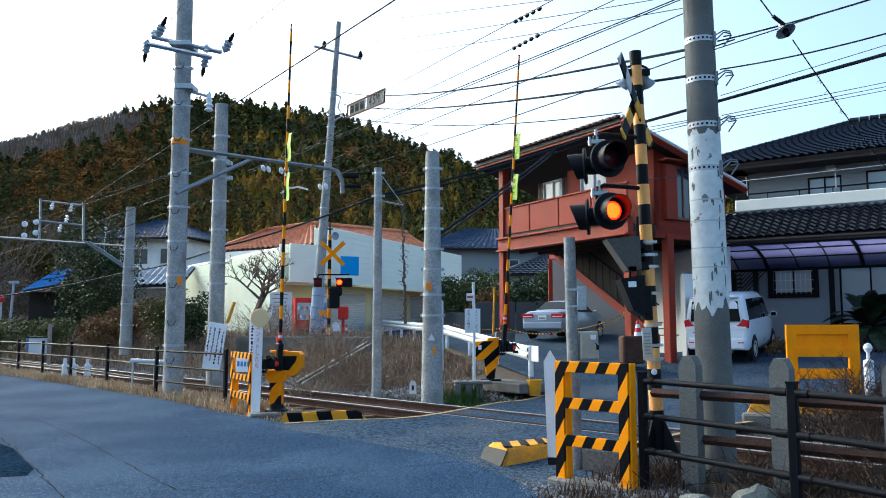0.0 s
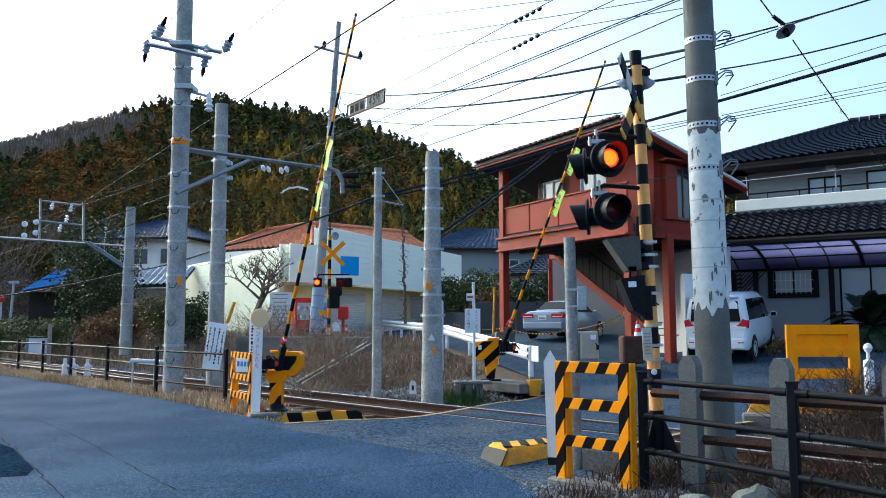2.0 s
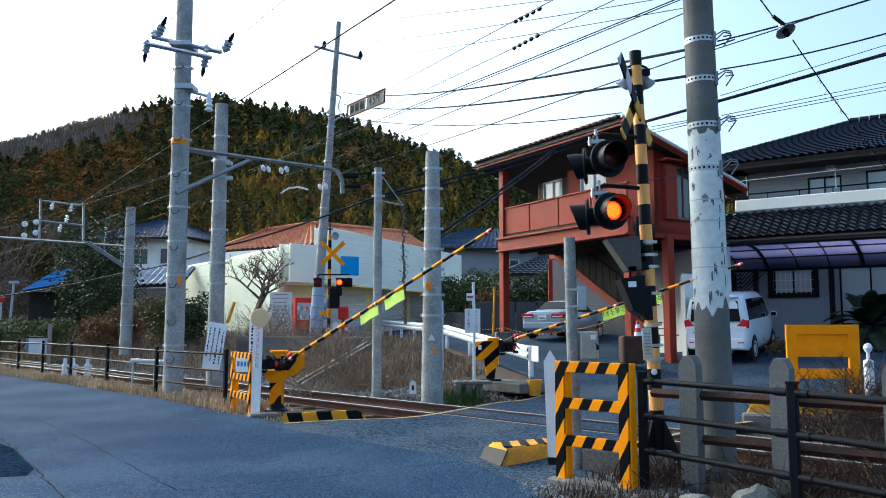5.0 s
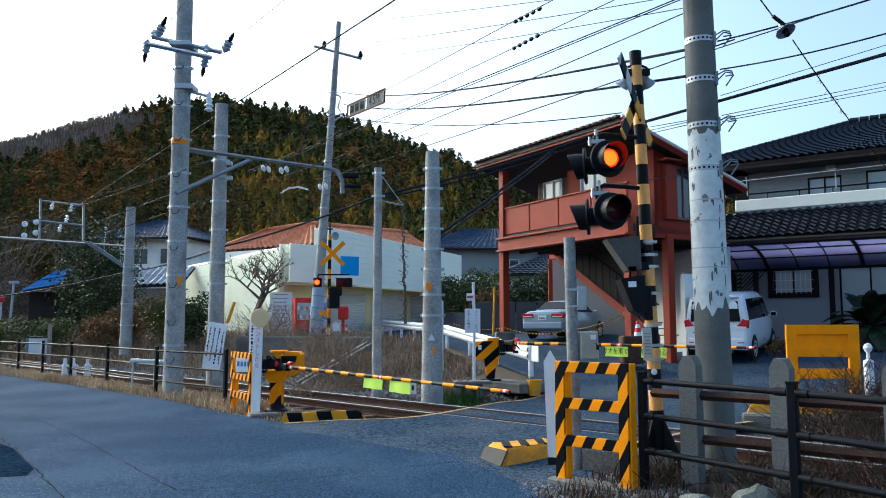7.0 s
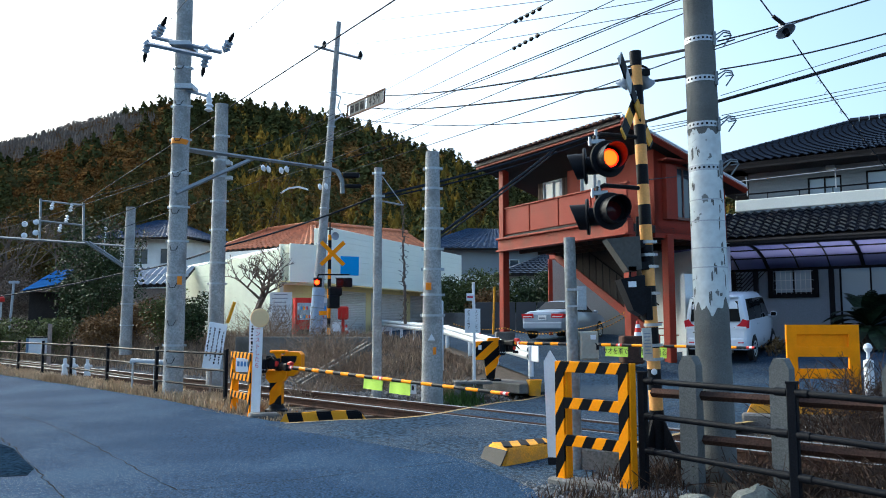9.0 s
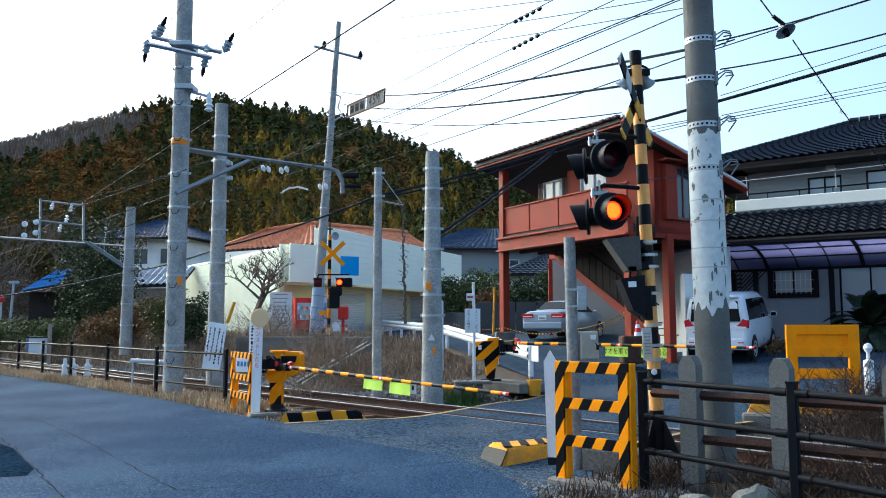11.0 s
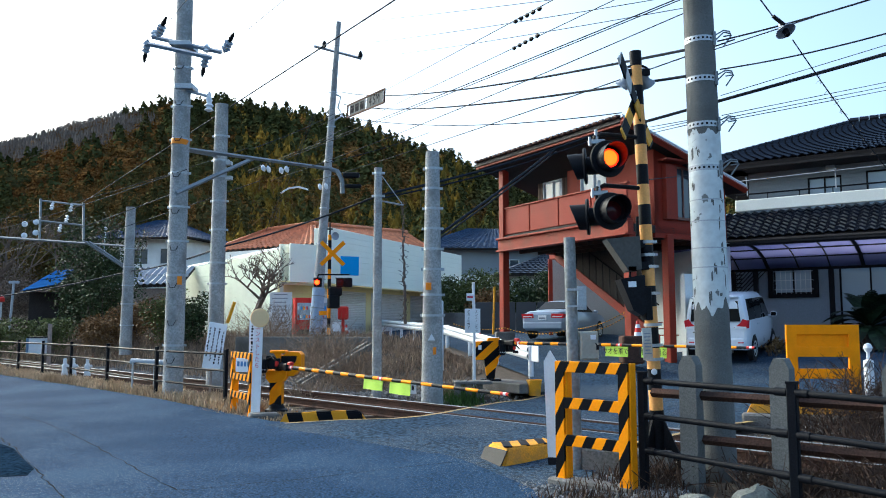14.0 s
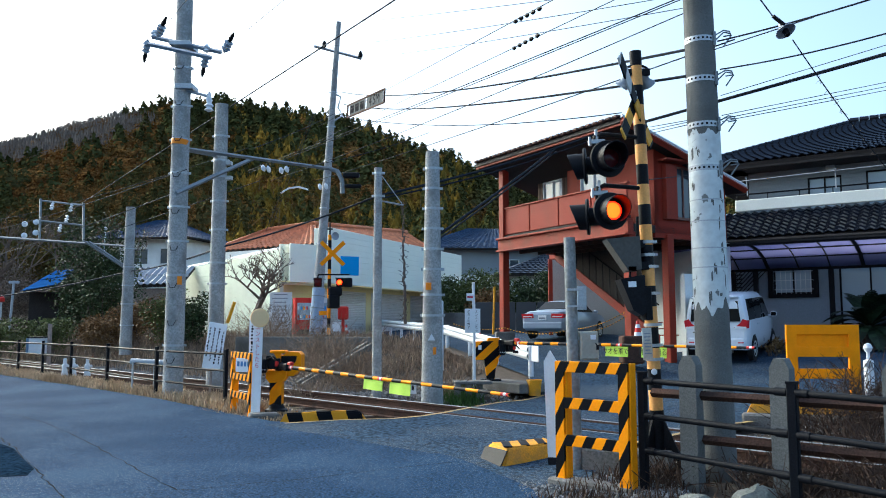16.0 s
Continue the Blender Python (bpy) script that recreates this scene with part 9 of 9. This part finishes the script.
for k, (x, y, r, h, m) in enumerate(((1.4, 44, 1.9, 3.6, M_LEAF2), (3.0, 43, 1.8, 3.4, M_LEAF2), (4.6, 44, 1.8, 3.0, M_LEAF), (2.2, 41, 1.3, 2.2, M_LEAF3), (5.6, 40, 1.2, 3.6, M_LEAF), (0.4, 47, 1.5, 3.0, M_LEAF2))):
    bush(x, y, r, h, m, "olive green clipped garden tree behind the road", 200 + k, 4200, 0.075, "garden_tree")


for k, (x, y, r, h) in enumerate(((-25.5, 47, 2.4, 3.6), (-28.5, 50, 2.6, 4.6), (-24.0, 53, 2.6, 4.8), (-30.5, 55, 3.0, 5.4), (-26.5, 58, 3.0, 6.2))):
    bush(x, y, r, h, M_TWIGS, "leafless grey-brown brushwood below the hill", 400 + k, 5200, 0.07, "brushwood")


def sago_palm(x, y, z, label, seed=5):
    rnd = random.Random(seed)
    t = thing("sago_palm", pose(x, y, z), label, "palm", "garden plants")
    part("trunk", Mesh().lathe([(0.22, 0), (0.2, 0.3), (0.24, 0.5), (0.2, 0.9), (0.1, 1.0)], n=12), M_BARK, t)
    for k in range(34):
        a = rnd.uniform(0, 6.283)
        el = rnd.uniform(0.1, 1.3)
        m = Mesh()
        p = Vector((0, 0, 0.95))
        d = Vector((math.cos(a) * math.cos(el), math.sin(a) * math.cos(el), math.sin(el)))
        side = Vector((-math.sin(a), math.cos(a), 0))
        for j in range(12):
            q = p + d * 0.11
            L = 0.22 * math.sin(math.pi * (j + 1.2) / 13.5)
            for s in (1, -1):
                m.face([p, q, q + side * s * L + d * 0.1 + Vector((0, 0, -0.02)), p + side * s * L + d * 0.07])
            d = (d + Vector((0, 0, -0.13))).normalized()
            p = q
        part("frond", m, M_PALM, t, smooth=False)


sago_palm(11.6, 21.6, 0.6, "dark green sago palm in front of the grey house")
sago_palm(12.8, 22.0, 0.6, "dark green sago palm beside the house window", 6)
# garden plants and props beyond the track
for k, (x, y) in enumerate(((8.9, 21.5), (9.3, 21.8))):
    bush(x, y, 0.3, 0.5, M_LEAF3, "small potted plant with red blooms", 300 + k, 200, 0.05, "potted_plant")
solo("garden_wall", Mesh().box((0, 0, 0.5), (9, 0.2, 1.6), ch=0.02), M_CONC_DARK, "dark weathered garden wall behind the road", "wall", m=pose(4.5, 38.5, 0.9, 0, 0, -4))
gf = thing("garden_fence", pose(1.9, 36.5, 1.0), "dark corrugated garden fence behind the parking bay", "fence", "fences")
for k in range(9):
    part("panel", Mesh().box((0.95 * k, -0.12 * k, 0.8), (0.9, 0.06, 1.7), m=Matrix.Rotation(-0.1, 3, "Z"), ch=0.01), M_GREYDARK, gf)
hip_house("house", 8.5, 52, 0, 9, 6, 1.3, 3.4, 1.6, M_TILE_BLACK, M_WALLWHITE, "white house glimpsed under the stilts")

# footings and slabs at the road edge
solo("footing", Mesh().box((0, 0, 0), (0.5, 0.32, 0.14), ch=0.03), M_CONC_DARK, "small concrete footing of the barrier", "footing", "footings", m=pose(-3.0, 13.45, 0.08, 0, 0, 20))
solo("footing", Mesh().box((0, 0, 0), (0.95, 0.24, 0.1), ch=0.02), M_CONC_DARK, "thin concrete slab under the barrier frame", "footing", "footings", m=pose(1.48, 7.98, 0.03, 0, 0, -43))
solo("kerb_stone", Mesh().box((0, 0, 0.08), (0.95, 0.22, 0.3), ch=0.03), M_CONC_DARK, "dark mossy concrete kerb stone behind the barrier", "kerb stone", "kerb blocks", m=pose(1.95, 8.55, 0.08, 0, 0, -25))
solo("kerb_stone", Mesh().box((0, 0, 0.08), (2.2, 0.25, 0.4), ch=0.03), M_CONC_DARK, "dark concrete edge stone below the yellow kerb", "kerb stone", "kerb blocks", m=pose(5.6, 11.9, 0.0, 0, 0, -20))


def motions():
    near = [(0, 87.8), (0.7, 87.8), (1.0, 80.3), (1.5, 74.4), (2.0, 65.3), (2.5, 57.4), (3.0, 50.1), (3.5, 43.0), (4.0, 34.3), (5.0, 17.6), (6.0, 2.9), (6.3, 0.8), (6.5, -0.7), (7.0, -0.3), (8.0, -0.8), (9.0, -0.55), (16.0, -0.65)]
    walk(boom_near, [(t, pose(0, -0.2, 0.8, 0, -a, 0)) for t, a in near])
    far = [(0, 84.2), (0.6, 84.2), (1.0, 76.4), (1.5, 67.8), (2.0, 58.8), (2.5, 51.2), (3.0, 43.4), (3.5, 35.9), (4.0, 27.8), (4.2, 24.7), (5.0, 12.3), (5.7, 2.8), (6.0, 0.5), (6.3, 0.7), (7.0, 0.4), (16.0, 0.4)]
    walk(boom_far, [(t, pose(0, -0.2, 0.82, 0, -a, 0)) for t, a in far])
    switches = [0.42 + 0.6 * k for k in range(26)]
    for key, first, y, flip in (("top", 180, 0.05, 0), ("bottom", 0, 0.05, 0), ("far_left", 180, -0.18, 180), ("far_right", 0, -0.18, 180)):
        a, rows = first, [(0.0, pose(0, y, 0, 0, 0, first + flip))]
        for s in switches:
            for k in range(3):
                rows.append((s + k / 30, pose(0, y, 0, 0, 0, a + 89.9 * k + flip)))
            a += 179.8
        rows.append((16.0, pose(0, y, 0, 0, 0, a + flip)))
        walk(LENSES[key], rows)


motions()
